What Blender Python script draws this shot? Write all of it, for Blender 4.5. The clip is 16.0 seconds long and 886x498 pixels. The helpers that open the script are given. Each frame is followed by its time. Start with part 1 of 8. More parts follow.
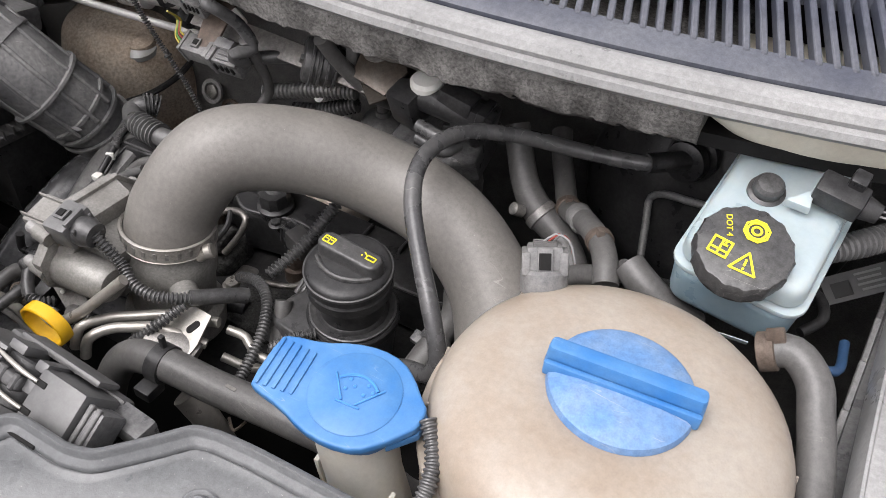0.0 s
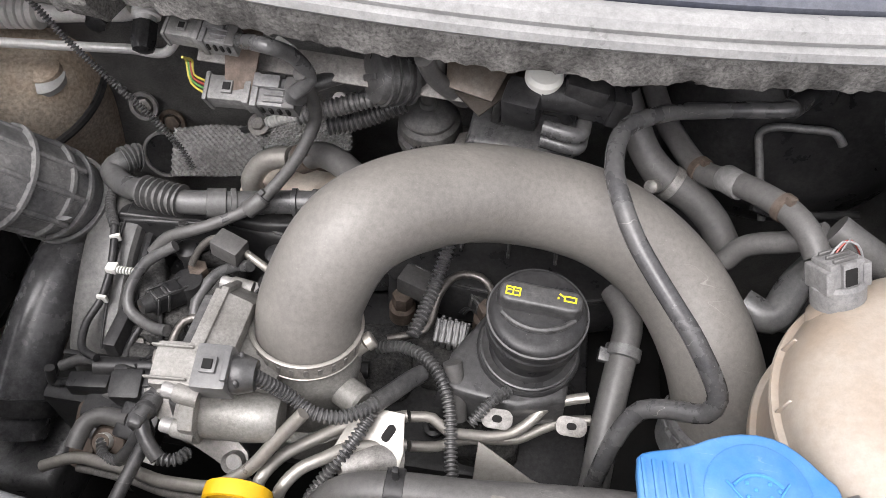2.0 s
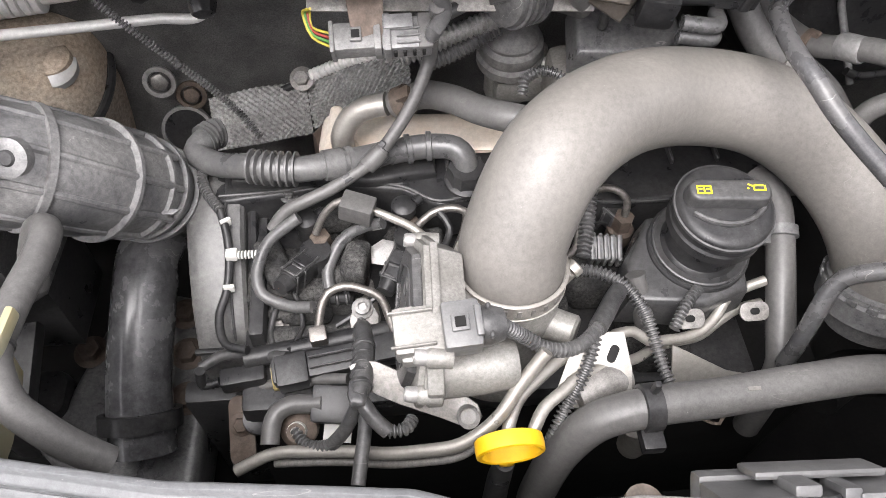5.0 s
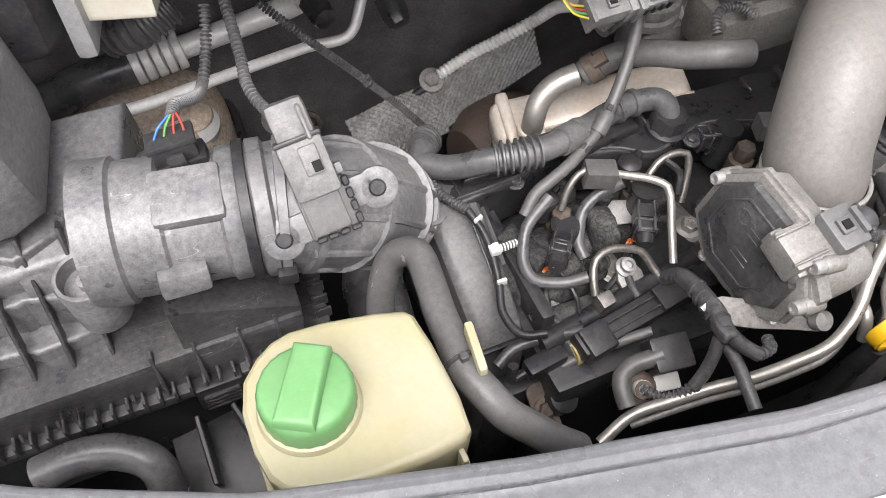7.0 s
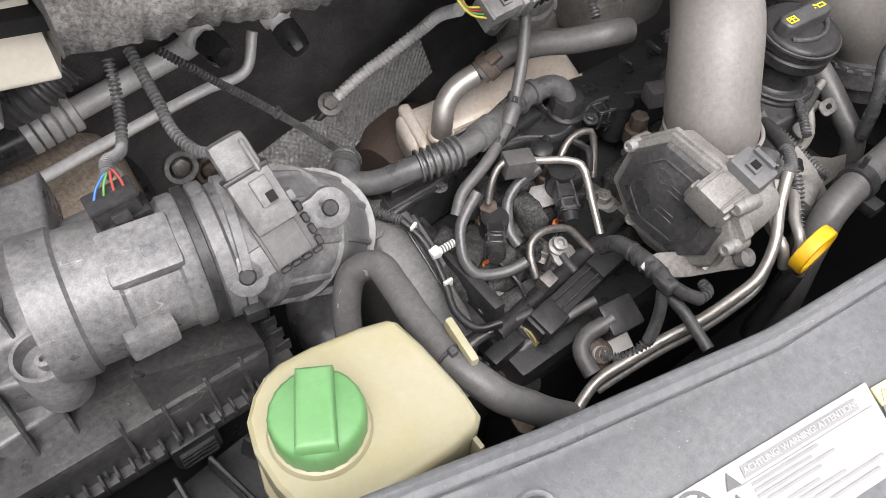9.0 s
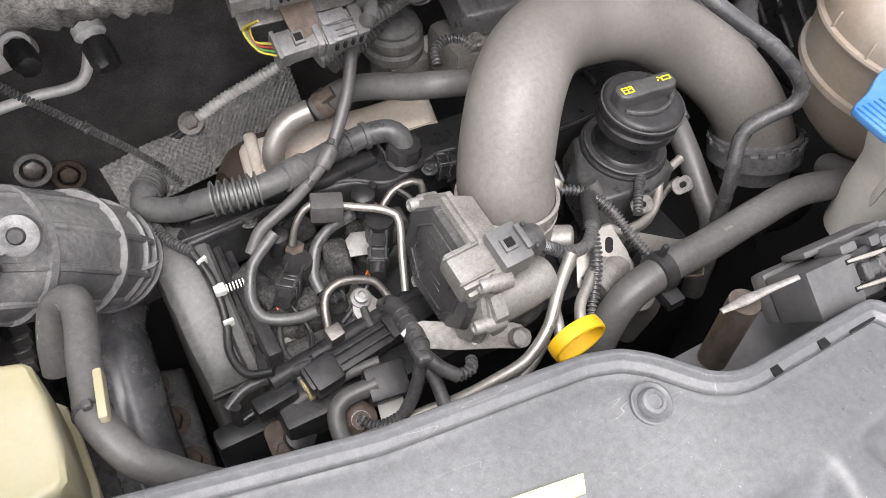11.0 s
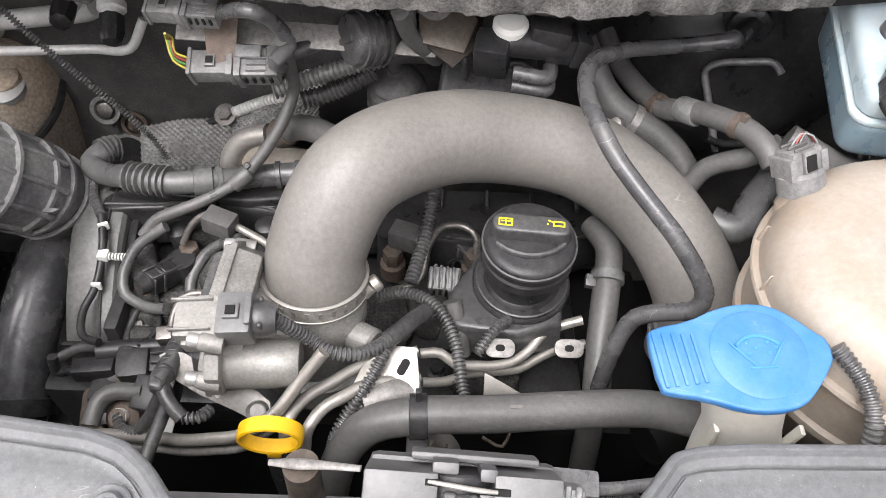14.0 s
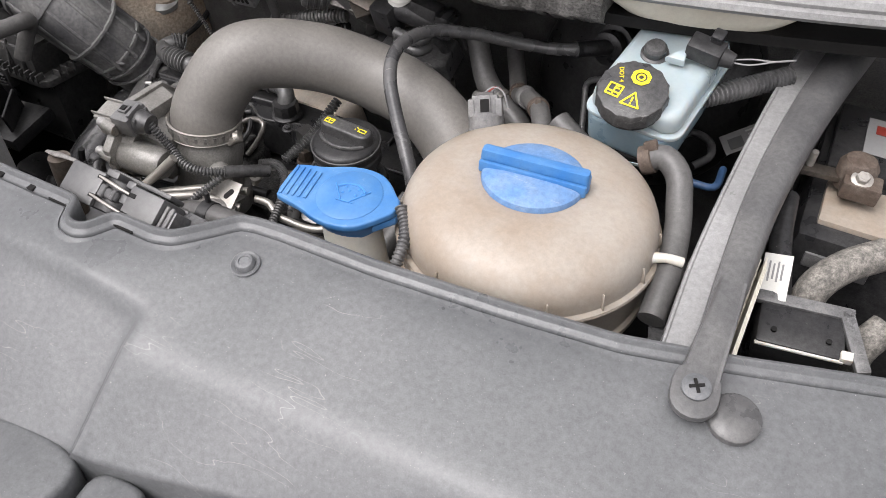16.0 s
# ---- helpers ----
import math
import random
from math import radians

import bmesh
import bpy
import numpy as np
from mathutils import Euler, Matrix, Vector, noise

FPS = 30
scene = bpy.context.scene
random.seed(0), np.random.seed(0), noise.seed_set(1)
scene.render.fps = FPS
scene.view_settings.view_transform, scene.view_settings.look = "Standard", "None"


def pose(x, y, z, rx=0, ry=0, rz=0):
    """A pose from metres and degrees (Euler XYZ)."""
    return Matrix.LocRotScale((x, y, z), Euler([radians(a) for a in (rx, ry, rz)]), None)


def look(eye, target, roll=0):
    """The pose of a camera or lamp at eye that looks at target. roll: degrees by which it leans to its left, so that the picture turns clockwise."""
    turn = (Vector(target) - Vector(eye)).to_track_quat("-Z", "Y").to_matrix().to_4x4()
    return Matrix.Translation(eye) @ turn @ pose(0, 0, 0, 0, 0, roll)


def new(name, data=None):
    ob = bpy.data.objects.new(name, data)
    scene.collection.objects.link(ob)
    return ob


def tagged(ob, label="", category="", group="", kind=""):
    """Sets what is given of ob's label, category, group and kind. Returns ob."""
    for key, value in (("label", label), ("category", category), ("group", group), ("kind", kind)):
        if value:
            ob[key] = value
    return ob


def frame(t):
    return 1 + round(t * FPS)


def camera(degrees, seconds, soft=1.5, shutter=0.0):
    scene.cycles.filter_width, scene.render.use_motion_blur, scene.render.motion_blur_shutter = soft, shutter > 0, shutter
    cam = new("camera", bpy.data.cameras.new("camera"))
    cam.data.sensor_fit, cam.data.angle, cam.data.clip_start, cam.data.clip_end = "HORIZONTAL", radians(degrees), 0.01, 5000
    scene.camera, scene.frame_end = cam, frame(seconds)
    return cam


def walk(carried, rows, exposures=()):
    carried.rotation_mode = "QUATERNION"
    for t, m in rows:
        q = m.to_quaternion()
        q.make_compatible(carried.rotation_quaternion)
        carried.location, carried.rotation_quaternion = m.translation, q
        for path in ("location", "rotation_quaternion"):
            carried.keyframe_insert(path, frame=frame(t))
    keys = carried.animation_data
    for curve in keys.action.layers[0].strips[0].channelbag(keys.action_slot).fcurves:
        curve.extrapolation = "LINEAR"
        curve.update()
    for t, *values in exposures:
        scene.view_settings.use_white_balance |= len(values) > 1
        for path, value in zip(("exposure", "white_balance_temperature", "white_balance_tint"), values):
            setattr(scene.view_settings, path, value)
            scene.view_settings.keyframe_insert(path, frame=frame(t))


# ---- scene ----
cam = camera(60.4, 16.0, soft=0.45)
METRES, EYE, TILT, LEAN, TURN = 2.0, 1.36, -42.86, -3.72, 29.03
ROWS = [
    (0.0, 0.0, 0.0, 0.0, 0.0, 0.0, -0.0),
    (0.5, -0.0277, 0.0073, 0.0035, -4.02, -2.85, 4.23),
    (1.0, -0.0539, 0.0226, 0.0226, -8.02, -5.51, 8.09),
    (1.5, -0.081, 0.038, 0.0532, -11.53, -8.19, 11.6),
    (2.0, -0.1099, 0.0534, 0.0681, -14.67, -11.04, 14.71),
    (2.5, -0.1345, 0.0675, 0.0794, -17.4, -13.75, 17.42),
    (3.0, -0.1475, 0.0785, 0.086, -19.74, -16.05, 19.54),
    (5.5, -0.2213, 0.1021, 0.1071, -28.41, -20.87, 24.97),
    (6.0, -0.2517, 0.1236, 0.1243, -32.05, -22.36, 27.27),
    (6.5, -0.2768, 0.1362, 0.1423, -37.06, -24.69, 30.28),
    (7.0, -0.3125, 0.1585, 0.1632, -43.08, -27.76, 33.49),
    (7.5, -0.3453, 0.1758, 0.1851, -49.09, -30.99, 36.28),
    (8.0, -0.3577, 0.1857, 0.1945, -54.29, -33.71, 38.11),
    (8.5, -0.3502, 0.1826, 0.1917, -57.92, -35.51, 38.72),
    (9.0, -0.3302, 0.1679, 0.1752, -59.35, -35.8, 38.32),
    (9.5, -0.3107, 0.1534, 0.1611, -58.81, -35.07, 37.52),
    (10.0, -0.2908, 0.1392, 0.1458, -56.88, -33.6, 36.59),
    (12.5, -0.2419, 0.0718, 0.088, -37.45, -20.67, 29.03),
    (13.0, -0.2171, 0.0572, 0.079, -31.75, -17.43, 26.32),
    (13.5, -0.1702, 0.0486, 0.0656, -26.05, -14.33, 23.19),
    (14.0, -0.1391, 0.0415, 0.0518, -20.39, -11.52, 19.6),
    (14.5, -0.121, 0.0232, 0.0372, -14.81, -8.96, 15.6),
    (15.0, -0.0899, -0.0124, 0.003, -9.39, -6.45, 11.32),
    (15.5, -0.0521, -0.055, -0.0254, -4.26, -4.07, 6.98),
    (16.0, 0.0158, -0.0832, -0.0515, 0.99, -1.53, 2.86),
]
walk(cam, [(t, pose(0, 0, EYE, TILT, LEAN, TURN) @ pose(METRES * x, METRES * y, METRES * z, 90 + pitch, roll, yaw)) for t, x, y, z, yaw, pitch, roll in ROWS],
     exposures=[(0.0, 1.14), (1.0, 1.14), (1.6, 1.20), (2.0, 1.46), (2.5, 1.88), (3.0, 1.96), (5.5, 1.92), (7.0, 1.70), (8.5, 1.64), (9.0, 1.50), (9.6, 1.52), (10.0, 1.58), (13.0, 1.56), (14.0, 1.64), (14.5, 1.70), (15.2, 1.28), (16.0, 1.10)])

# ---- light: overcast sky, broad soft sun ----
world = bpy.data.worlds.new("sky")
scene.world = world
world.use_nodes = True
wn = world.node_tree
sky = wn.nodes.new("ShaderNodeTexSky")
sky.sky_type = "NISHITA"
sky.sun_disc = False
sky.sun_elevation, sky.sun_rotation = radians(58), radians(205)
sky.air_density, sky.dust_density, sky.ozone_density = 1.0, 3.0, 1.0
hsv = wn.nodes.new("ShaderNodeHueSaturation")
hsv.inputs["Saturation"].default_value = 0.06
wn.links.new(sky.outputs[0], hsv.inputs["Color"])
haze = wn.nodes.new("ShaderNodeMix")
haze.data_type, haze.blend_type = "RGBA", "MULTIPLY"
haze.inputs["Factor"].default_value, haze.inputs["B"].default_value = 1.0, (1.040, 0.995, 1.020, 1)
wn.links.new(hsv.outputs[0], haze.inputs["A"])
wn.links.new(haze.outputs["Result"], wn.nodes["Background"].inputs["Color"])
wn.nodes["Background"].inputs["Strength"].default_value = 0.15
sun = new("sun", bpy.data.lights.new("sun", "SUN"))
sun.data.energy, sun.data.angle, sun.data.color = 1.0, radians(50), (1.0, 0.97, 0.96)
sun.matrix_world = look((-0.75, -0.60, 3.1), (-0.2, 0.2, 0.9))


# ---- materials ----
def mat(name, col, rough=0.5, metal=0.0, col2=None, amount=0.5, scale=14.0, grain=0.2, fine=260.0, bump=0.15, sss=0.0, spots=0.0, spot_col=(0.5, 0.48, 0.45), coat=0.0, spec=0.5, scratch=0.0):
    """Paint, plastic, rubber or metal: base colour, a second tone in large soft patches (dust, wear), fine grain, and small specks."""
    m = bpy.data.materials.new(name)
    m.use_nodes = True
    nt = m.node_tree
    L = nt.links.new
    b = nt.nodes["Principled BSDF"]
    tc = nt.nodes.new("ShaderNodeTexCoord")
    big = nt.nodes.new("ShaderNodeTexNoise")
    big.inputs["Scale"].default_value, big.inputs["Detail"].default_value, big.inputs["Roughness"].default_value = scale, 6.0, 0.62
    small = nt.nodes.new("ShaderNodeTexNoise")
    small.inputs["Scale"].default_value, small.inputs["Detail"].default_value = fine, 3.0
    L(tc.outputs["Object"], big.inputs["Vector"]), L(tc.outputs["Object"], small.inputs["Vector"])
    ramp = nt.nodes.new("ShaderNodeMapRange")
    ramp.inputs["From Min"].default_value, ramp.inputs["From Max"].default_value = 0.38, 0.66
    ramp.inputs["To Max"].default_value = amount
    L(big.outputs["Fac"], ramp.inputs["Value"])
    mix = nt.nodes.new("ShaderNodeMix")
    mix.data_type = "RGBA"
    mix.inputs["A"].default_value = (*col, 1)
    mix.inputs["B"].default_value = (*(col2 or [c * 1.25 for c in col]), 1)
    L(ramp.outputs["Result"], mix.inputs["Factor"])
    g = nt.nodes.new("ShaderNodeMapRange")
    g.inputs["From Min"].default_value, g.inputs["From Max"].default_value = 0.36, 0.64
    g.inputs["To Min"].default_value, g.inputs["To Max"].default_value = 1 - 1.1 * grain, 1 + 1.2 * grain
    tiny = nt.nodes.new("ShaderNodeTexNoise")
    tiny.inputs["Scale"].default_value, tiny.inputs["Detail"].default_value, tiny.inputs["Roughness"].default_value = fine * 3.6, 4.0, 0.7
    L(tc.outputs["Object"], tiny.inputs["Vector"])
    both = nt.nodes.new("ShaderNodeMix")
    both.inputs["Factor"].default_value = 0.5
    L(small.outputs["Fac"], both.inputs["A"]), L(tiny.outputs["Fac"], both.inputs["B"])
    L(both.outputs["Result"], g.inputs["Value"])
    mul = nt.nodes.new("ShaderNodeMix")
    mul.data_type, mul.blend_type = "RGBA", "MULTIPLY"
    mul.inputs["Factor"].default_value = 1.0
    L(mix.outputs["Result"], mul.inputs["A"]), L(g.outputs["Result"], mul.inputs["B"])
    out = mul.outputs["Result"]
    if spots:
        vor = nt.nodes.new("ShaderNodeTexNoise")
        vor.inputs["Scale"].default_value, vor.inputs["Detail"].default_value = 760.0, 1.5
        L(tc.outputs["Object"], vor.inputs["Vector"])
        cut = nt.nodes.new("ShaderNodeMapRange")
        cut.inputs["From Min"].default_value, cut.inputs["From Max"].default_value, cut.inputs["To Max"].default_value = 0.79 - 0.1 * spots, 0.88 - 0.1 * spots, 0.45
        L(vor.outputs["Fac"], cut.inputs["Value"])
        sp = nt.nodes.new("ShaderNodeMix")
        sp.data_type = "RGBA"
        sp.inputs["B"].default_value = (*spot_col, 1)
        L(cut.outputs["Result"], sp.inputs["Factor"]), L(out, sp.inputs["A"])
        out = sp.outputs["Result"]
    if scratch:
        mp = nt.nodes.new("ShaderNodeMapping")
        mp.inputs["Rotation"].default_value, mp.inputs["Scale"].default_value = (0.4, 0.7, 0.5), (9.0, 60.0, 34.0)
        L(tc.outputs["Object"], mp.inputs["Vector"])
        hair = nt.nodes.new("ShaderNodeTexNoise")
        hair.inputs["Scale"].default_value, hair.inputs["Detail"].default_value = 1.0, 2.0
        L(mp.outputs["Vector"], hair.inputs["Vector"])
        dist = nt.nodes.new("ShaderNodeMath")
        dist.operation, dist.inputs[1].default_value, dist.inputs[2].default_value = "COMPARE", 0.5, 0.0020
        L(hair.outputs["Fac"], dist.inputs[0])
        keep = nt.nodes.new("ShaderNodeMapRange")
        keep.inputs["From Min"].default_value, keep.inputs["From Max"].default_value, keep.inputs["To Max"].default_value = 0.52, 0.62, scratch
        L(big.outputs["Fac"], keep.inputs["Value"])
        both2 = nt.nodes.new("ShaderNodeMath")
        both2.operation = "MULTIPLY"
        L(dist.outputs[0], both2.inputs[0]), L(keep.outputs["Result"], both2.inputs[1])
        sc = nt.nodes.new("ShaderNodeMix")
        sc.data_type = "RGBA"
        sc.inputs["B"].default_value = (*spot_col, 1)
        L(both2.outputs[0], sc.inputs["Factor"]), L(out, sc.inputs["A"])
        out = sc.outputs["Result"]
    L(out, b.inputs["Base Color"])
    rr = nt.nodes.new("ShaderNodeMapRange")
    rr.inputs["From Min"].default_value, rr.inputs["From Max"].default_value = 0.3, 0.7
    rr.inputs["To Min"].default_value, rr.inputs["To Max"].default_value = max(0.05, rough - 0.1), min(1.0, rough + 0.12)
    L(big.outputs["Fac"], rr.inputs["Value"]), L(rr.outputs["Result"], b.inputs["Roughness"])
    b.inputs["Metallic"].default_value = metal
    b.inputs["Specular IOR Level"].default_value = spec
    if sss:
        b.inputs["Subsurface Weight"].default_value = sss
        b.inputs["Subsurface Radius"].default_value = (0.02, 0.014, 0.009)
        b.inputs["Subsurface Scale"].default_value = 0.5
    if coat:
        b.inputs["Coat Weight"].default_value, b.inputs["Coat Roughness"].default_value = coat, 0.25
    if bump:
        bp = nt.nodes.new("ShaderNodeBump")
        bp.inputs["Strength"].default_value, bp.inputs["Distance"].default_value = bump, 0.0006
        L(both.outputs["Result"], bp.inputs["Height"]), L(bp.outputs["Normal"], b.inputs["Normal"])
    return m


HOSE = mat("intake_hose_rubber", (0.138, 0.131, 0.121), 0.42, col2=(0.2, 0.188, 0.17), amount=0.55, scale=6, grain=0.14, bump=0.3, spots=0.45, scratch=0.2)
BLACK = mat("black_plastic", (0.018, 0.018, 0.019), 0.33, col2=(0.056, 0.055, 0.054), amount=0.5, scale=40, spots=0.25, grain=0.35, spec=0.32)
# near-black for deep faces; thin plates of it paint the shade of openings
DARK = mat("near_black", (0.006, 0.006, 0.006), 0.7, col2=(0.022, 0.021, 0.02), amount=0.6, spec=0.2)
# doubles as the shaded copy of airbox_plastic on the filter box terraces
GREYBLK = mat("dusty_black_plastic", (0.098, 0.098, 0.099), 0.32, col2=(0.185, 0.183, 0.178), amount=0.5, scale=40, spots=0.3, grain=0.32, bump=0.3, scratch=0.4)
BOXPL = mat("airbox_plastic", (0.105, 0.105, 0.107), 0.36, col2=(0.24, 0.237, 0.232), amount=0.7, scale=20, grain=0.30, spots=0.5, bump=0.3, scratch=0.3)
PANEL = mat("panel_plastic", (0.096, 0.100, 0.103), 0.33, col2=(0.141, 0.144, 0.147), amount=0.7, scale=7, grain=0.16, spots=0.7, bump=0.3, scratch=0.25)
BEAD = mat("panel_bead_plastic", (0.085, 0.089, 0.093), 0.42, col2=(0.204, 0.208, 0.212), amount=0.6, scale=18)
RUBBER = mat("hose_rubber", (0.080, 0.078, 0.076), 0.42, col2=(0.135, 0.132, 0.127), amount=0.4, scale=18, grain=0.2, spots=0.2, bump=0.3, scratch=0.1)
RUBBER2 = mat("dark_hose_rubber", (0.056, 0.056, 0.057), 0.30, col2=(0.165, 0.163, 0.158), amount=0.5, scale=20, spots=0.2, grain=0.25)
GLOSS = mat("glossy_black_pipe", (0.055, 0.055, 0.058), 0.24, col2=(0.16, 0.16, 0.16), amount=0.6, scale=30, bump=0.03, spots=0.3, scratch=0.5)
PIPEAL = mat("weathered_pale_pipe", (0.3, 0.295, 0.288), 0.42, metal=0.25, col2=(0.2, 0.192, 0.183), amount=0.7, scale=50, spots=0.5, spot_col=(0.12, 0.1, 0.09))
ALU = mat("cast_aluminium", (0.262, 0.256, 0.24), 0.50, metal=0.3, col2=(0.15, 0.142, 0.13), amount=0.7, scale=34, grain=0.22, fine=500, bump=0.3, spots=0.05, spot_col=(0.2, 0.18, 0.16))
STEEL = mat("bright_steel", (0.399, 0.383, 0.353), 0.36, metal=0.6, col2=(0.306, 0.285, 0.255), amount=0.7, scale=40, grain=0.1, bump=0.08)
DULLST = mat("dull_steel", (0.238, 0.231, 0.221), 0.48, metal=0.45, col2=(0.164, 0.152, 0.139), amount=0.8, scale=35, grain=0.3)
RUST = mat("rusty_steel", (0.085, 0.062, 0.048), 0.7, metal=0.3, col2=(0.15, 0.125, 0.105), amount=0.7, scale=60, grain=0.25)
BRACKET = mat("zinc_bracket", (0.125, 0.112, 0.098), 0.42, metal=0.7, col2=(0.095, 0.072, 0.055), amount=0.8, scale=35)
ZINC = mat("bright_zinc_plate", (0.33, 0.318, 0.295), 0.38, metal=0.6, col2=(0.26, 0.245, 0.22), amount=0.6, scale=40, grain=0.12, spots=0.3, spot_col=(0.15, 0.12, 0.1))
TANK = mat("aged_cream_plastic", (0.27, 0.222, 0.176), 0.40, col2=(0.345, 0.32, 0.283), amount=1.0, scale=9, grain=0.08, bump=0.05, sss=0.1)
NECK = mat("washer_neck_plastic", (0.56, 0.54, 0.48), 0.45, col2=(0.62, 0.605, 0.56), amount=0.7, scale=16, grain=0.05, sss=0.2)
YCREAM = mat("yellowed_plastic", (0.310, 0.285, 0.170), 0.4, col2=(0.345, 0.330, 0.255), amount=0.7, scale=14, grain=0.03, sss=0.25, bump=0.04)
BLUE = mat("blue_cap_plastic", (0.030, 0.145, 0.380), 0.42, col2=(0.095, 0.225, 0.400), amount=0.65, scale=30, grain=0.06, bump=0.06, scratch=0.25)
GREEN = mat("green_cap_plastic", (0.095, 0.238, 0.082), 0.4, col2=(0.135, 0.265, 0.115), amount=0.5, scale=30, grain=0.05, bump=0.05)
YELLOW = mat("yellow_plastic", (0.774, 0.450, 0.009), 0.4, col2=(0.675, 0.378, 0.018), amount=0.5, scale=40, grain=0.05)
MILKY = mat("milky_blue_reservoir", (0.156, 0.228, 0.274), 0.28, col2=(0.235, 0.300, 0.332), amount=0.8, scale=14, grain=0.03, bump=0.04, sss=0.3)
MILKW = mat("milky_white_reservoir", (0.311, 0.386, 0.412), 0.3, col2=(0.437, 0.479, 0.483), amount=0.7, scale=14, grain=0.03, bump=0.04, sss=0.3)
CREAM = mat("cream_sheet", (0.595, 0.578, 0.493), 0.5, col2=(0.527, 0.476, 0.383), amount=0.6, scale=14, grain=0.05)
COOLER = mat("egr_cooler_steel", (0.62, 0.57, 0.50), 0.42, metal=0.2, col2=(0.48, 0.36, 0.26), amount=0.5, scale=30, grain=0.1)
FELT = mat("black_insulation_felt", (0.075, 0.074, 0.072), 0.5, col2=(0.17, 0.166, 0.16), amount=0.6, scale=30, grain=0.4, fine=700, bump=0.6, spots=0.5, spot_col=(0.12, 0.12, 0.12), spec=0.5)
FOAM = mat("cowl_foam", (0.095, 0.092, 0.088), 0.95, col2=(0.230, 0.224, 0.213), amount=0.7, scale=40, grain=0.5, fine=420, bump=1.0, spots=0.15, spot_col=(0.22, 0.21, 0.2), spec=0.1)
SEAL = mat("weathered_rubber_seal", (0.216, 0.216, 0.214), 0.33, col2=(0.360, 0.360, 0.356), amount=0.5, scale=9, grain=0.16)
GRILLE = mat("cowl_plastic", (0.045, 0.05, 0.07), 0.5, col2=(0.10, 0.105, 0.12), amount=0.7, scale=14)
SHIELD = mat("embossed_heat_shield", (0.3, 0.297, 0.29), 0.45, metal=0.4, col2=(0.15, 0.147, 0.143), amount=0.7, scale=25, grain=0.3)
BELT = mat("scuffed_black_cover", (0.036, 0.036, 0.037), 0.32, col2=(0.102, 0.1, 0.097), amount=0.55, scale=16, spots=0.4, grain=0.35, bump=0.3, scratch=0.3)
BLUED = mat("faded_blue_plastic", (0.089, 0.197, 0.397), 0.5, col2=(0.177, 0.262, 0.397), amount=0.8, scale=40, grain=0.15, scratch=0.5)
COVERB = mat("scuffed_grey_cover", (0.085, 0.084, 0.082), 0.40, col2=(0.17, 0.167, 0.16), amount=0.6, scale=18, spots=0.4, grain=0.3, bump=0.3, scratch=0.3)
LINE = mat("sooty_steel_line", (0.24, 0.225, 0.21), 0.4, metal=0.7, col2=(0.12, 0.11, 0.10), amount=0.8, scale=60, grain=0.3)
GOLD = mat("gold_print", (0.34, 0.27, 0.12), 0.6, grain=0.2, bump=0)
WHITE = mat("white_plastic", (0.648, 0.648, 0.621), 0.45, col2=(0.540, 0.522, 0.468), amount=0.5, scale=40, grain=0.04)
LABELM = mat("label_paper", (0.433, 0.438, 0.433), 0.45, col2=(0.386, 0.386, 0.374), amount=0.6, scale=20, grain=0.04)
LABELY = mat("pale_yellow_label", (0.66, 0.62, 0.26), 0.45, col2=(0.6, 0.57, 0.28), amount=0.6, scale=20, grain=0.04)
PRINT = mat("dark_print", (0.10, 0.10, 0.10), 0.5, grain=0.05, bump=0)
PRINTY = mat("yellow_print", (0.80, 0.68, 0.02), 0.5, grain=0.05, bump=0)
PRINTG = mat("grey_print", (0.210, 0.210, 0.210), 0.5, grain=0.05, bump=0)
RED = mat("red_plastic", (0.206, 0.029, 0.020), 0.45, grain=0.08, bump=0)
WGREEN = mat("wire_green", (0.054, 0.162, 0.036), 0.45, grain=0.08, bump=0)
WYEL = mat("wire_yellow", (0.330, 0.276, 0.036), 0.45, grain=0.08, bump=0)
WBLUE = mat("wire_blue", (0.020, 0.100, 0.300), 0.45, grain=0.08, bump=0)
WORANGE = mat("wire_orange", (0.6, 0.16, 0.04), 0.45, grain=0.08, bump=0)
BRAID = mat("braided_sleeve", (0.10, 0.095, 0.085), 0.7, col2=(0.3, 0.28, 0.25), amount=0.8, scale=180, grain=0.4, fine=600, bump=1.0)
BOOTR = mat("intake_boot_rubber", (0.095, 0.095, 0.097), 0.36, col2=(0.270, 0.266, 0.257), amount=0.6, scale=24, grain=0.28, spots=0.25, bump=0.3, scratch=0.4)
COVERG = mat("dusty_cover_plastic", (0.085, 0.084, 0.082), 0.5, col2=(0.220, 0.217, 0.210), amount=0.8, scale=22, grain=0.25, spots=0.4)
PAD = mat("damping_foam", (0.030, 0.030, 0.030), 0.95, col2=(0.09, 0.088, 0.084), amount=0.8, scale=60, grain=0.6, fine=420, bump=1.0, spots=0.5, spot_col=(0.2, 0.2, 0.19), spec=0.1)
BRIDGE = mat("weathered_dark_rubber", (0.075, 0.075, 0.076), 0.4, col2=(0.165, 0.163, 0.158), amount=0.5, scale=16, grain=0.2, spots=0.3)
GREYPL = mat("grey_connector_plastic", (0.100, 0.100, 0.100), 0.36, col2=(0.165, 0.165, 0.161), amount=0.5, scale=30, grain=0.15, spots=0.2)
GREYL = mat("pale_grey_connector", (0.135, 0.134, 0.133), 0.42, col2=(0.225, 0.221, 0.214), amount=0.6, scale=40, grain=0.25, spots=0.3)
BAREAL = mat("bare_aluminium_pipe", (0.750, 0.744, 0.725), 0.4, metal=0.2, col2=(0.600, 0.587, 0.569), amount=0.6, scale=40, grain=0.1, spots=0.5, spot_col=(0.15, 0.13, 0.11))
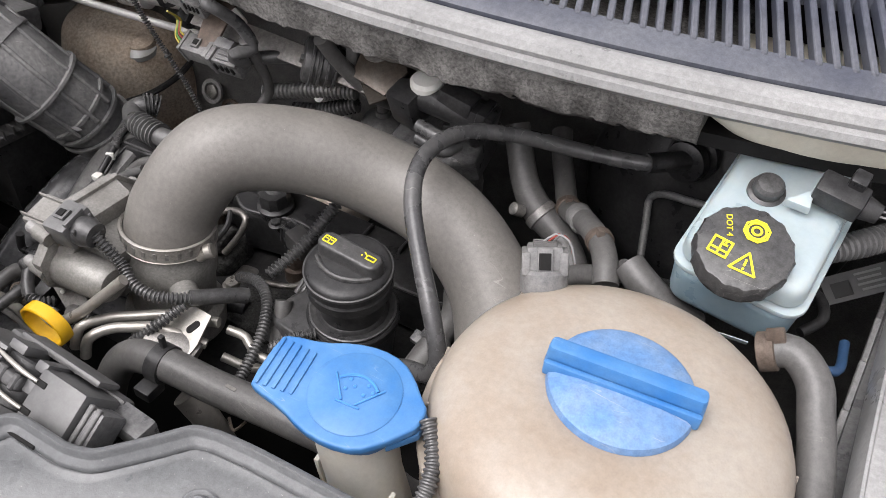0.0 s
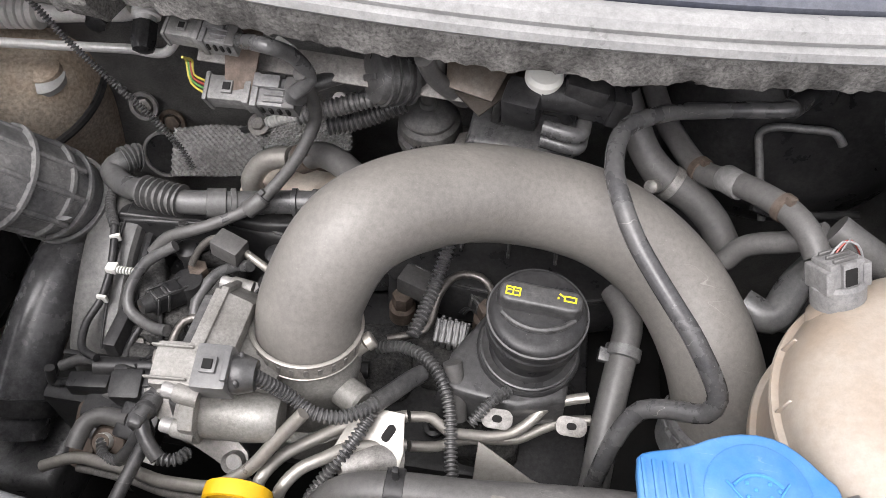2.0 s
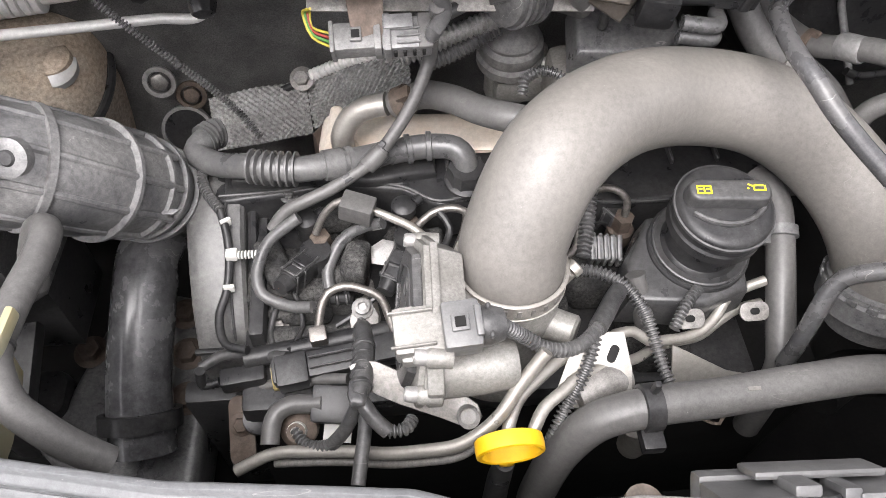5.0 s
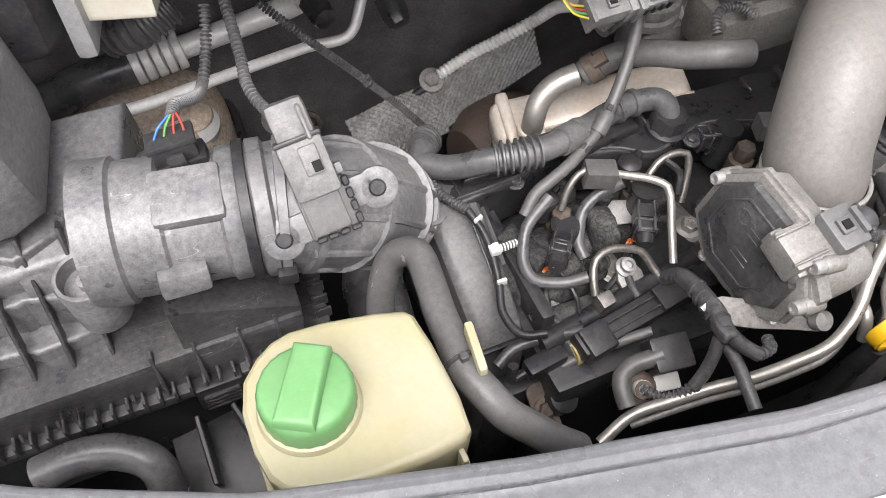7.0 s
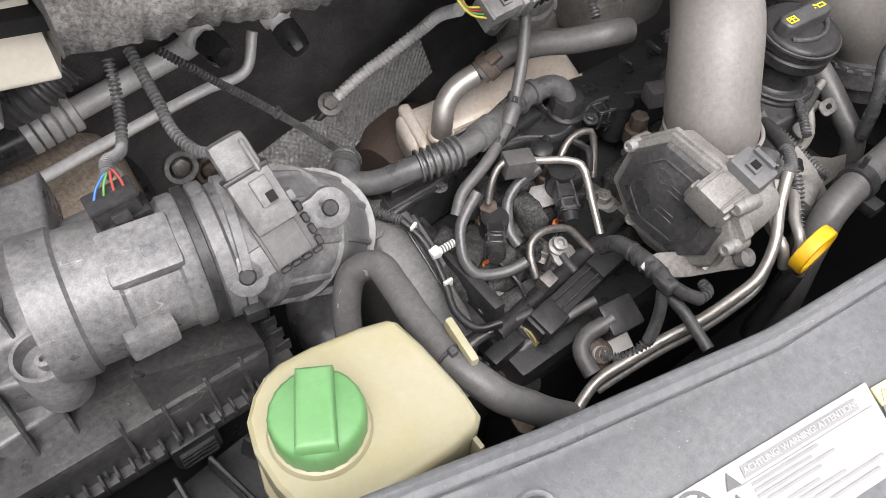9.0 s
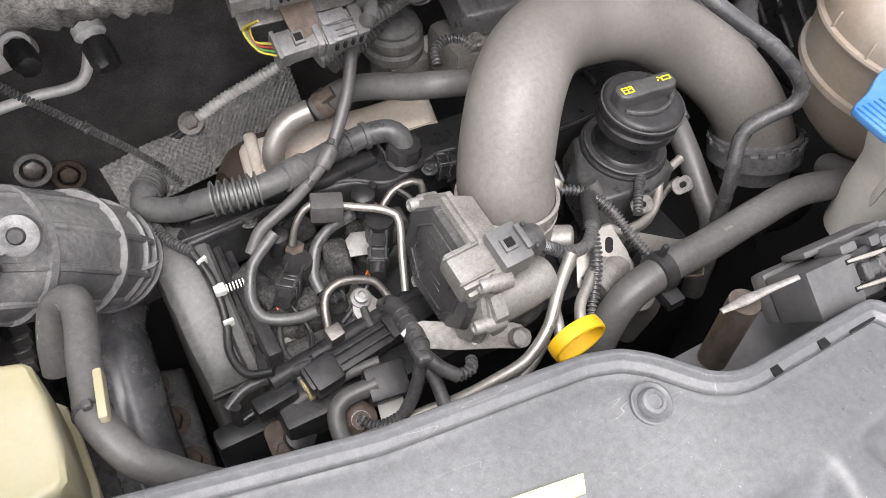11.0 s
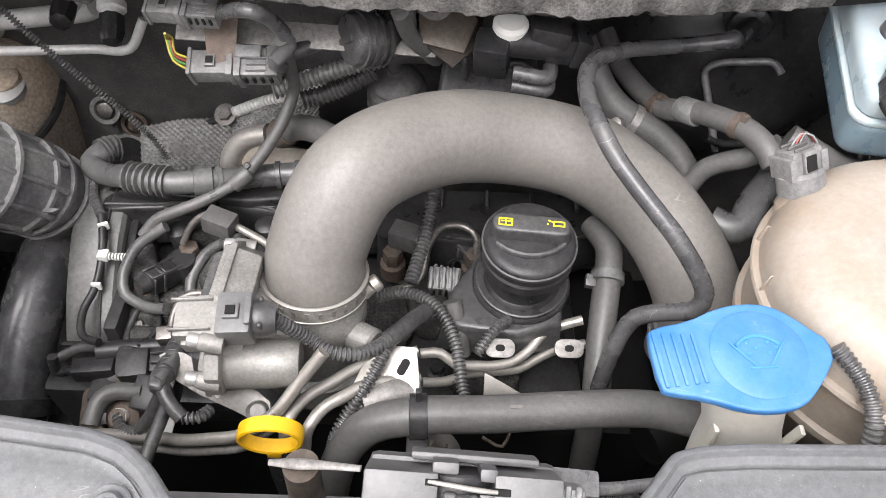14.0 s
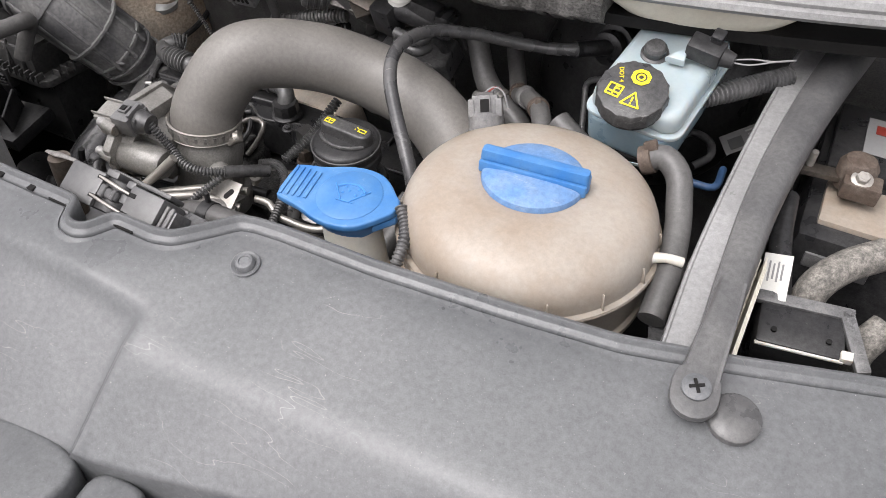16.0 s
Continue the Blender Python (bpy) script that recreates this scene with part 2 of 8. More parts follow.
TOWER = mat("dirty_strut_tower", (0.36, 0.29, 0.22), 0.8, col2=(0.56, 0.52, 0.455), amount=0.5, scale=22, grain=0.35, spots=0.5, spot_col=(0.30, 0.17, 0.08))
PAINT = mat("grey_body_paint", (0.42, 0.43, 0.42), 0.35, col2=(0.30, 0.27, 0.23), amount=0.5, scale=30, grain=0.08)
ASPHALT = mat("asphalt", (0.05, 0.05, 0.05), 0.9, col2=(0.08, 0.078, 0.075), amount=0.6, scale=3, grain=0.3)


# ---- mesh helpers: each returns vertices and faces in world metres ----
def cat(*meshes):
    V, F, n = [], [], 0
    for v, f in meshes:
        V.extend(tuple(p) for p in v)
        F.extend(tuple(i + n for i in q) for q in f)
        n += len(v)
    return V, F


def spline(pts, step=0.004):
    p = [Vector(q) for q in pts]
    if len(p) == 2:
        n = max(2, int((p[1] - p[0]).length / step))
        return [p[0].lerp(p[1], i / n) for i in range(n + 1)]
    q = [2 * p[0] - p[1], *p, 2 * p[-1] - p[-2]]
    out = []
    for i in range(1, len(q) - 2):
        a, b, c, d = q[i - 1:i + 3]
        t0, t1 = 0.0, max(1e-5, (b - a).length) ** 0.5
        t2 = t1 + max(1e-5, (c - b).length) ** 0.5
        t3 = t2 + max(1e-5, (d - c).length) ** 0.5
        n = max(2, int((c - b).length / step))
        for k in range(n):
            t = t1 + (t2 - t1) * k / n
            A1 = a * ((t1 - t) / (t1 - t0)) + b * ((t - t0) / (t1 - t0))
            A2 = b * ((t2 - t) / (t2 - t1)) + c * ((t - t1) / (t2 - t1))
            A3 = c * ((t3 - t) / (t3 - t2)) + d * ((t - t2) / (t3 - t2))
            B1 = A1 * ((t2 - t) / (t2 - t0)) + A2 * ((t - t0) / (t2 - t0))
            B2 = A2 * ((t3 - t) / (t3 - t1)) + A3 * ((t - t1) / (t3 - t1))
            out.append(B1 * ((t2 - t) / (t2 - t1)) + B2 * ((t - t1) / (t2 - t1)))
    out.append(p[-1])
    return out


def sweep(pts, r, seg=14, step=0.004, rib=0.0, pitch=0.004, squash=1.0, smooth=True):
    """A round tube along a smooth line; r is one radius or one for each point; rib and pitch make it corrugated."""
    if rib:
        step = pitch / 4
    line = spline(pts, step) if smooth else [Vector(q) for q in pts]
    radii = r if isinstance(r, (list, tuple)) else [r] * len(pts)
    own = [0.0]
    for i in range(1, len(pts)):
        own.append(own[-1] + (Vector(pts[i]) - Vector(pts[i - 1])).length)
    run = [0.0]
    for i in range(1, len(line)):
        run.append(run[-1] + (line[i] - line[i - 1]).length)
    V, F = [], []
    tan = (line[1] - line[0]).normalized()
    ref = Vector((0, 0, 1)) if abs(tan.z) < 0.9 else Vector((0, 1, 0))
    side = tan.cross(ref).normalized()
    for i, c in enumerate(line):
        t = (line[min(i + 1, len(line) - 1)] - line[max(i - 1, 0)]).normalized()
        side = (side - t * side.dot(t)).normalized()
        up = t.cross(side)
        rad = float(np.interp(run[i] / run[-1] * own[-1], own, radii))
        if rib:
            rad += rib * (1 if (i % 4) in (0, 1) else -1) * 0.5
        for k in range(seg):
            a = 2 * math.pi * k / seg
            V.append(c + side * (rad * math.cos(a)) + up * (rad * squash * math.sin(a)))
    n = len(line)
    for i in range(n - 1):
        for k in range(seg):
            F.append((i * seg + k, i * seg + (k + 1) % seg, (i + 1) * seg + (k + 1) % seg, (i + 1) * seg + k))
    F.append(tuple(range(seg - 1, -1, -1)))
    F.append(tuple((n - 1) * seg + k for k in range(seg)))
    return V, F


def axes(o, z, x=None):
    """A frame at o with its z along z and its x near x."""
    z = Vector(z).normalized()
    x = Vector(x) if x else (Vector((1, 0, 0)) if abs(z.x) < 0.9 else Vector((0, 1, 0)))
    y = z.cross(x).normalized()
    x = y.cross(z)
    return Matrix(((x.x, y.x, z.x, o[0]), (x.y, y.y, z.y, o[1]), (x.z, y.z, z.z, o[2]), (0, 0, 0, 1)))


def lathe(prof, m=None, seg=32, lobes=None):
    """Turned form: profile of (radius, height); lobes=(count, depth) scallops the outer radius."""
    m = m or Matrix()
    V, F = [], []
    for r, z in prof:
        for k in range(seg):
            a = 2 * math.pi * k / seg
            rr = r
            if lobes and r > 0.001:
                rr += lobes[1] * (1 if math.cos(a * lobes[0]) > 0.55 else 0)
            V.append(m @ Vector((rr * math.cos(a), rr * math.sin(a), z)))
    n = len(prof)
    for i in range(n - 1):
        for k in range(seg):
            F.append((i * seg + k, i * seg + (k + 1) % seg, (i + 1) * seg + (k + 1) % seg, (i + 1) * seg + k))
    ring_like = prof[0] == prof[-1]
    if prof[0][0] > 1e-6 and not ring_like:
        F.append(tuple(range(seg - 1, -1, -1)))
    if prof[-1][0] > 1e-6 and not ring_like:
        F.append(tuple((n - 1) * seg + k for k in range(seg)))
    return V, F


def from_bm(bm, m=None):
    m = m or Matrix()
    bm.verts.index_update()
    V = [m @ v.co for v in bm.verts]
    F = [tuple(v.index for v in f.verts) for f in bm.faces]
    bm.free()
    return V, F


def box(size, m=None, bevel=0.002, seg=2, taper=1.0):
    """A rounded block centred on the frame m; taper scales its top."""
    bm = bmesh.new()
    bmesh.ops.create_cube(bm, size=1)
    for v in bm.verts:
        k = taper if v.co.z > 0 else 1.0
        v.co = Vector((v.co.x * size[0] * k, v.co.y * size[1] * k, v.co.z * size[2]))
    if bevel:
        bmesh.ops.bevel(bm, geom=bm.edges[:], offset=min(bevel, min(size) * 0.45), segments=seg, affect="EDGES", profile=0.6)
    return from_bm(bm, m)


def prism(outline, h, m=None, bevel=0.0015, seg=2, top=1.0):
    """An outline in the frame's x and y, drawn up by h, with rounded rims; top scales its upper end."""
    bm = bmesh.new()
    f = bm.faces.new([bm.verts.new((x, y, 0)) for x, y in outline])
    if f.normal.z < 0 or (f.normal_update() or f.normal.z) < 0:
        f.normal_flip()
    ex = bmesh.ops.extrude_face_region(bm, geom=[f])
    for v in ex["geom"]:
        if isinstance(v, bmesh.types.BMVert):
            v.co = Vector((v.co.x * top, v.co.y * top, h))
    bmesh.ops.recalc_face_normals(bm, faces=bm.faces[:])
    if bevel:
        rim = [e for e in bm.edges if abs(e.verts[0].co.z - e.verts[1].co.z) < 1e-6]
        bmesh.ops.bevel(bm, geom=rim, offset=bevel, segments=seg, affect="EDGES", profile=0.6)
    return from_bm(bm, m)


def soften(outline, n=2):
    """Rounds the corners of an outline."""
    for _ in range(n):
        out = []
        for i, (x, y) in enumerate(outline):
            u, v = outline[(i + 1) % len(outline)]
            out += [(x * .75 + u * .25, y * .75 + v * .25), (x * .25 + u * .75, y * .25 + v * .75)]
        outline = out
    return outline


def round_rect(w, d, r, n=5):
    out = []
    for cx, cy, a in ((w / 2 - r, d / 2 - r, 0), (-w / 2 + r, d / 2 - r, 90), (-w / 2 + r, -d / 2 + r, 180), (w / 2 - r, -d / 2 + r, 270)):
        out += [(cx + r * math.cos(radians(a + 90 * i / n)), cy + r * math.sin(radians(a + 90 * i / n))) for i in range(n + 1)]
    return out


ORIGIN = {}


def link_mesh(name, mesh, material, at, sharp=38):
    me = bpy.data.meshes.new(name)
    V, F = mesh
    me.from_pydata([tuple(Vector(v) - Vector(at)) for v in V], [], F)
    me.materials.append(material)
    me.polygons.foreach_set("use_smooth", [True] * len(me.polygons))
    me.update()
    me.set_sharp_from_angle(angle=radians(sharp))
    ob = new(name, me)
    ORIGIN[ob] = Vector(at)
    return ob


def thing(name, at, label, category, group="", kind=""):
    ob = new(name)
    ob.empty_display_size = 0.02
    ob.location = at
    ORIGIN[ob] = Vector(at)
    return tagged(ob, label, category, group, kind)


def solo(name, mesh, material, label, category, at=None, group="", kind="", sharp=38):
    """A thing that is one mesh."""
    at = at or tuple(sum((Vector(v) for v in mesh[0][:: max(1, len(mesh[0]) // 60)]), Vector()) / len(mesh[0][:: max(1, len(mesh[0]) // 60)]))
    ob = link_mesh(name, mesh, material, at, sharp)
    ob.location = at
    return tagged(ob, label, category, group, kind)


def part(name, mesh, material, parent, label="", sharp=38):
    ob = link_mesh(name, mesh, material, ORIGIN[parent], sharp)
    ob.parent = parent
    return tagged(ob, label) if label else ob


def bolt_mesh(o, axis, r=0.006, h=0.005, washer=True, socket=True):
    m = axes(o, axis)
    hexa = prism([(r * math.cos(radians(60 * i)), r * math.sin(radians(60 * i))) for i in range(6)], h, m, 0.0007, 1)
    out = [hexa]
    if washer:
        out.append(lathe([(r * 1.55, -0.0005), (r * 1.55, 0.0010), (r * 1.4, 0.0014), (0.0, 0.0014)], m, 20))
    if socket:
        out.append(lathe([(r * 0.55, h - 0.0002), (r * 0.55, h + 0.0004), (r * 0.42, h + 0.0004), (r * 0.38, h - 0.001), (0, h - 0.001)], m, 14))
    return cat(*out)


def screw_mesh(o, axis, r=0.005, h=0.004):
    m = axes(o, axis)
    return lathe([(r, -0.001), (r, h * 0.7), (r * 0.85, h), (r * 0.55, h), (r * 0.5, h - 0.0015), (0, h - 0.0015)], m, 18)


def band_mesh(c, axis, r, w=0.009, t=0.0015, seg=28):
    """A flat hose band round an axis."""
    m = axes(c, axis)
    return lathe([(r, -w / 2), (r + t, -w / 2 + 0.0006), (r + t, w / 2 - 0.0006), (r, w / 2), (r - 0.001, w / 2), (r - 0.001, -w / 2), (r, -w / 2)], m, seg)


def hose(name, pts, r, material, label, category="hose", seg=14, rib=0.0, pitch=0.004, step=0.005):
    return solo(name, sweep(pts, r, seg, step, rib, pitch), material, label, category)


def near(pts, f):
    """Place and direction at the share f along a smooth line."""
    l = spline(pts, 0.003)
    i = max(1, min(len(l) - 2, int(f * (len(l) - 1))))
    return l[i], (l[i + 1] - l[i - 1]).normalized()


# ---- large structure ----
solo("ground", ([(-300, -300, 0), (300, -300, 0), (300, 300, 0), (-300, 300, 0)], [(0, 1, 2, 3)]), ASPHALT, "dark grey asphalt ground under the car", "ground", at=(0, 0, 0), kind="structure")


def slab(name, a, b, material, label, category="panel", bevel=0.004):
    c = [(p + q) / 2 for p, q in zip(a, b)]
    return solo(name, box([abs(q - p) for p, q in zip(a, b)], pose(*c), bevel), material, label, category, at=tuple(c), kind="structure")


# plain near-black faces that close the bay's dark lower region
slab("undertray", (-1.02, 0.08, 0.50), (0.46, 0.72, 0.515), DARK, "near-black undertray below the engine")
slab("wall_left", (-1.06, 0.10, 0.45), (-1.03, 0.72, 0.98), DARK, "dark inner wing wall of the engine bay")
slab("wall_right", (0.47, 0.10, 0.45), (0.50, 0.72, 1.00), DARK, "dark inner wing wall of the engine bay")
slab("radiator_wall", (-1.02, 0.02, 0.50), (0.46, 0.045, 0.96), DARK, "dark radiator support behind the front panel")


def firewall():
    nx, nz = 90, 34
    V, F = [], []
    for j in range(nz + 1):
        for i in range(nx + 1):
            x, z = -1.03 + 1.5 * i / nx, 0.50 + 0.62 * j / nz
            y = 0.675 - 0.10 * max(0.0, z - 0.86) - 0.012 * math.sin(9 * x + 4 * z) + 0.008 * noise.noise((x * 9, z * 9, 0))
            V.append((x, y, z))
    for j in range(nz):
        for i in range(nx):
            a = j * (nx + 1) + i
            F.append((a, a + 1, a + nx + 2, a + nx + 1))
    n = len(V)
    V += [(x, y + 0.02, z) for x, y, z in V]
    F += [tuple(q + n for q in reversed(f)) for f in F]
    return solo("firewall", (V, F), FELT, "black fibrous insulation mat over the firewall", "insulation", kind="structure")


firewall()

MID = -0.303
EDGE_X = (-.80, -.64, -.57, -.489, -.382, -.262, -.200, -.158, -.140, -.127, -.110, -.101, -.092, -.010, -.004, .000, .003, .0065, .012, .018, .0225, .0255, .030, .038, .068, .080, .096, .110, .124, .147, .219, .312, .385, .449, .533, .83)
EDGE_Y = (.372, .287, .248, .211, .182, .155, .148, .143, .137, .127, .107, .102, .100, .100, .0985, .094, .087, .0815, .0795, .080, .084, .092, .099, .1015, .1015, .105, .123, .140, .144, .146, .148, .156, .165, .182, .208, .33)
EX = np.arange(-.80, .90, .0005)
EY = np.convolve(np.pad(np.interp(EX, EDGE_X, EDGE_Y), 6, "edge"), np.ones(13) / 13, "valid")
EB = np.convolve(np.pad(EY, 80, "edge"), np.ones(161) / 161, "valid") - .017


def rim_y(x, s):
    """Distance s ahead of the panel's rear edge, taken square to that edge."""
    u = x - MID
    if s < .0008:
        return float(np.interp(u, EX, EY)) - s
    near_by = np.abs(EX - u) <= s
    return float((EY[near_by] - np.sqrt(np.maximum(0, s * s - (EX[near_by] - u) ** 2))).min())


def bead_y(x):
    return rim_y(x, 0) - .005


def panel_z(x, s):
    """Height of the front panel at the distance s ahead of its bead."""
    edge = lambda v, w: 1 / (1 + math.exp(-max(-40.0, min(40.0, v / w))))
    y = bead_y(x) - s
    r = max(0.0, float(np.interp(x - MID, EX, EB)) - y)
    r += 0.012 * math.exp(-r / 0.012) - 0.012
    z = 1.030 - 0.25 * min(r, 0.14) - 0.45 * max(0.0, r - 0.14)
    d = abs(x - MID)
    for left, right in ((-.362 + .50 * (.045 - y), -.2065), (-.540, -.388 - .20 * (.045 - y))):
        pocket = edge(x - left, 0.0040) * edge(right - x, 0.0026) * edge(.0485 - y, 0.0022)
        z -= 0.008 * pocket + 0.50 * pocket * max(0.0, .0485 - y)
    crease = 0.0286 + 0.064 * (d - 0.109)
    z -= edge(x + .2045, .0026) * 0.62 * 0.004 * math.log1p(math.exp(max(-30.0, min(30.0, (crease - y) / 0.004))))
    return z


def front_panel():
    S = [0, 0, .0006, .0018, .0042, .0050, .0056, .0062, .0088, .0096, .0099, .0107, .0111, .0122]
    H = [.960, 1.030, 1.0358, 1.0376, 1.0380, 1.0370, 1.0342, 1.0334, 1.0322, 1.0310, 1.0288, 1.0288, 1.0301, 1.0299]
    xs = [-0.98]
    while xs[-1] < .53:
        xs.append(xs[-1] + (.0009 if abs(xs[-1] + .003 - MID) < .045 else .0025))
    rows = 76
    V, F = [], []
    for x in xs:
        for k, s in enumerate(S):
            V.append((x, rim_y(x, s), H[k] + 0.0003 * noise.noise((x * 60, k * 0.3, 0))))
        y0 = V[-1][1] - .002
        y1 = -0.0335 + 0.20 * (abs(x - MID) - 0.10)
        for k in range(rows):
            y = y0 + (y1 - y0) * k / (rows - 1)
            V.append((x, y, panel_z(x, bead_y(x) - y) - 0.0005))
        for drop in (.004, .012, .034):
            V.append((x, y1 - .06 * drop, V[-1][2] - drop))
    w = len(S) + rows + 3
    for i in range(len(xs) - 1):
        for k in range(w - 1):
            F.append((i * w + k, i * w + k + 1, (i + 1) * w + k + 1, (i + 1) * w + k))
    ob = thing("front_panel", (MID, 0.05, 1.0), "dusty dark grey moulded plastic panel over the bonnet lock", "front panel")
    part("cover", ([v for v in V], F), PANEL, ob, sharp=50)
    for x, y in ((-0.4452, 0.1079), (-0.1644, 0.1078), (-0.7103, 0.1557)):
        z = panel_z(x, bead_y(x) - y)
        part("fixing", lathe([(0.0105, -0.001), (0.0105, 0.0008), (0.0096, 0.0014), (0.0072, 0.0002), (0.0068, 0.0024), (0.0058, 0.0040), (0.0040, 0.0044), (0.0036, 0.0036), (0, 0.0036)], axes((x, y, z), (0, -0.24, 1)), 28), BEAD, ob)
    # slots are near-black plates on the ledge, their inner shade painted
    for x, w_, d_ in ((-.3815, .0055, .0048), (-.3488, .0060, .0048), (-.3180, .0240, .0012), (-.2600, .0200, .0016)):
        part("rim_slot", box((w_, d_, .0020), pose(x, rim_y(x, .0082 if d_ > .003 else .0098), 1.0325 if d_ > .003 else 1.0312), .0003, 1), DARK, ob)
    return ob


front_panel()
gr = thing("bumper_grille", (-.22, -.08, .93), "grey plastic grille pieces below the edge of the front panel", "grille")
for pts, z_ in (([(-.36, -.060), (-.2726, -.0330), (-.2440, -.0300), (-.2170, -.0310), (-.1990, -.0360), (-.1960, -.0600), (-.2200, -.1100), (-.40, -.1300)], .955), ([(-.1900, -.0600), (-.1930, -.0300), (-.1629, -.0263), (-.1500, -.0300), (-.1400, -.0800), (-.1700, -.1000)], .948), ([(-.1430, -.0600), (-.1460, -.0253), (-.1000, -.0190), (-.0600, -.0150), (-.0500, -.0700)], .942)):
    part("slat", prism(soften(pts, 2), -.03, pose(0, 0, z_), .005, 3), PANEL, gr)


def cowl_y(x):
    return 0.418 + 0.35 * (x - MID) ** 2


def ribbon(prof, x0, x1, n, wob=0.0):
    """A profile of (back, height) drawn along the curved lower edge of the windscreen."""
    V, F = [], []
    w = len(prof)
    for i in range(n + 1):
        x = x0 + (x1 - x0) * i / n
        for k, (b, h) in enumerate(prof):
            q = wob * (noise.noise((x * 25, k * 1.7, 3)) + noise.noise((x * 160, k * 2.3, 5)))
            V.append((x, cowl_y(x) + b + q, h + q))
    for i in range(n):
        for k in range(w):
            F.append((i * w + k, i * w + (k + 1) % w, (i + 1) * w + (k + 1) % w, (i + 1) * w + k))
    F.append(tuple(range(w - 1, -1, -1)))
    F.append(tuple(n * w + k for k in range(w)))
    return V, F


cowl = thing("windscreen_cowl", (MID, 0.5, 1.15), "dark blue-grey plastic windscreen cowl with slotted air intake", "cowl", kind="structure")
part("foam_lip", ribbon([(0.010, 1.113), (0.003, 1.100), (0.008, 1.082), (0.026, 1.070), (0.07, 1.066), (0.20, 1.066), (0.20, 1.113)], -0.56, -0.040, 160, 0.0022), FOAM, cowl, "dark grey fuzzy foam lip")
part("foam_lip", ribbon([(0.008, 1.113), (-0.002, 1.100), (-0.003, 1.082), (0.005, 1.068), (0.018, 1.058), (0.05, 1.054), (0.20, 1.056), (0.20, 1.113)], -0.765, -0.555, 90, 0.003), FOAM, cowl, "dark grey fuzzy foam lip")
part("seal_strip", ribbon([(-0.004, 1.111), (-0.010, 1.116), (-0.009, 1.121), (-0.004, 1.1225), (-0.0055, 1.126), (-0.003, 1.131), (0.004, 1.1335), (0.012, 1.1325), (0.016, 1.130), (0.016, 1.111)], -1.0, 0.55, 140), SEAL, cowl, "weathered light grey rubber bonnet seal")
part("front_rail", ribbon([(0.018, 1.122), (0.017, 1.133), (0.022, 1.137), (0.036, 1.1415), (0.036, 1.128)], -1.0, 0.55, 120), GRILLE, cowl)
part("back_rail", ribbon([(0.098, 1.150), (0.098, 1.1645), (0.105, 1.169), (0.19, 1.196), (0.30, 1.24), (0.30, 1.15)], -1.0, 0.55, 120), GRILLE, cowl)
# backing whose near-black colour supplies the dark of the gaps between slats
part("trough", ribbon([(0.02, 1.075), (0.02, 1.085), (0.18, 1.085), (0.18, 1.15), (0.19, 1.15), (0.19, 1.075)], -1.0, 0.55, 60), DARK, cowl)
slat0 = None
for i in range(110):
    x = -0.62 + 0.0105 * i
    if slat0 is None:
        slat0 = part("slat", box((0.0048, 0.070, 0.010), Matrix(), 0.0012, 1), GRILLE, cowl)
        slat0.data.transform(Matrix.Translation(ORIGIN[cowl]))
        o = slat0
    else:
        o = new("slat", slat0.data)
        o.parent = cowl
    o.location = Vector((x, cowl_y(x) + 0.067, 1.1485)) - ORIGIN[cowl]
    o.rotation_euler = (radians(20), 0, math.atan(0.7 * (x - MID)) + radians(9))


# ---- intake hose and throttle body ----
HP = [(-0.3878, 0.3045, 0.944), (-0.3868, 0.3068, 0.953), (-0.3855, 0.314, 0.966), (-0.3620, 0.3445, 1.0065), (-0.3110, 0.3870, 1.0035), (-0.2500, 0.4115, 0.986), (-0.1930, 0.4095, 0.9720), (-0.1430, 0.3880, 0.9460), (-0.1130, 0.3500, 0.9200), (-0.0960, 0.3180, 0.8830), (-0.0900, 0.3050, 0.850)]
ih = thing("intake_hose", HP[0], "large grey rubber intake hose arching over the engine", "hose")
part("hose_body", sweep(HP, [.0345, .0345, .0340, .0335, .0335, .0335, .0335, .0335, .0335, .0335, .0335], 48, 0.004), HOSE, ih)
clamp = part("hose_clamp", band_mesh((-0.3876, 0.3045, 0.9475), (0.04, 0.12, 1), 0.0356, 0.0125, 0.0012, 56), mat("dusty_clamp_steel", (0.30, 0.285, 0.262), 0.5, metal=0.3, col2=(0.20, 0.187, 0.168), amount=0.8, scale=60, grain=0.25, spots=0.5), ih, "dusty steel band clamp")
for z_ in (-.0062, .0062):
    part("band_edge", band_mesh(Vector((-0.3876, 0.3045, 0.9475)) + Vector((0.04, 0.12, 1)) * z_, (0.04, 0.12, 1), 0.0366, 0.0010, 0.0009, 56), STEEL, clamp)
part("clamp_screw", cat(sweep([(-0.3540, 0.2991, 0.9379), (-0.3478, 0.3021, 0.9441)], .0048, 12), lathe([(.0062, 0), (.0062, .005), (.005, .006), (0, .006)], axes((-0.3478, 0.3021, 0.9441), (0.6, 0.4, 0.3)), 12)), STEEL, clamp)
for k in range(14):
    a_ = radians(200 + 14 * k)
    part("clamp_slot", box((.0008, .0030, .006), axes((-0.3876 + .0369 * math.cos(a_), 0.3045 + .0369 * math.sin(a_), 0.9475 - .0045 * math.sin(a_) - .0015 * math.cos(a_)), (0.04, 0.10, 1), (math.cos(a_), math.sin(a_), 0)), .0003, 1), DULLST, clamp)
CL = axes((-.0945, .313, .872), (.04, .38, 1))
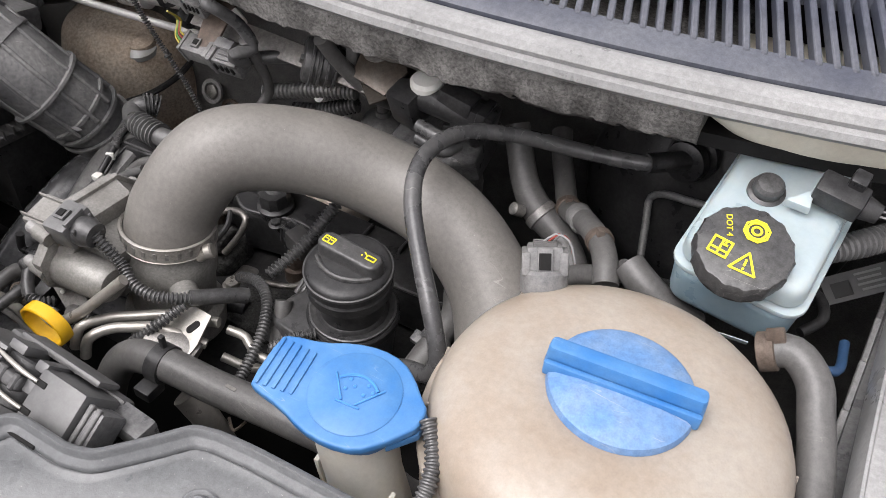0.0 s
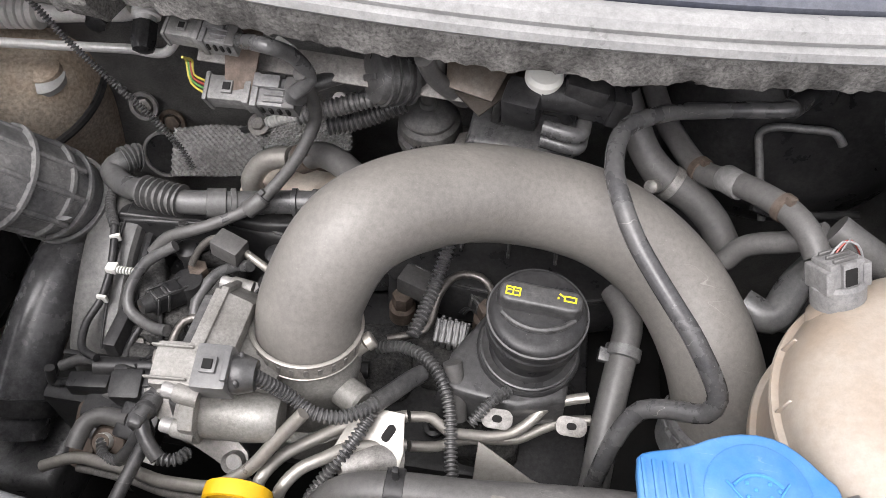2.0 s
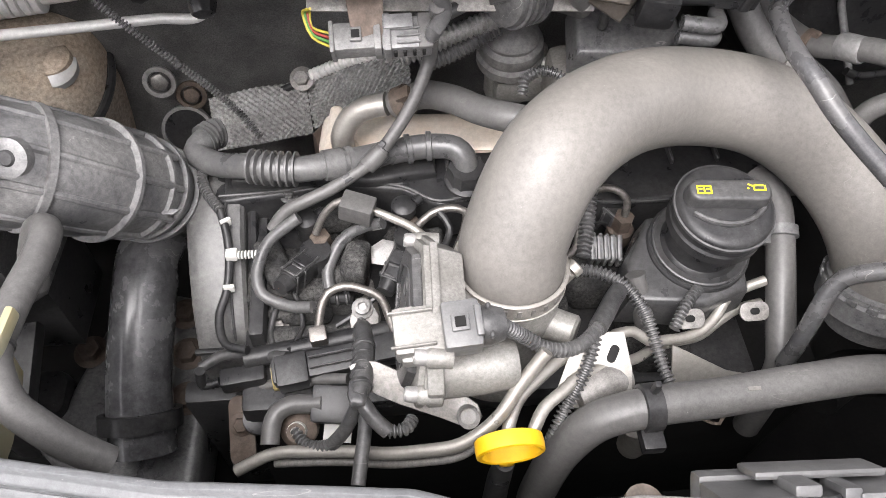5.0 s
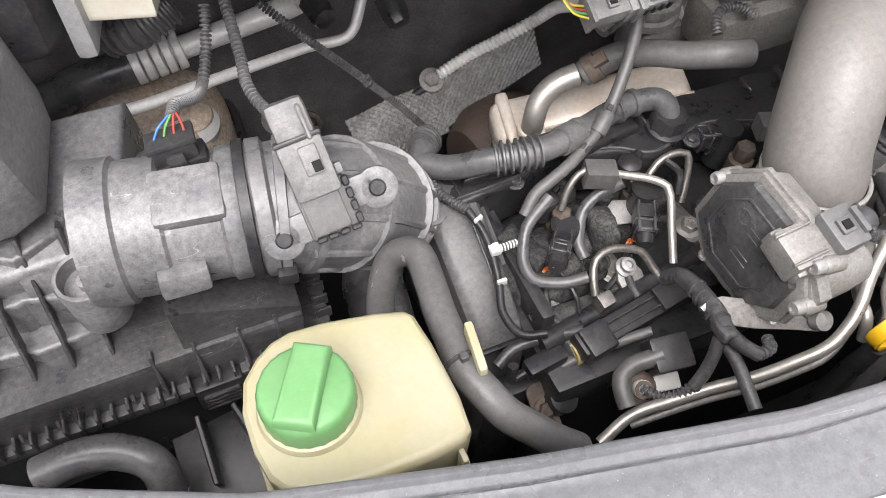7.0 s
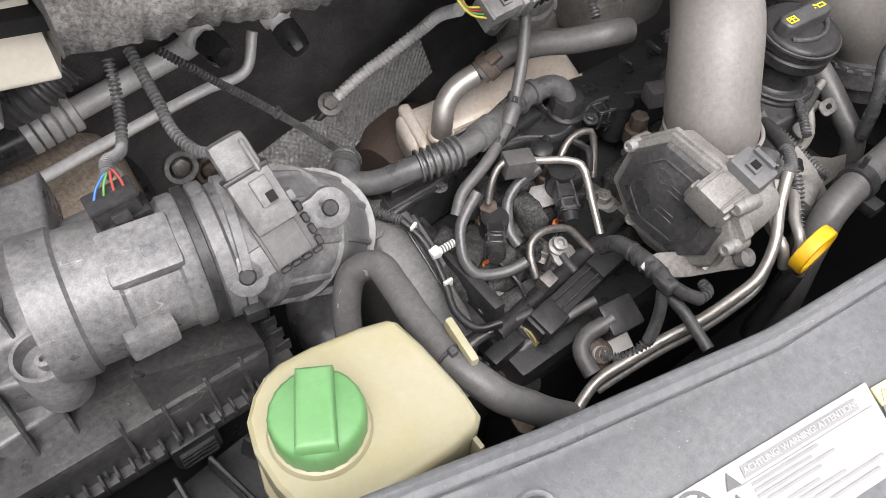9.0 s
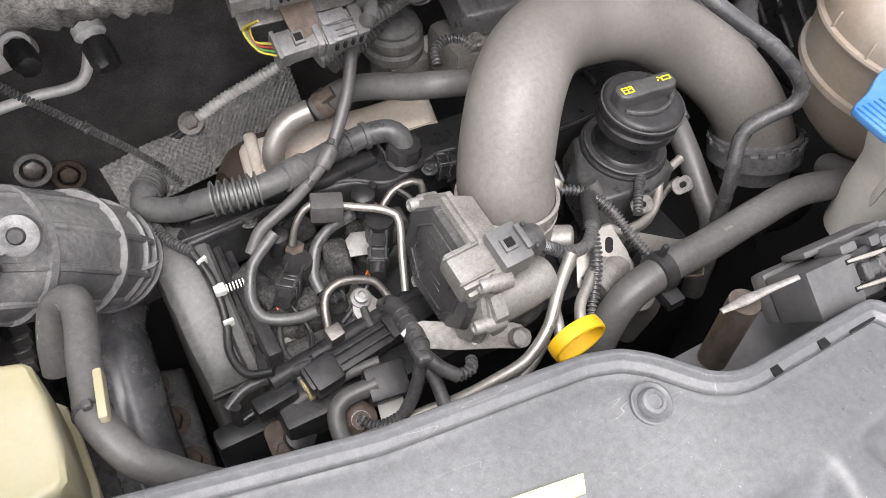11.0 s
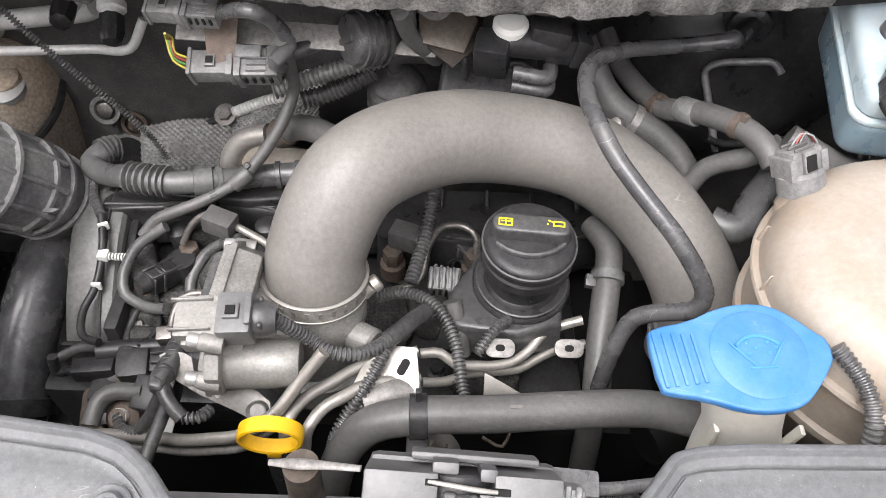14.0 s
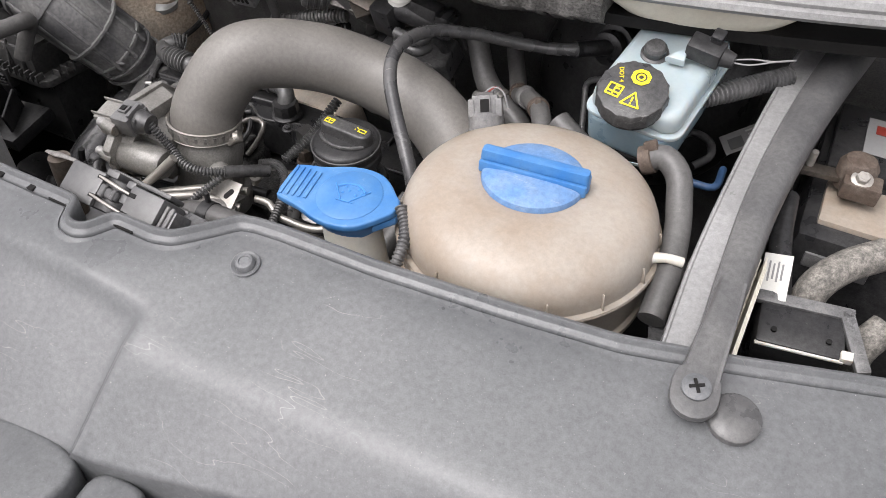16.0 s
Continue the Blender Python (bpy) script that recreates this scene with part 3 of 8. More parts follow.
part("lower_collar", lathe([(.033, -.030), (.0365, -.014), (.0430, -.012), (.0430, .004), (.0405, .006), (.0400, .010), (.036, .012), (.034, .0), (.033, -.030)], CL, 48), GREYBLK, ih, "grey plastic collar with square teeth")
for k in range(18):
    part("collar_tooth", box((.008, .0025, .005), CL @ pose(0, 0, 0, 0, 0, 20 * k) @ pose(0, -.0425, .0065), .0006, 1), GREYBLK, ih)

tb = thing("throttle_body", (-0.39, 0.30, 0.88), "cast aluminium throttle body with black hexagonal cover", "throttle body")
part("bore", cat(lathe([(.041, -.075), (.041, -.055), (.034, -.05), (.034, -.02), (.0365, -.012), (.0365, .006), (.034, .010), (.033, .022)], axes((-0.3890, 0.3020, 0.924), (0.02, 0.1, 1)), 36),
     lathe([(.011, 0), (.011, .022), (.009, .024), (0, .024)], axes((-0.365, 0.285, 0.912), (0.85, -0.5, 0.1)), 18)), ALU, tb)
# gear housing: a six-sided cast box whose face looks away from the bore
GM = axes((-0.452, 0.283, 0.935), (-1, 0.04, 0.16), (0, 1, 0))
HEX = [(0.050, 0.022), (0.022, 0.046), (-0.030, 0.043), (-0.050, 0.022), (-0.052, -0.008), (-0.020, -0.044), (0.022, -0.044), (0.046, -0.018)]
part("gear_housing", prism([(x * 1.02, y * 1.02) for x, y in HEX], -0.026, GM, 0.003, 2, top=0.90), ALU, tb)
part("bridge_casting", prism([(-.030, -.030), (.030, -.030), (.036, .0), (.024, .030), (-.024, .030)], -.030, GM @ pose(0, .004, -.024), .004, 2, top=.85), ALU, tb)
part("rim_flange", prism([(x * 1.06, y * 1.06) for x, y in HEX], -0.005, GM @ pose(0, 0, -.004), 0.0015, 2), ALU, tb)
gc = part("cover", prism([(x * 0.88, y * 0.86 - .002) for x, y in HEX], 0.006, GM, 0.002, 2, top=0.96), BELT, tb, "dusty black plastic cover with moulded markings")
part("emblem", lathe([(.0048, 0), (.0048, .0008), (.0062, .0008), (.0062, 0), (.0048, 0)], GM @ pose(.010, -.016, .0058), 24), BELT, gc)
part("raised_frame", sweep([GM @ Vector((x * .62, y * .62 - .002, .0062)) for x, y in HEX + HEX[:1]], .0010, 6, smooth=False), BELT, gc)
for k in range(4):
    part("moulded_mark", box((.016 - .002 * k, .0022, .0008), GM @ pose(-.004, .012 - .0052 * (k + (k > 1) * 2), .0063), .0003, 1), BELT, gc)
for p in ((-0.4425, 0.2964, 0.9683), (-0.4478, 0.3287, 0.9501), (-0.4484, 0.2360, 0.9681), (-0.4543, 0.2279, 0.9368), (-0.4559, 0.3033, 0.8966)):
    q = Vector(p)
    part("screw_boss", lathe([(.0062, -.016), (.0062, -.003), (.005, -.001), (0, -.001)], axes(q, (-1, 0.04, 0.16)), 16), ALU, tb)
    part("screw", screw_mesh(q, (-1, 0.04, 0.16), .0048, .006), PIPEAL, tb)
MM = axes((-0.4215, 0.2445, 0.9315), (1, 0.05, 0.0), (0, 1, 0))
part("motor_housing", lathe([(.0, -.03), (.013, -.03), (.0168, -.025), (.0168, .012), (.0158, .020), (.0158, .027), (.0135, .031), (0, .031)], MM, 26), ALU, tb)
part("motor_flange", prism([(-.03, -.012), (-.02, -.026), (.012, -.024), (.024, -.006), (.026, .012), (.012, .026), (-.016, .024)], .010, axes((-0.447, 0.243, 0.936), (1, 0, 0), (0, 0, 1)) @ Matrix.Diagonal((.78, .78, 1, 1)), .002), ALU, tb)
PL = axes((-0.438, 0.250, 0.972), (-0.05, -0.22, 1), (1, 0.05, 0))
part("socket", cat(box((.030, .028, .022), PL @ pose(-.012, .002, -.008), .003), box((.020, .034, .014), PL @ pose(-.014, .002, -.012), .003)), ALU, tb)
plug = part("plug", cat(box((.022, .028, .022), PL @ pose(.012, 0, 0), .003), box((.010, .010, .003), PL @ pose(.011, 0, .012), .001), box((.004, .018, .005), PL @ pose(.0215, 0, .0115), .001)), GREYPL, tb, "dusty black plastic connector plug")
part("boot", sweep([PL @ Vector((.022, 0, -.001)), PL @ Vector((.027, 0, -.001)), PL @ Vector((.036, 0, -.002))], [.0118, .0122, .0095], 18), BELT, plug)
for k in range(4):
    part("boot_rib", box((.003, .0035, .018), PL @ pose(.028, -.0085 + .0057 * k, .001), .0008, 1), BELT, plug)
for k in (-1, 1):
    part("socket_rib", box((.026, .0016, .004), PL @ pose(-.016, .010 * k + .002, .004), .0005, 1), ALU, tb)
# window opening drawn by a near-black plate, shade as colour
part("latch_window", box((.006, .006, .001), PL @ pose(.011, 0, .0140), .0003, 1), DARK, plug)

tc1 = [PL @ Vector((.034, 0, -.002)), (-0.3853, 0.2539, 0.9487), (-0.3715, 0.2490, 0.9414), (-0.3553, 0.2504, 0.9365), (-0.3415, 0.2596, 0.9329), (-0.3289, 0.2748, 0.9279)]
hose("corrugated_conduit", tc1, .0040, RUBBER2, "dark grey corrugated cable conduit from the throttle plug", "conduit", 14, .0016, .0030)
hose("taped_loom", [(-0.3350, 0.2665, 0.9310), (-0.3289, 0.2748, 0.9279), (-0.3165, 0.2927, 0.9212), (-0.3100, 0.3010, 0.9170)], .0062, BELT, "black taped cable loom sleeve", "cable loom", 16)
hose("corrugated_conduit", [(-0.3366, 0.2617, 0.9268), (-0.3428, 0.2475, 0.9211), (-0.3508, 0.2354, 0.9135), (-0.3596, 0.2244, 0.9043), (-0.3670, 0.2126, 0.8949), (-0.3710, 0.2070, 0.8750)], .0038, RUBBER2, "dark grey corrugated conduit dropping behind the coolant hose", "conduit", 12, .0018, .0032)
hose("corrugated_conduit", [(-0.3469, 0.3310, 0.8931), (-0.3279, 0.3292, 0.9011), (-0.3109, 0.3208, 0.9053), (-0.2979, 0.3076, 0.9049), (-0.2897, 0.2921, 0.9000), (-0.2855, 0.2763, 0.8934), (-0.2828, 0.2599, 0.8876), (-0.2795, 0.2434, 0.8837)], .0039, RUBBER2, "dark grey corrugated conduit looping over the fuel pipes", "conduit", 12, .0018, .003)
hose("corrugated_conduit", [(-0.3050, 0.4200, 0.9340), (-0.3078, 0.4045, 0.9259), (-0.3109, 0.3899, 0.9165), (-0.3144, 0.3739, 0.9092), (-0.3189, 0.3573, 0.9038), (-0.3234, 0.3407, 0.8991)], .0047, RUBBER2, "dark grey corrugated conduit under the intake hose", "conduit", 12, .002, .0034)
hose("corrugated_conduit", [(-0.2493, 0.3055, 0.9050), (-0.2617, 0.2929, 0.9050), (-0.2724, 0.2782, 0.9000)], .0033, RUBBER2, "short dark grey corrugated conduit by the oil filler", "conduit", 12, .0018, .003)

# ---- cylinder head, covers ----
def lump(o, size, m=None, seed=1.0):
    """A torn block of foam: a squared ball with an uneven skin."""
    V, F = [], []
    nu, nv = 26, 15
    m = m or Matrix()
    for j in range(nv):
        b = math.pi * (j / (nv - 1) - .5)
        for i in range(nu):
            a = 2 * math.pi * i / nu
            d = Vector((math.cos(a) * math.cos(b), math.sin(a) * math.cos(b), math.sin(b)))
            d = Vector([math.copysign(abs(q) ** .5, q) for q in d])
            k = 1 + .16 * noise.noise((d.x * 1.6 + seed + o[0] * 90, d.y * 1.6, d.z * 1.6)) + .07 * noise.noise((d.x * 5, d.y * 5 + seed, d.z * 5 + o[1] * 90))
            V.append(Vector(o) + m.to_3x3() @ Vector((d.x * size[0] * k, d.y * size[1] * k, d.z * size[2] * k)))
    for j in range(nv - 1):
        for i in range(nu):
            F.append((j * nu + i, j * nu + (i + 1) % nu, (j + 1) * nu + (i + 1) % nu, (j + 1) * nu + i))
    return V, F



hd = thing("cylinder_head", (-0.38, 0.36, 0.80), "black cylinder head with injectors and covers", "engine")
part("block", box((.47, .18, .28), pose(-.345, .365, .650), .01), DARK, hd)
part("head_deck", box((.40, .17, .035), pose(-.38, .362, .798), .006), BLACK, hd)
part("rear_cover", prism([(-.60, .425), (-.60, .468), (-.14, .468), (-.14, .425), (-.20, .405), (-.30, .405), (-.36, .425), (-.42, .412), (-.45, .43), (-.50, .438), (-.55, .430)], .05, pose(0, .006, .821), .006, 3), BLACK, hd, "black plastic cam cover with stepped edge")
part("cover_step", prism([(-.585, .440), (-.585, .465), (-.42, .465), (-.42, .440), (-.47, .434)], .012, pose(0, .006, .868), .005, 3), BLACK, hd)
for x, y in ((-.485, .345), (-.40, .36), (-.33, .365)):
    part("clamp_bolt", bolt_mesh((x, y + .012, .816), (0, -.1, 1), .0075, .009), STEEL, hd)
    part("injector_clamp", prism(round_rect(.024, .05, .008), .010, pose(x, y + .020, .806, 0, 0, 8), .003), DULLST, hd)
for x, y in ((-.545, .305), (-.525, .35), (-.30, .30)):
    part("screw", bolt_mesh((x, y + .012, .820), (0, -.05, 1), .006, .006), BLACK, hd)
for x, y, w, d, h in ((-.545, .372, .06, .055, .022), (-.497, .385, .034, .05, .026), (-.44, .39, .05, .05, .02), (-.46, .31, .10, .03, .016), (-.355, .35, .06, .06, .018), (-.30, .36, .05, .05, .03), (-.52, .315, .09, .028, .014), (-.26, .30, .05, .05, .02)):
    part("damping_foam", lump((x, y + .012, .812 + h * .4), (w * .55, d * .55, h * .8)), PAD, hd)

# oil filler
OC = (-0.2385, 0.337, 0.955)
of = thing("oil_filler", (-0.2385, 0.345, 0.85), "black oil filler neck with screw cap", "oil filler")
OM = axes(OC, (0, -0.10, 1))
part("neck", lathe([(.0375, -.056), (.0375, -.050), (.0362, -.0485), (.0300, -.0480), (.0290, -.0455), (.0262, -.0435), (.0252, -.030), (.0248, -.012)], OM, 44), BLACK, of)
part("neck_lip", lathe([(.0345, -.0475), (.0352, -.0470), (.0352, -.0455), (.0340, -.0450), (.0325, -.0460)], OM, 44), BELT, of)
part("neck_base", prism([(-.060, -.038), (-.054, -.006), (-.030, .034), (.024, .038), (.040, .004), (.036, -.034), (.0, -.046)], .034, OM @ pose(-.004, -.004, -.0865), .005, 3, top=.92), BELT, of)
oc = part("cap", lathe([(.030, -.020), (.0335, -.018), (.0335, -.010), (.0315, -.008), (.0335, -.006), (.0335, .002), (.0322, .0045), (.030, .006), (.026, .0068), (0, .0072)], OM, 48), BLACK, of, "black ribbed oil cap with yellow symbols")
grip = part("grip_bar", prism(round_rect(.058, .017, .007, 6), .0125, OM @ pose(0, .004, .0055, 0, 0, -4), .0025, 3, top=.93), BELT, oc)
part("grip_web", sweep([OM @ Vector(q) for q in ((-.024, -.006, .007), (-.015, -.013, .0078), (0, -.0165, .008), (.015, -.0125, .0078), (.024, -.005, .007))], .0022, 8), BELT, oc)
part("cap_rim", band_mesh(OM @ Vector((0, 0, .001)), OM.to_3x3() @ Vector((0, 0, 1)), .0328, .0035, .0016, 48), BELT, oc)
sx = OM @ pose(-.0185, .0045, .0182, 0, 0, -4)
part("book_symbol", cat(*[box(b, sx @ pose(*c), .0001, 1) for b, c in (((.0095, .0010, .0006), (0, .0028, 0)), ((.0095, .0010, .0006), (0, -.0028, 0)), ((.0010, .0062, .0006), (-.0045, 0, 0)), ((.0010, .0062, .0006), (.0045, 0, 0)), ((.0010, .0062, .0006), (0, 0, 0)), ((.0026, .0008, .0006), (-.0022, .0006, 0)), ((.0026, .0008, .0006), (.0024, .0006, 0)))]), PRINTY, grip)
sx = OM @ pose(.0185, .0042, .0182, 0, 0, -4)
part("oil_can_symbol", cat(*[box(b, sx @ pose(*c), .0001, 1) for b, c in (((.0085, .0010, .0006), (.0002, -.0022, 0)), ((.0060, .0010, .0006), (.0002, .0014, 0)), ((.0010, .0040, .0006), (-.0035, -.0004, 0)), ((.0010, .0040, .0006), (.0040, -.0004, 0)), ((.0050, .0009, .0006), (-.0050, .0012, 0, 0, 0, -28)), ((.0012, .0012, .0006), (-.0075, -.001, 0)))]), PRINTY, grip)

# timing belt cover
def belt_cover():
    """A band that arches over the pulley: rows of (y, inner and outer edge, height) from the back to the front, then straight down."""
    rows = [(.486, -.622, -.572, .835), (.478, -.623, -.573, .856), (.466, -.6235, -.5745, .866), (.452, -.624, -.575, .8695), (.435, -.624, -.5755, .8670), (.412, -.623, -.576, .8580), (.390, -.622, -.576, .8460), (.368, -.621, -.576, .8320), (.348, -.619, -.576, .8180), (.339, -.618, -.5755, .8105), (.334, -.6175, -.575, .8000), (.331, -.617, -.575, .785), (.326, -.616, -.575, .60)]
    V, F = [], []
    for y, a, b, h in rows:
        for f, dz in ((0, -.16), (0, -.030), (0, -.010), (.03, -.0035), (.10, -.0005), (.22, .0012), (.5, .0022), (.80, .0012), (.92, -.0003), (.98, -.004), (1.0, -.012), (1.0, -.06)):
            V.append((a + (b - a) * f, y, h + dz))
    w = 12
    for i in range(len(rows) - 1):
        for k in range(w - 1):
            F.append((i * w + k, (i + 1) * w + k, (i + 1) * w + k + 1, i * w + k + 1))
    return V, F


bc = thing("timing_belt_cover", (-.59, .38, .78), "black plastic timing belt cover, scuffed and dusty", "belt cover")
part("cover", belt_cover(), COVERB, bc, sharp=30)
part("rim", sweep([(-.572, .470, .852), (-.572, .440, .853), (-.572, .400, .838), (-.572, .360, .812), (-.572, .338, .795), (-.572, .328, .70)], .0045, 8), BLACK, bc)
part("ridge", sweep([(-.590, .462, .8710), (-.590, .430, .8680), (-.589, .390, .8485), (-.588, .352, .8235), (-.587, .3385, .8125)], .0012, 8), BELT, bc)
part("lower_lip", box((.046, .005, .005), pose(-.5965, .334, .8060), .002), BLACK, bc)
part("base_plate", box((.075, .02, .24), pose(-.592, .314, .672, 3, 0, 0), .006), BLACK, bc)
part("back_plate", box((.012, .16, .16), pose(-.566, .405, .765), .004), BLACK, bc)

ck = [(-0.6110, 0.4661, 0.8788), (-0.6048, 0.4418, 0.8759), (-0.5923, 0.4215, 0.8747), (-0.5872, 0.4016, 0.8669), (-0.5866, 0.3834, 0.8554), (-0.5895, 0.3652, 0.8446), (-0.5952, 0.3457, 0.8379), (-0.5896, 0.3244, 0.8355), (-0.5724, 0.3158, 0.8392)]
lm = thing("loom_on_belt_cover", ck[3], "thin taped black cable loom clipped on the belt cover", "cable loom")
part("tape", sweep(ck[2:], .0034, 10), BLACK, lm)
part("conduit", sweep(ck[:3], .0038, 12, rib=.0015, pitch=.0028), RUBBER2, lm)
part("fir_tree_clip", cat(*[lathe([(.0034, 0), (.0034, .0012), (.0018, .0012)], axes(Vector((-0.5790, 0.3880, 0.8600)) + Vector((.0026 * k, 0, 0)), (1, -.1, .05)), 14) for k in range(6)], box((.009, .009, .007), pose(-0.5840, 0.3880, 0.8610), .0015)), WHITE, lm)
part("tie", box((.0085, .0030, .008), pose(-0.5880, 0.4115, 0.8715, 0, 0, 25), .001), WHITE, lm)
part("tie", box((.0085, .0030, .008), pose(-0.5872, 0.3660, 0.8470), .001), WHITE, lm)

# glossy charge pipe
gp = [(-0.6566, 0.4595, 0.8029), (-0.6700, 0.4379, 0.7955), (-0.6731, 0.4126, 0.7859), (-0.6750, 0.3882, 0.7754), (-0.6775, 0.3653, 0.7629), (-0.6794, 0.3432, 0.7493), (-0.6801, 0.3211, 0.7354), (-0.6790, 0.2900, 0.7150)]
gpt = thing("charge_pipe", gp[3], "glossy black plastic charge air pipe", "pipe")
part("pipe", sweep(gp, [.024, .0262, .027, .027, .027, .0272, .0275, .0278], 36), GLOSS, gpt)
c, d = near(gp, .86)
part("joint_ring", band_mesh(c, d, .0300, .016, .0045, 36), BLACK, gpt)

# engine mount with bolts
em = thing("engine_mount", (-.68, .33, .70), "dirty cast engine mount with rusty flanged bolts", "engine mount")
part("casting", prism([(-.78, .30), (-.72, .24), (-.64, .25), (-.63, .44), (-.69, .46), (-.74, .42)], .07, pose(0, .010, .620), .012, 3, top=1.0), GREYBLK, em)
for p in ((-0.7480, 0.4030), (-0.6630, 0.4380), (-0.6570, 0.3940), (-0.6540, 0.3480)):
    part("flange_bolt", bolt_mesh((p[0], p[1], .691), (0, -.1, 1), .0105, .011), RUST, em)
part("casting_rib", prism(round_rect(.08, .05, .015), .10, pose(-.80, .36, .60), .01), BLACK, em)

# ---- injectors, fuel return, rail ----
def injector(name_at, plug_at, tail, nut_at, wire=WORANGE):
    th_ = thing("injector", name_at, "black injector plug with orange wires and steel union nut", "injector", group="injectors on the cylinder head")
    a, b = Vector(name_at), Vector(plug_at)
    dirv = (b - a).normalized()
    part("body", sweep([a - Vector((0, 0, .03)), a + Vector((0, 0, .012))], .012, 18), BLACK, th_)
    m = axes(b, dirv, (0, 0, 1))
    pl = part("plug", box((.017, .016, .032), m, .002), BLACK, th_)
    part("latch", cat(box((.0035, .013, .012), m @ pose(.0095, 0, -.003), .0008, 1)), BLACK, pl)
    for k in (-.015, .004, .013):
        part("plug_rim", box((.0185, .0175, .0025), m @ pose(0, 0, k), .0006, 1), BELT, pl)
    for k in (-1, 1):
        part("plug_rail", box((.0030, .0022, .030), m @ pose(.0093, .0062 * k, 0), .0005, 1), BELT, pl)
    part("boot", sweep([b + dirv * .013, b + dirv * .024], [.0085, .0065], 14), BLACK, pl)
    part("wires", cat(*[sweep([b + dirv * .022 + Vector((.002 * k, 0, 0)), *[Vector(t) + Vector((.002 * k, 0, 0)) for t in tail[:2]]], .0014, 6) for k in (-1, 1)]), wire, pl)
    n = Vector(nut_at)
    part("union_nut", cat(prism([(.0085 * math.cos(radians(60 * i)), .0085 * math.sin(radians(60 * i))) for i in range(6)], .016, axes(n - Vector((0, 0, .012)), (0, 0, 1)), .001), lathe([(.011, -.026), (.011, -.012), (.0085, -.010)], axes(n, (0, 0, 1)), 20)), RUST, th_)
    return th_


injector((-0.5201, 0.3892, 0.8469), (-0.5322, 0.3741, 0.8525), [(-0.5450, 0.3689, 0.8372), (-0.5506, 0.3630, 0.8316)], (-0.5166, 0.4024, 0.8555))
injector((-0.4464, 0.3901, 0.8583), (-0.4566, 0.3712, 0.8557), [(-0.4657, 0.3686, 0.8371), (-0.4702, 0.3650, 0.8323)], (-0.4431, 0.4048, 0.8615))
injector((-0.3450, 0.4190, 0.8623), (-0.3582, 0.4218, 0.8635), [(-0.3614, 0.4126, 0.8590), (-0.3643, 0.4135, 0.8539)], (-0.3409, 0.3972, 0.8664), BLACK)
injector((-0.2905, 0.4282, 0.8558), (-0.2813, 0.4163, 0.8547), [(-0.2873, 0.4066, 0.8497), (-0.2917, 0.4036, 0.8449)], (-0.2707, 0.3999, 0.8625), BLACK)

# high pressure steel lines with damper block
hose("high_pressure_line", [(-0.5192, 0.4001, 0.8654), (-0.5147, 0.4047, 0.8746), (-0.5089, 0.4086, 0.8828), (-0.5011, 0.4113, 0.8892), (-0.4913, 0.4106, 0.8928)], .0031, LINE, "bent steel fuel line to an injector", "fuel line", 12)
solo("rubber_damper", box((.026, .018, .018), axes((-0.4850, 0.4065, 0.8870), (1, -.35, -.1), (0, 0, 1)) @ pose(0, 0, 0, 0, 90, 0), .002), RUBBER, "grey square rubber damper block on the fuel line", "damper")
hose("high_pressure_line", [(-0.4725, 0.4067, 0.8826), (-0.4584, 0.3996, 0.8808), (-0.4451, 0.3913, 0.8802), (-0.4353, 0.3797, 0.8787), (-0.4384, 0.3668, 0.8721), (-0.4441, 0.3540, 0.8647), (-0.4491, 0.3414, 0.8569), (-0.4538, 0.3291, 0.8486)], .0034, STEEL, "pale steel fuel line from the damper block", "fuel line", 12)
hose("high_pressure_line", [(-0.4385, 0.4007, 0.8687), (-0.4276, 0.4060, 0.8761), (-0.4144, 0.4072, 0.8804), (-0.4014, 0.4030, 0.8800), (-0.4019, 0.3956, 0.8696), (-0.4068, 0.3878, 0.8583), (-0.4131, 0.3798, 0.8479)], .0033, LINE, "bent steel fuel line over the cam cover", "fuel line", 12)
hose("high_pressure_line", [(-0.5199, 0.3331, 0.8352), (-0.5174, 0.3441, 0.8443), (-0.5113, 0.3537, 0.8515), (-0.4982, 0.3570, 0.8546), (-0.4835, 0.3539, 0.8528), (-0.4713, 0.3486, 0.8485), (-0.4660, 0.3373, 0.8402), (-0.4621, 0.3249, 0.8335)], .0034, LINE, "bent steel fuel line above the rail", "fuel line", 12)
hose("high_pressure_line", [(-0.2707, 0.3999, 0.8625), (-0.2699, 0.4078, 0.8781), (-0.2801, 0.4144, 0.8845), (-0.2993, 0.4122, 0.8851), (-0.3109, 0.3950, 0.8792), (-0.3170, 0.3716, 0.8640), (-0.3460, 0.3590, 0.8612)], .0033, LINE, "bent steel fuel line beside the oil filler", "fuel line", 12)
solo("rubber_damper", box((.026, .018, .018), pose(*(-0.3289, 0.3929, 0.8934), 0, 0, -20), .002), RUBBER, "grey square rubber damper block under the intake hose", "damper")
solo("heat_fin_clip", cat(*[box((.0032, .022, .014), pose(*(Vector((-0.2955, 0.3652, 0.8713)) + Vector((.005 * k, -.001 * k, 0))), 12, 0, -10), .0008, 1) for k in range(-2, 3)]), GREYBLK, "ribbed grey plastic clip beside the oil filler", "clip")
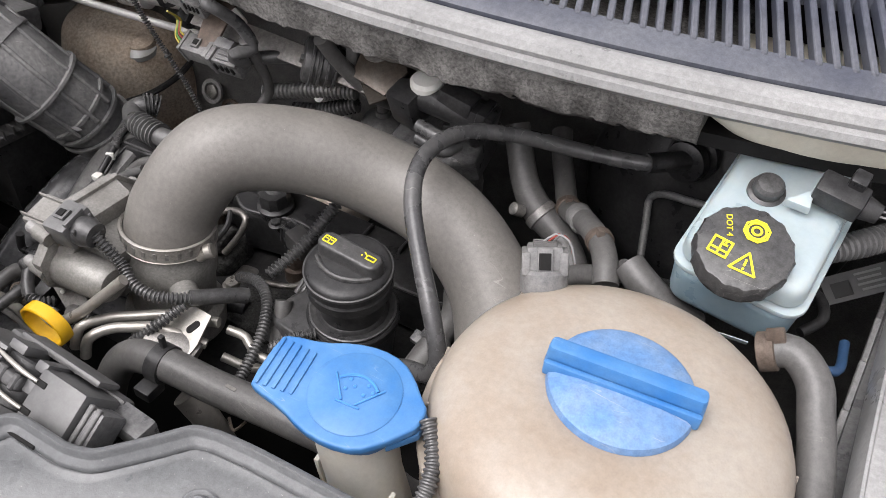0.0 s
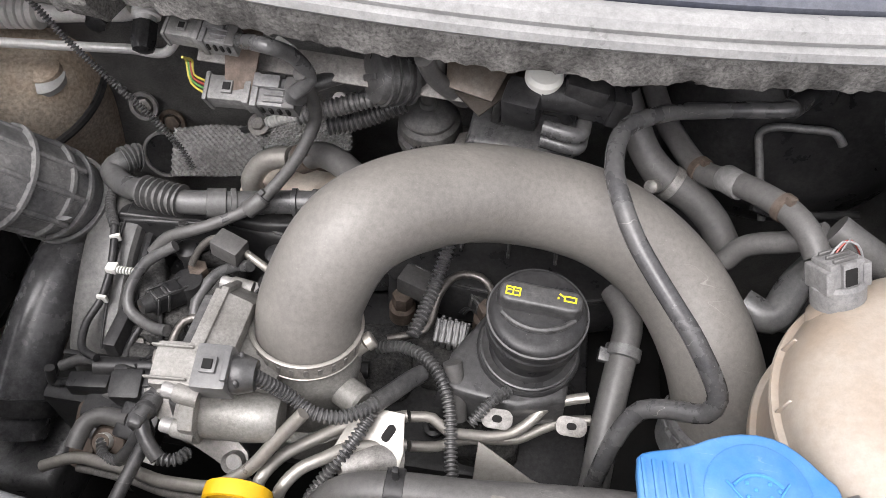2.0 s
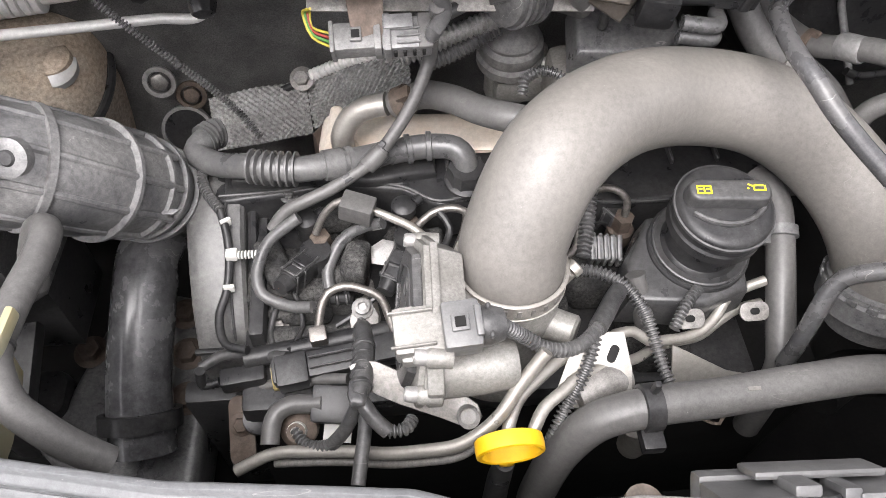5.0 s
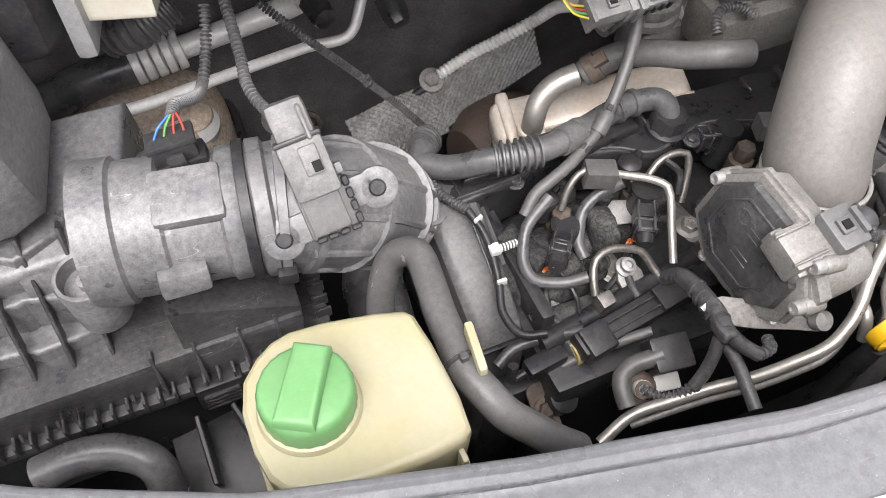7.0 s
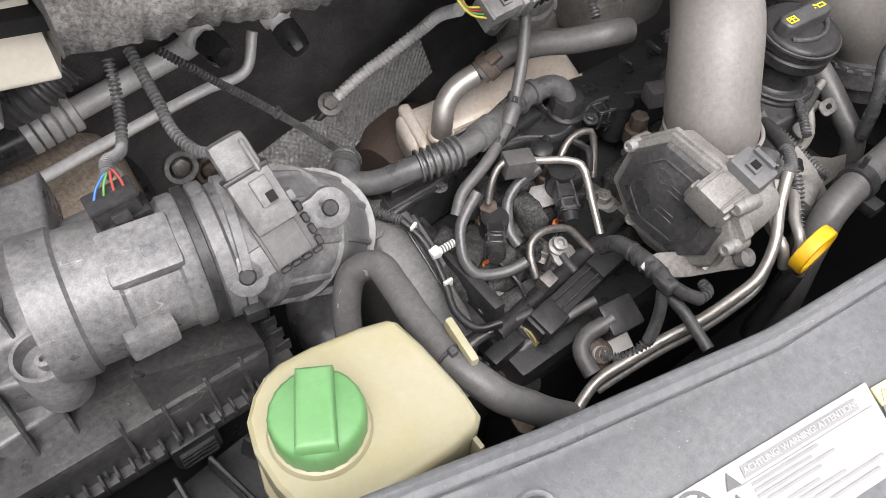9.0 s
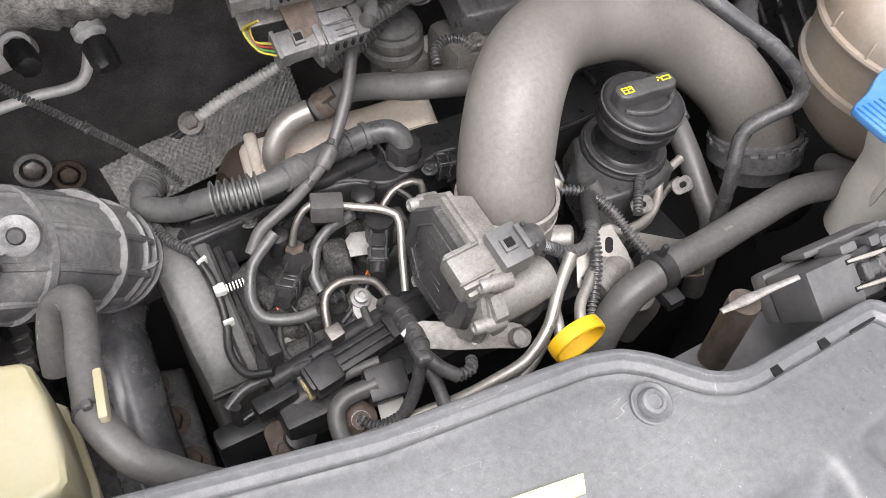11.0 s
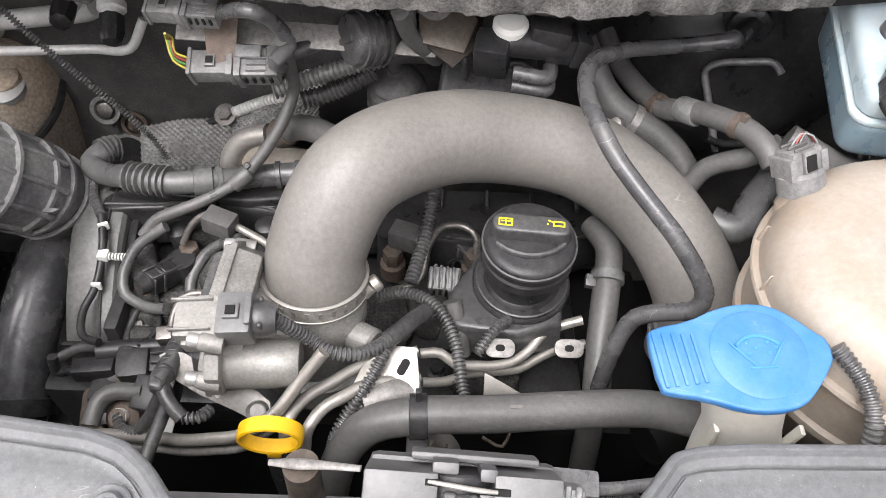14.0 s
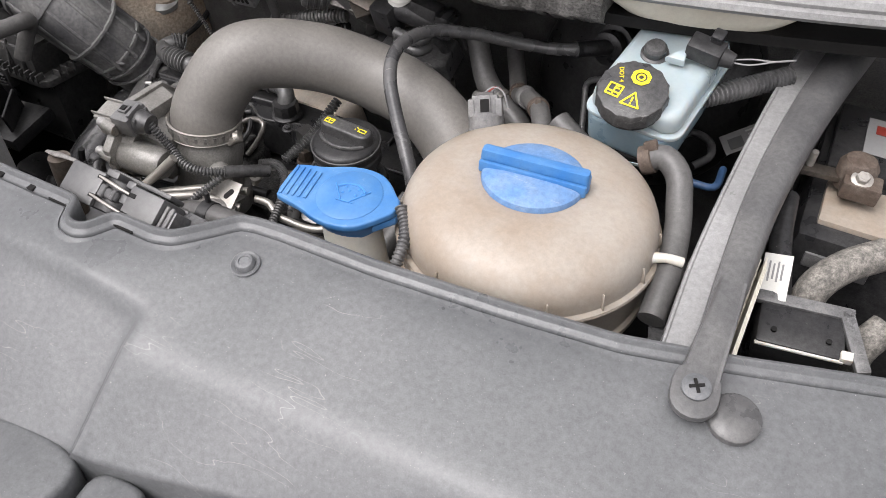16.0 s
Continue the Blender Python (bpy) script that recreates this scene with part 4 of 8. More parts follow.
# return lines
hose("return_hose", [(-0.5302, 0.4033, 0.8837), (-0.5425, 0.3986, 0.8768), (-0.5541, 0.3930, 0.8699), (-0.5614, 0.3832, 0.8614), (-0.5656, 0.3728, 0.8529), (-0.5626, 0.3607, 0.8447), (-0.5499, 0.3531, 0.8426), (-0.5367, 0.3474, 0.8441), (-0.5230, 0.3438, 0.8490)], .0048, RUBBER2, "black rubber fuel return hose looping round an injector", "hose", 12)
hose("return_hose", [(-0.4661, 0.3973, 0.8789), (-0.4774, 0.4007, 0.8719), (-0.4887, 0.4008, 0.8653), (-0.4997, 0.3967, 0.8587), (-0.5067, 0.3881, 0.8517), (-0.5119, 0.3783, 0.8442), (-0.5110, 0.3666, 0.8376)], .0050, RUBBER2, "worn blue-black fuel return hose", "hose", 12)
for p in ((-0.5269, 0.4136, 0.8654), (-0.4491, 0.4142, 0.8742)):
    q = thing("return_union", p, "black plastic fuel return elbow", "pipe union")
    part("stem", lathe([(.008, -.02), (.008, -.004), (.010, -.003), (.010, .004), (.006, .007), (0, .007)], axes(p, (0, 0, 1)), 18), BLACK, q)
    part("elbow", sweep([Vector(p), Vector(p) + Vector((.014, .008, .001))], .0042, 10), BLACK, q)

rail = thing("fuel_rail_cover", (-0.5136, 0.3212, 0.8225), "black plastic cable guide on the fuel rail", "cable guide")
RMx = axes((-0.4950, 0.3070, 0.8320), (0, -.2, 1), (1, .14, 0))
part("tray", box((.120, .020, .018), RMx, .003), BLACK, rail)
part("clip_box", box((.024, .024, .024), RMx @ pose(-.045, -.002, .001), .003), BLACK, rail)
part("lid", box((.046, .020, .006), RMx @ pose(.036, 0, .012), .002), BLACK, rail)
part("rail_tube", sweep([RMx @ Vector((-.08, .018, -.008)), RMx @ Vector((.14, .018, -.008))], .008, 18), BLACK, rail)
for k in (-.022, .08):
    part("rail_union", box((.013, .012, .016), RMx @ pose(k, .020, .006), .002), LINE, rail)
for k in (-.004, .004):
    part("tray_rib", box((.060, .0014, .003), RMx @ pose(-.002, k, .0115), .0005, 1), BELT, rail)
ps = thing("pressure_sensor", (-0.5648, 0.3095, 0.8150), "black plug and brass-collared rail pressure sensor", "sensor")
SMx = axes((-0.5780, 0.3035, 0.8180), (1, .1, 0.03), (0, 0, 1))
part("plug", box((.016, .015, .034), SMx, .003), BLACK, ps)
part("hex_nut", prism([(.0095 * math.cos(radians(60 * i)), .0095 * math.sin(radians(60 * i))) for i in range(6)], .018, SMx @ pose(0, 0, .021), .001), DULLST, ps)
part("wire", sweep([SMx @ Vector((0, 0, -.018)), SMx @ Vector((0, 0, -.03)), (-0.6069, 0.3033, 0.8350)], .004, 10), BLACK, ps)
hose("taped_loom", [(-0.6119, 0.3170, 0.8127), (-0.5953, 0.3234, 0.8182), (-0.5774, 0.3216, 0.8220), (-0.5599, 0.3164, 0.8276), (-0.5433, 0.3095, 0.8352)], .0046, BELT, "black taped loom along the rail cover", "cable loom", 12)
hose("taped_loom", [(-0.5501, 0.3607, 0.8332), (-0.5553, 0.3474, 0.8309), (-0.5577, 0.3338, 0.8277), (-0.5516, 0.3118, 0.8303)], .0029, BELT, "thin taped loom to the injector plug", "cable loom", 10)
hose("taped_loom", [(-0.4708, 0.3613, 0.8396), (-0.4829, 0.3488, 0.8361), (-0.4885, 0.3304, 0.8356), (-0.4884, 0.3194, 0.8338)], .0033, BELT, "thin taped loom to an injector", "cable loom", 10)
hose("taped_loom", [(-0.4850, 0.3050, 0.8800), (-0.4846, 0.2930, 0.8969), (-0.4833, 0.2799, 0.9006), (-0.4840, 0.2669, 0.9034), (-0.4853, 0.2545, 0.9053), (-0.4888, 0.2431, 0.9056)], .0066, BELT, "thick black taped main loom", "cable loom", 14)
hose("taped_loom", [(-0.4886, 0.2433, 0.8968), (-0.4940, 0.2370, 0.8862), (-0.5004, 0.2321, 0.8749), (-0.5086, 0.2288, 0.8639)], .0047, BELT, "black taped loom branch", "cable loom", 12)
hose("taped_loom", [(-0.4888, 0.2431, 0.9056), (-0.4850, 0.2401, 0.8926), (-0.4860, 0.2238, 0.8907), (-0.4888, 0.2084, 0.8879), (-0.4913, 0.1935, 0.8844)], .0047, BELT, "black taped loom branch going down", "cable loom", 12)
hose("taped_loom", [(-0.4883, 0.2446, 0.9064), (-0.4842, 0.2363, 0.9031), (-0.4786, 0.2290, 0.8987), (-0.4709, 0.2228, 0.8942)], .0051, BELT, "black taped loom branch", "cable loom", 12)
hose("corrugated_conduit", [(-0.5086, 0.2288, 0.8639), (-0.5188, 0.2311, 0.8556), (-0.5286, 0.2367, 0.8498), (-0.5351, 0.2481, 0.8475)], .0033, RUBBER2, "dark corrugated conduit hooked to a sensor", "conduit", 12, .0018, .0032)
hose("corrugated_conduit", [(-0.4709, 0.2228, 0.8942), (-0.4605, 0.2240, 0.8935), (-0.4545, 0.2330, 0.8890)], .0036, RUBBER2, "dark corrugated conduit hooked under the bracket", "conduit", 12, .0018, .0032)
HUB = (-0.4203, 0.2284, 0.8974)
sbr = thing("support_bracket", HUB, "stamped pale steel support bracket with pressed edge", "bracket")
SBX = axes(Vector(HUB) + Vector((0, .002, -.003)), (-.12, -.50, .85), (1, -.24, .05))
part("arm", prism([(-.0790, .0215), (-.0720, .0258), (-.0616, .0265), (-.0363, .0191), (-.0033, .0121), (.0060, .0075), (.0098, .0), (.0072, -.0062), (.0010, -.0085), (-.0144, -.0045), (-.0435, .0012), (-.0616, .0066), (-.0741, .0135)], .0028, SBX, .0008, 2), DULLST, sbr)
part("rivet", lathe([(.0022, 0), (.0022, .0008), (0, .001)], SBX @ pose(-.030, .004, .0028), 12), WHITE, sbr)
part("hub", lathe([(.007, 0), (.007, .008), (.005, .004), (0, .004)], axes((-0.4203, 0.2284, 0.8974), (0, -.6, .8)), 18), PIPEAL, thing("bracket_bolt", (-0.4203, 0.2284, 0.8974), "grey flanged bolt on the steel bracket", "bolt"))
hose("coolant_stub_hose", [(-0.5517, 0.2379, 0.8482), (-0.5506, 0.2483, 0.8517), (-0.5468, 0.2574, 0.8549), (-0.5365, 0.2616, 0.8577), (-0.5251, 0.2605, 0.8595), (-0.5139, 0.2591, 0.8623)], .0066, RUBBER, "bent grey rubber fuel hose with faint lettering", "hose", 14)
hose("leak_line", [(-0.5735, 0.2824, 0.8000), (-0.5717, 0.2954, 0.8084), (-0.5571, 0.2977, 0.8150), (-0.5420, 0.2956, 0.8210), (-0.5273, 0.2931, 0.8277), (-0.5128, 0.2902, 0.8339), (-0.4982, 0.2868, 0.8390)], .0043, RUBBER, "grey plastic line bent over the front of the head", "line", 12)
pb = thing("pipe_mount", (-0.5790, 0.2820, 0.7700), "rusty pipe mount with rubber bush", "bracket")
part("plate", prism(round_rect(.020, .055, .008), .004, axes((-0.5847, 0.2790, 0.7760), (0, -.5, .85)), .001), RUST, pb)
part("bush", lathe([(.012, -.008), (.012, .008), (.008, .009), (0, .009)], axes((-0.5713, 0.2824, 0.7870), (.2, -.3, .9)), 20), BLACK, pb)
part("bolt", bolt_mesh((-0.5847, 0.2810, 0.7830), (0, -.5, .85), .006, .006), RUST, pb)
sn = thing("temperature_sensor", (-0.5330, 0.2497, 0.8422), "rusty sensor tip with white collar", "sensor")
part("boss", lathe([(.013, -.006), (.013, .003), (.009, .006), (.0065, .006), (.0065, .012), (0, .012)], axes((-0.5330, 0.2509, 0.8391), (-.1, -.5, .8)), 20), RUST, sn)
part("collar", lathe([(.0068, .006), (.0068, .011), (.004, .012), (0, .012)], axes((-0.5330, 0.2509, 0.8391), (-.1, -.5, .8)), 16), WHITE, sn)
solo("small_plug", box((.030, .026, .022), pose(*(-0.5070, 0.2600, 0.8560), 20, 0, -8), .003), BLACK, "black square connector under the bracket", "connector")
solo("paper_tag", box((.02, .014, .001), pose(*(-0.5069, 0.2496, 0.8320), 25, 0, -10), .0002, 1), WHITE, "small torn white tag", "tag")

# foam pads packed round the injectors, clamp and small fittings
for p, sz, tw in (((-0.4894, 0.3809, 0.8476), (.0105, .020, .014), -12), ((-0.5556, 0.3932, 0.8392), (.012, .022, .010), 20), ((-0.5522, 0.3557, 0.8216), (.016, .008, .010), 0), ((-0.5076, 0.4259, 0.8494), (.017, .010, .010), 10), ((-0.5319, 0.3535, 0.8217), (.022, .008, .010), 0), ((-0.5041, 0.3613, 0.8232), (.012, .008, .010), 0), ((-0.4299, 0.3945, 0.8469), (.012, .014, .012), 0)):
    part("damping_foam", lump(p, sz, pose(0, 0, 0, 0, 0, tw), p[0] * 40), PAD, hd)
ic = thing("injector_bridge", (-0.4868, 0.3406, 0.8302), "pale steel injector clamp with domed bolt", "clamp")
part("plate", prism([(-.009, -.016), (.010, -.016), (.012, .004), (.007, .014), (-.007, .014), (-.011, .002)], .005, axes((-0.4852, 0.3377, 0.8305), (0, -.35, 1)), .0015), DULLST, ic)
part("bolt", cat(lathe([(.0085, 0), (.0085, .003), (.006, .0045), (.006, .009), (.0035, .010), (.003, .007), (0, .007)], axes((-0.4857, 0.3457, 0.8376), (0, -.3, 1)), 20)), PIPEAL, ic)
solo("bright_gasket", prism([(-.012, -.008), (.006, -.012), (.016, -.004), (.012, .008), (-.002, .012), (-.012, .006)], .002, axes((-0.4649, 0.3915, 0.8449), (0, -.3, 1)), .0006), PIPEAL, "torn pale metal gasket edge by the injector", "gasket")
for a, b, c, r in (((-0.5639, 0.3484, 0.8228), (-0.5678, 0.3320, 0.8253), (-0.5598, 0.3107, 0.8280), .0022), ((-0.4733, 0.3544, 0.8415), (-0.4976, 0.3415, 0.8314), (-0.5071, 0.3368, 0.8293), .0026), ((-0.4216, 0.4045, 0.8786), (-0.4145, 0.3921, 0.8745), (-0.4205, 0.3795, 0.8614), .0030), ((-0.5388, 0.3655, 0.8434), (-0.5325, 0.3396, 0.8303), (-0.5429, 0.3163, 0.8328), .0020)):
    hose("thin_wire", [a, b, c], r, BLACK, "thin black taped wire over the cylinder head", "wire", 8)
lc = thing("line_clip", (-0.5095, 0.3564, 0.8389), "black plastic coupling on the return hose", "coupling")
part("body", sweep([(-0.5139, 0.3564, 0.8405), (-0.4961, 0.3577, 0.8380)], .0055, 14), BLACK, lc)
for k in (0, 1, 2):
    part("rib", band_mesh(Vector((-0.5127, 0.3561, 0.8403)).lerp(Vector((-0.4983, 0.3575, 0.8383)), k / 2), (1, .15, 0), .0056, .0025, .0012, 16), BELT, lc)
sc = thing("sensor_collar", (-0.5575, 0.3003, 0.8206), "brass-ringed steel sensor collar", "sensor")
part("brass_ring", lathe([(.0105, 0), (.0105, .005), (.008, .006)], axes((-0.5560, 0.3020, 0.8180), (1, .1, .03)), 22), GOLD, sc)

# tape wraps on the main loom, and the clip at its fork
FK = Vector((-0.4886, 0.2435, 0.9058))
lf = thing("loom_fork", FK, "black cloth tape wrapped round the fork of the main loom", "tape")
part("wrap", lump(FK, (.0062, .0085, .0055), seed=3.0), BELT, lf)
for k in range(5):
    c = Vector((-0.4838, 0.2800, 0.9005)).lerp(Vector((-0.4868, 0.2500, 0.9055)), k / 4)
    part("tape_turn", band_mesh(c, (0, -.9, .35), .0068, .004, .0008, 18), BELT, lf)
gp2 = thing("sensor_plug", (-0.2453, 0.3188, 0.8761), "small black sensor plug with conduit by the oil filler", "connector")
part("body", lathe([(.008, -.018), (.008, .0), (.0065, .003), (.0065, .008), (0, .008)], axes((-0.2446, 0.3107, 0.8726), (0, -.2, 1)), 20), BLACK, gp2)
part("head", box((.016, .010, .010), axes((-0.2473, 0.3153, 0.8832), (0, -.3, 1), (1, .5, 0)), .002), BELT, gp2)


# ---- coolant expansion tank ----
TX, TY, TZ = -0.017, 0.2545, 1.0230
et = thing("expansion_tank", (TX, TY, TZ - 0.09), "aged cream plastic ball-shaped coolant expansion tank", "coolant tank")
part("upper_shell", lathe([(.0935, -.050), (.0940, -.040), (.0955, -.026), (.0962, -.012), (.0958, .0), (.0940, .008), (.0905, .0155), (.0850, .0215), (.0765, .0265), (.0650, .0300), (.050, .0325), (.040, .0335), (.038, .033)], pose(TX, TY, TZ), 72), TANK, et)
part("lower_shell", lathe([(.030, -.125), (.058, -.118), (.078, -.098), (.0895, -.070), (.0925, -.056), (.0970, -.0545), (.0970, -.0495), (.0935, -.048)], pose(TX, TY, TZ), 72), TANK, et)
for a in (-60, -110, -150, 20):
    part("web", box((.004, .012, .035), pose(TX, TY, TZ, 0, 0, a) @ pose(.0925, 0, -.062), .001), TANK, et)
part("seam_flange", lathe([(.0950, -.0130), (.0998, -.0125), (.1005, -.0105), (.0998, -.0085), (.0950, -.0075)], pose(TX, TY, TZ), 72), TANK, et)
for a in range(12, 372, 24):
    part("seam_rib", box((.0045, .0013, .014), pose(TX, TY, TZ, 0, 0, a) @ pose(.0955, 0, -.0020, 0, -10, 0), .0005, 1), TANK, et)
part("mount_foot", box((.05, .03, .06), pose(TX + .02, TY - .078, TZ - .040), .006), TANK, et)
bc_ = part("cap", lathe([(.0375, -.004), (.0378, .001), (.0368, .0040), (.034, .0058), (.022, .0075), (0, .0080)], pose(TX, TY, TZ + .033), 60), BLUED, et, "faded blue screw cap")
part("grip_bar", prism(round_rect(.081, .0095, .003, 4), .0165, pose(TX, TY, TZ + .034, 0, 0, 5.5), .002, 2, top=.97), BLUE, bc_)
for k in (-.0068, .0068):
    part("grip_ledge", prism(round_rect(.079, .0035, .0015, 3), .0090, pose(TX, TY, TZ + .034, 0, 0, 5.5) @ pose(0, k, 0), .0012, 2), BLUE, bc_)
# level sensor on the shoulder
sp = Vector((-.084, .318, 1.043))
SM = axes(sp, (-.30, .42, .85), (1, .45, .15))
part("sensor_neck", lathe([(.017, -.040), (.0165, -.012), (.0135, -.008), (.0135, .0)], SM, 24), TANK, et)
lsn = part("level_sensor", cat(lathe([(.0142, -.006), (.0142, .006), (.012, .008)], SM, 22), box((.021, .017, .018), SM @ pose(0, 0, .013), .002), box((.009, .004, .016), SM @ pose(0, -.009, .014), .001), box((.005, .019, .014), SM @ pose(.011, 0, .012), .001), box((.005, .019, .014), SM @ pose(-.011, 0, .012), .001)), GREYL, et, "dusty grey level sensor plug")
for k in (-.006, .0, .006):
    part("plug_bar", box((.014, .0022, .003), SM @ pose(0, k, .0225), .0005, 1), RUBBER, lsn)
# plate in near-black paints the shade of the plug's opening
part("plug_window", box((.007, .001, .010), SM @ pose(0, -.0112, .014), .0003, 1), DARK, lsn)
for k, mm in enumerate((PRINTG, RED, RUBBER2)):
    part("wire", sweep([SM @ Vector((.003 * k - .003, .003, .021)), SM @ Vector((.006 + .002 * k, .004, .0275)), SM @ Vector((.014, .003 + .002 * k, .024)), SM @ Vector((.018, .002, .010))], .0007, 6), mm, lsn)
part("pipe_clip", cat(sweep([(.0740, .2530, 1.0210), (.0859, .2555, 1.0245), (.0980, .2590, 1.0225)], [.0045, .0034, .0038], 10)), NECK, et)
hose("corrugated_conduit", [(-0.0963, 0.2012, 1.0362), (-0.0894, 0.1940, 1.0318), (-0.0837, 0.1852, 1.0281), (-0.0810, 0.1756, 1.0237), (-0.0804, 0.1667, 1.0181), (-0.0810, 0.1580, 1.0050)], .0042, RUBBER2, "dark corrugated conduit beside the coolant tank", "conduit", 12, .0011, .0030)
ov = [(0.0419, 0.3386, 1.0378), (0.0570, 0.3394, 1.0453), (0.0714, 0.3292, 1.0404), (0.0786, 0.3137, 1.0306), (0.0845, 0.2958, 1.0229), (0.0883, 0.2761, 1.0167), (0.0913, 0.2562, 1.0114), (0.0917, 0.2372, 1.0051), (0.0921, 0.2189, 0.9989)]
oh = thing("overflow_hose", ov[3], "grey rubber coolant hose with gold lettering beside the tank", "hose")
part("hose_body", sweep(ov, .0098, 20), RUBBER, oh)
c, d = near(ov, .03)
part("spring_clip", cat(band_mesh(c, d, .0102, .010, .0012, 20), box((.008, .006, .010), axes(c + Vector((0, 0, .013)), d), .001)), RUST, oh, "rusty spring hose clip")
for k in range(5):
    c, d = near(ov, .52 + .018 * k)
    part("print_mark", box((.0008, .0045, .0028), axes(c + Vector((-.0035, -.0080, .0048)), d, (0, -1, .3)), .0002, 1), GOLD, oh)

# ---- washer filler ----
wf = thing("washer_filler", (-.135, .200, .93), "milky washer filler neck with blue flip cap", "washer filler")
WM = pose(-.1425, .197, 1.0295, 6, -2, 4) @ Matrix.Scale(.88, 4)
part("neck", sweep([(-.118, .185, .90), (-.122, .188, .94), (-.128, .191, .975), (-.135, .194, 1.002), (-.138, .196, 1.022)], [.028, .026, .0215, .0225, .0225], 32), NECK, wf)
for k in (-1, 1):
    part("neck_rib", box((.003, .006, .05), pose(-.126 + .021 * k, .180, .965, 4, 6 * k, 0), .001), NECK, wf)
wc = part("cap", cat(lathe([(.029, -.014), (.030, -.006), (.0315, -.004), (.0315, .001)], WM @ pose(.006, 0, -.004), 44)), BLUE, wf, "bright blue washer cap with grip tab")
LID = [(-.056, -.019), (-.050, -.022), (-.030, -.026), (-.012, -.0335), (.006, -.036), (.024, -.033), (.036, -.022), (.046, -.010), (.050, -.004), (.050, .008), (.044, .013), (.034, .024), (.022, .0325), (.006, .035), (-.012, .032), (-.030, .024), (-.052, .0205), (-.057, .016)]
part("lid", prism(soften(LID, 1), .007, WM @ pose(0, 0, -.002), .002, 3), BLUE, wc)
part("lid_disc", lathe([(.0285, 0), (.0285, .0006), (.0275, .0012), (.010, .0020), (0, .0021)], WM @ pose(.006, 0, .0048), 40), BLUE, wc)
for k in range(5):
    part("grip_ridge", box((.0028, .036 - .001 * k, .0026), WM @ pose(-.0525 + .0058 * k, -.001, .0052, 0, 0, 3), .0011, 2), BLUE, wc)
part("lip", prism([(.036, -.020), (.050, -.005), (.050, .008), (.040, .016)], .007, WM @ pose(0, 0, -.010), .0015), BLUE, wc)
SYM = mat("embossed_blue", (0.05, 0.21, 0.53), 0.45, grain=0.05)
part("wiper_symbol", cat(*[sweep([WM @ Vector((.006 + .017 * math.cos(radians(a)), -.006 + .017 * math.sin(radians(a)), .0072)) for a in (40, 65, 90, 115, 140)], .0009, 6)], *[box((.0012, .020, .0012), WM @ pose(.006 + .0105 * s, -.0005, .0072, 0, 0, -38 * s), .0003, 1) for s in (-1, 1)], box((.016, .0012, .0012), WM @ pose(.006, -.0095, .0072), .0003, 1),
     *[box((.0022, .0022, .001), WM @ pose(.006 + .0045 * i + .006 * s, .0065 - .0035 * j, .0072), .0004, 1) for i in (0, 1) for j in range(3) for s in (-1, 1) if (i + j) % 2 == 0]), SYM, wc)

# ---- brake fluid reservoir ----
BT = 21
BO = Vector((.0125, .3885, 1.0565))
BM_ = Matrix.Translation(BO) @ pose(0, 0, 0, BT, 0, 6)
br = thing("brake_reservoir", BM_ @ Vector((0, .03, -.06)), "milky brake fluid reservoir with black screw cap", "brake reservoir")
BB = BM_ @ pose(0, .0, .004, -11, -4, -12)
part("upper_shell", prism([(x + .004, y + .057) for x, y in round_rect(.080, .128, .014)], .020, BB @ pose(0, 0, -.024), .007, 3, top=.95), MILKW, br)
part("rim", prism([(x + .004, y + .057) for x, y in round_rect(.086, .134, .014)], .004, BB @ pose(0, 0, -.027), .0015), MILKW, br)
part("lower_shell", prism([(x + .004, y + .057) for x, y in round_rect(.082, .130, .014)], -.032, BB @ pose(0, -.002, -.026), .006, 3, top=.95), MILKY, br)
cp = part("cap", lathe([(.0285, -.008), (.0285, .004), (.0275, .006), (.0262, .0065), (0, .0068)], BM_ @ pose(0, 0, .006), 72, lobes=(14, .0010)), BELT, br, "black ribbed cap with yellow printing")
part("cap_skirt", lathe([(.0275, -.012), (.0275, -.002)], BM_ @ pose(0, 0, .006), 40), BLACK, cp)
CM = BM_ @ pose(0, 0, .0130, 0, 0, -8)
def ring(cx, cy, r0, r1, m, n=28, h=.0006):
    return lathe([(r0, 0), (r0, h), (r1, h), (r1, 0), (r0, 0)], m @ pose(cx, cy, 0), n)
def strokes(segs, m, w=.0014, h=.0006):
    out = []
    for x0, y0, x1, y1 in segs:
        ln = math.hypot(x1 - x0, y1 - y0)
        out.append(box((ln + w * .6, w, h), m @ pose((x0 + x1) / 2, (y0 + y1) / 2, h / 2, 0, 0, math.degrees(math.atan2(y1 - y0, x1 - x0))), .0001, 1))
    return cat(*out)
part("brake_symbol", cat(ring(.002, .0125, .0048, .0062, CM), ring(.002, .0125, .0020, .0034, CM), strokes([(.002 + .0075 * math.cos(radians(a)), .0125 + .0075 * math.sin(radians(a)), .002 + .0075 * math.cos(radians(a + 45)), .0125 + .0075 * math.sin(radians(a + 45))) for a in range(22, 382, 45)], CM)), PRINTY, cp)
part("warning_triangle", strokes([(-.004, -.017, .011, -.017), (.011, -.017, .0035, -.0035), (.0035, -.0035, -.004, -.017), (.0035, -.0085, .0035, -.0125), (.0035, -.0145, .0035, -.0152)], CM), PRINTY, cp)
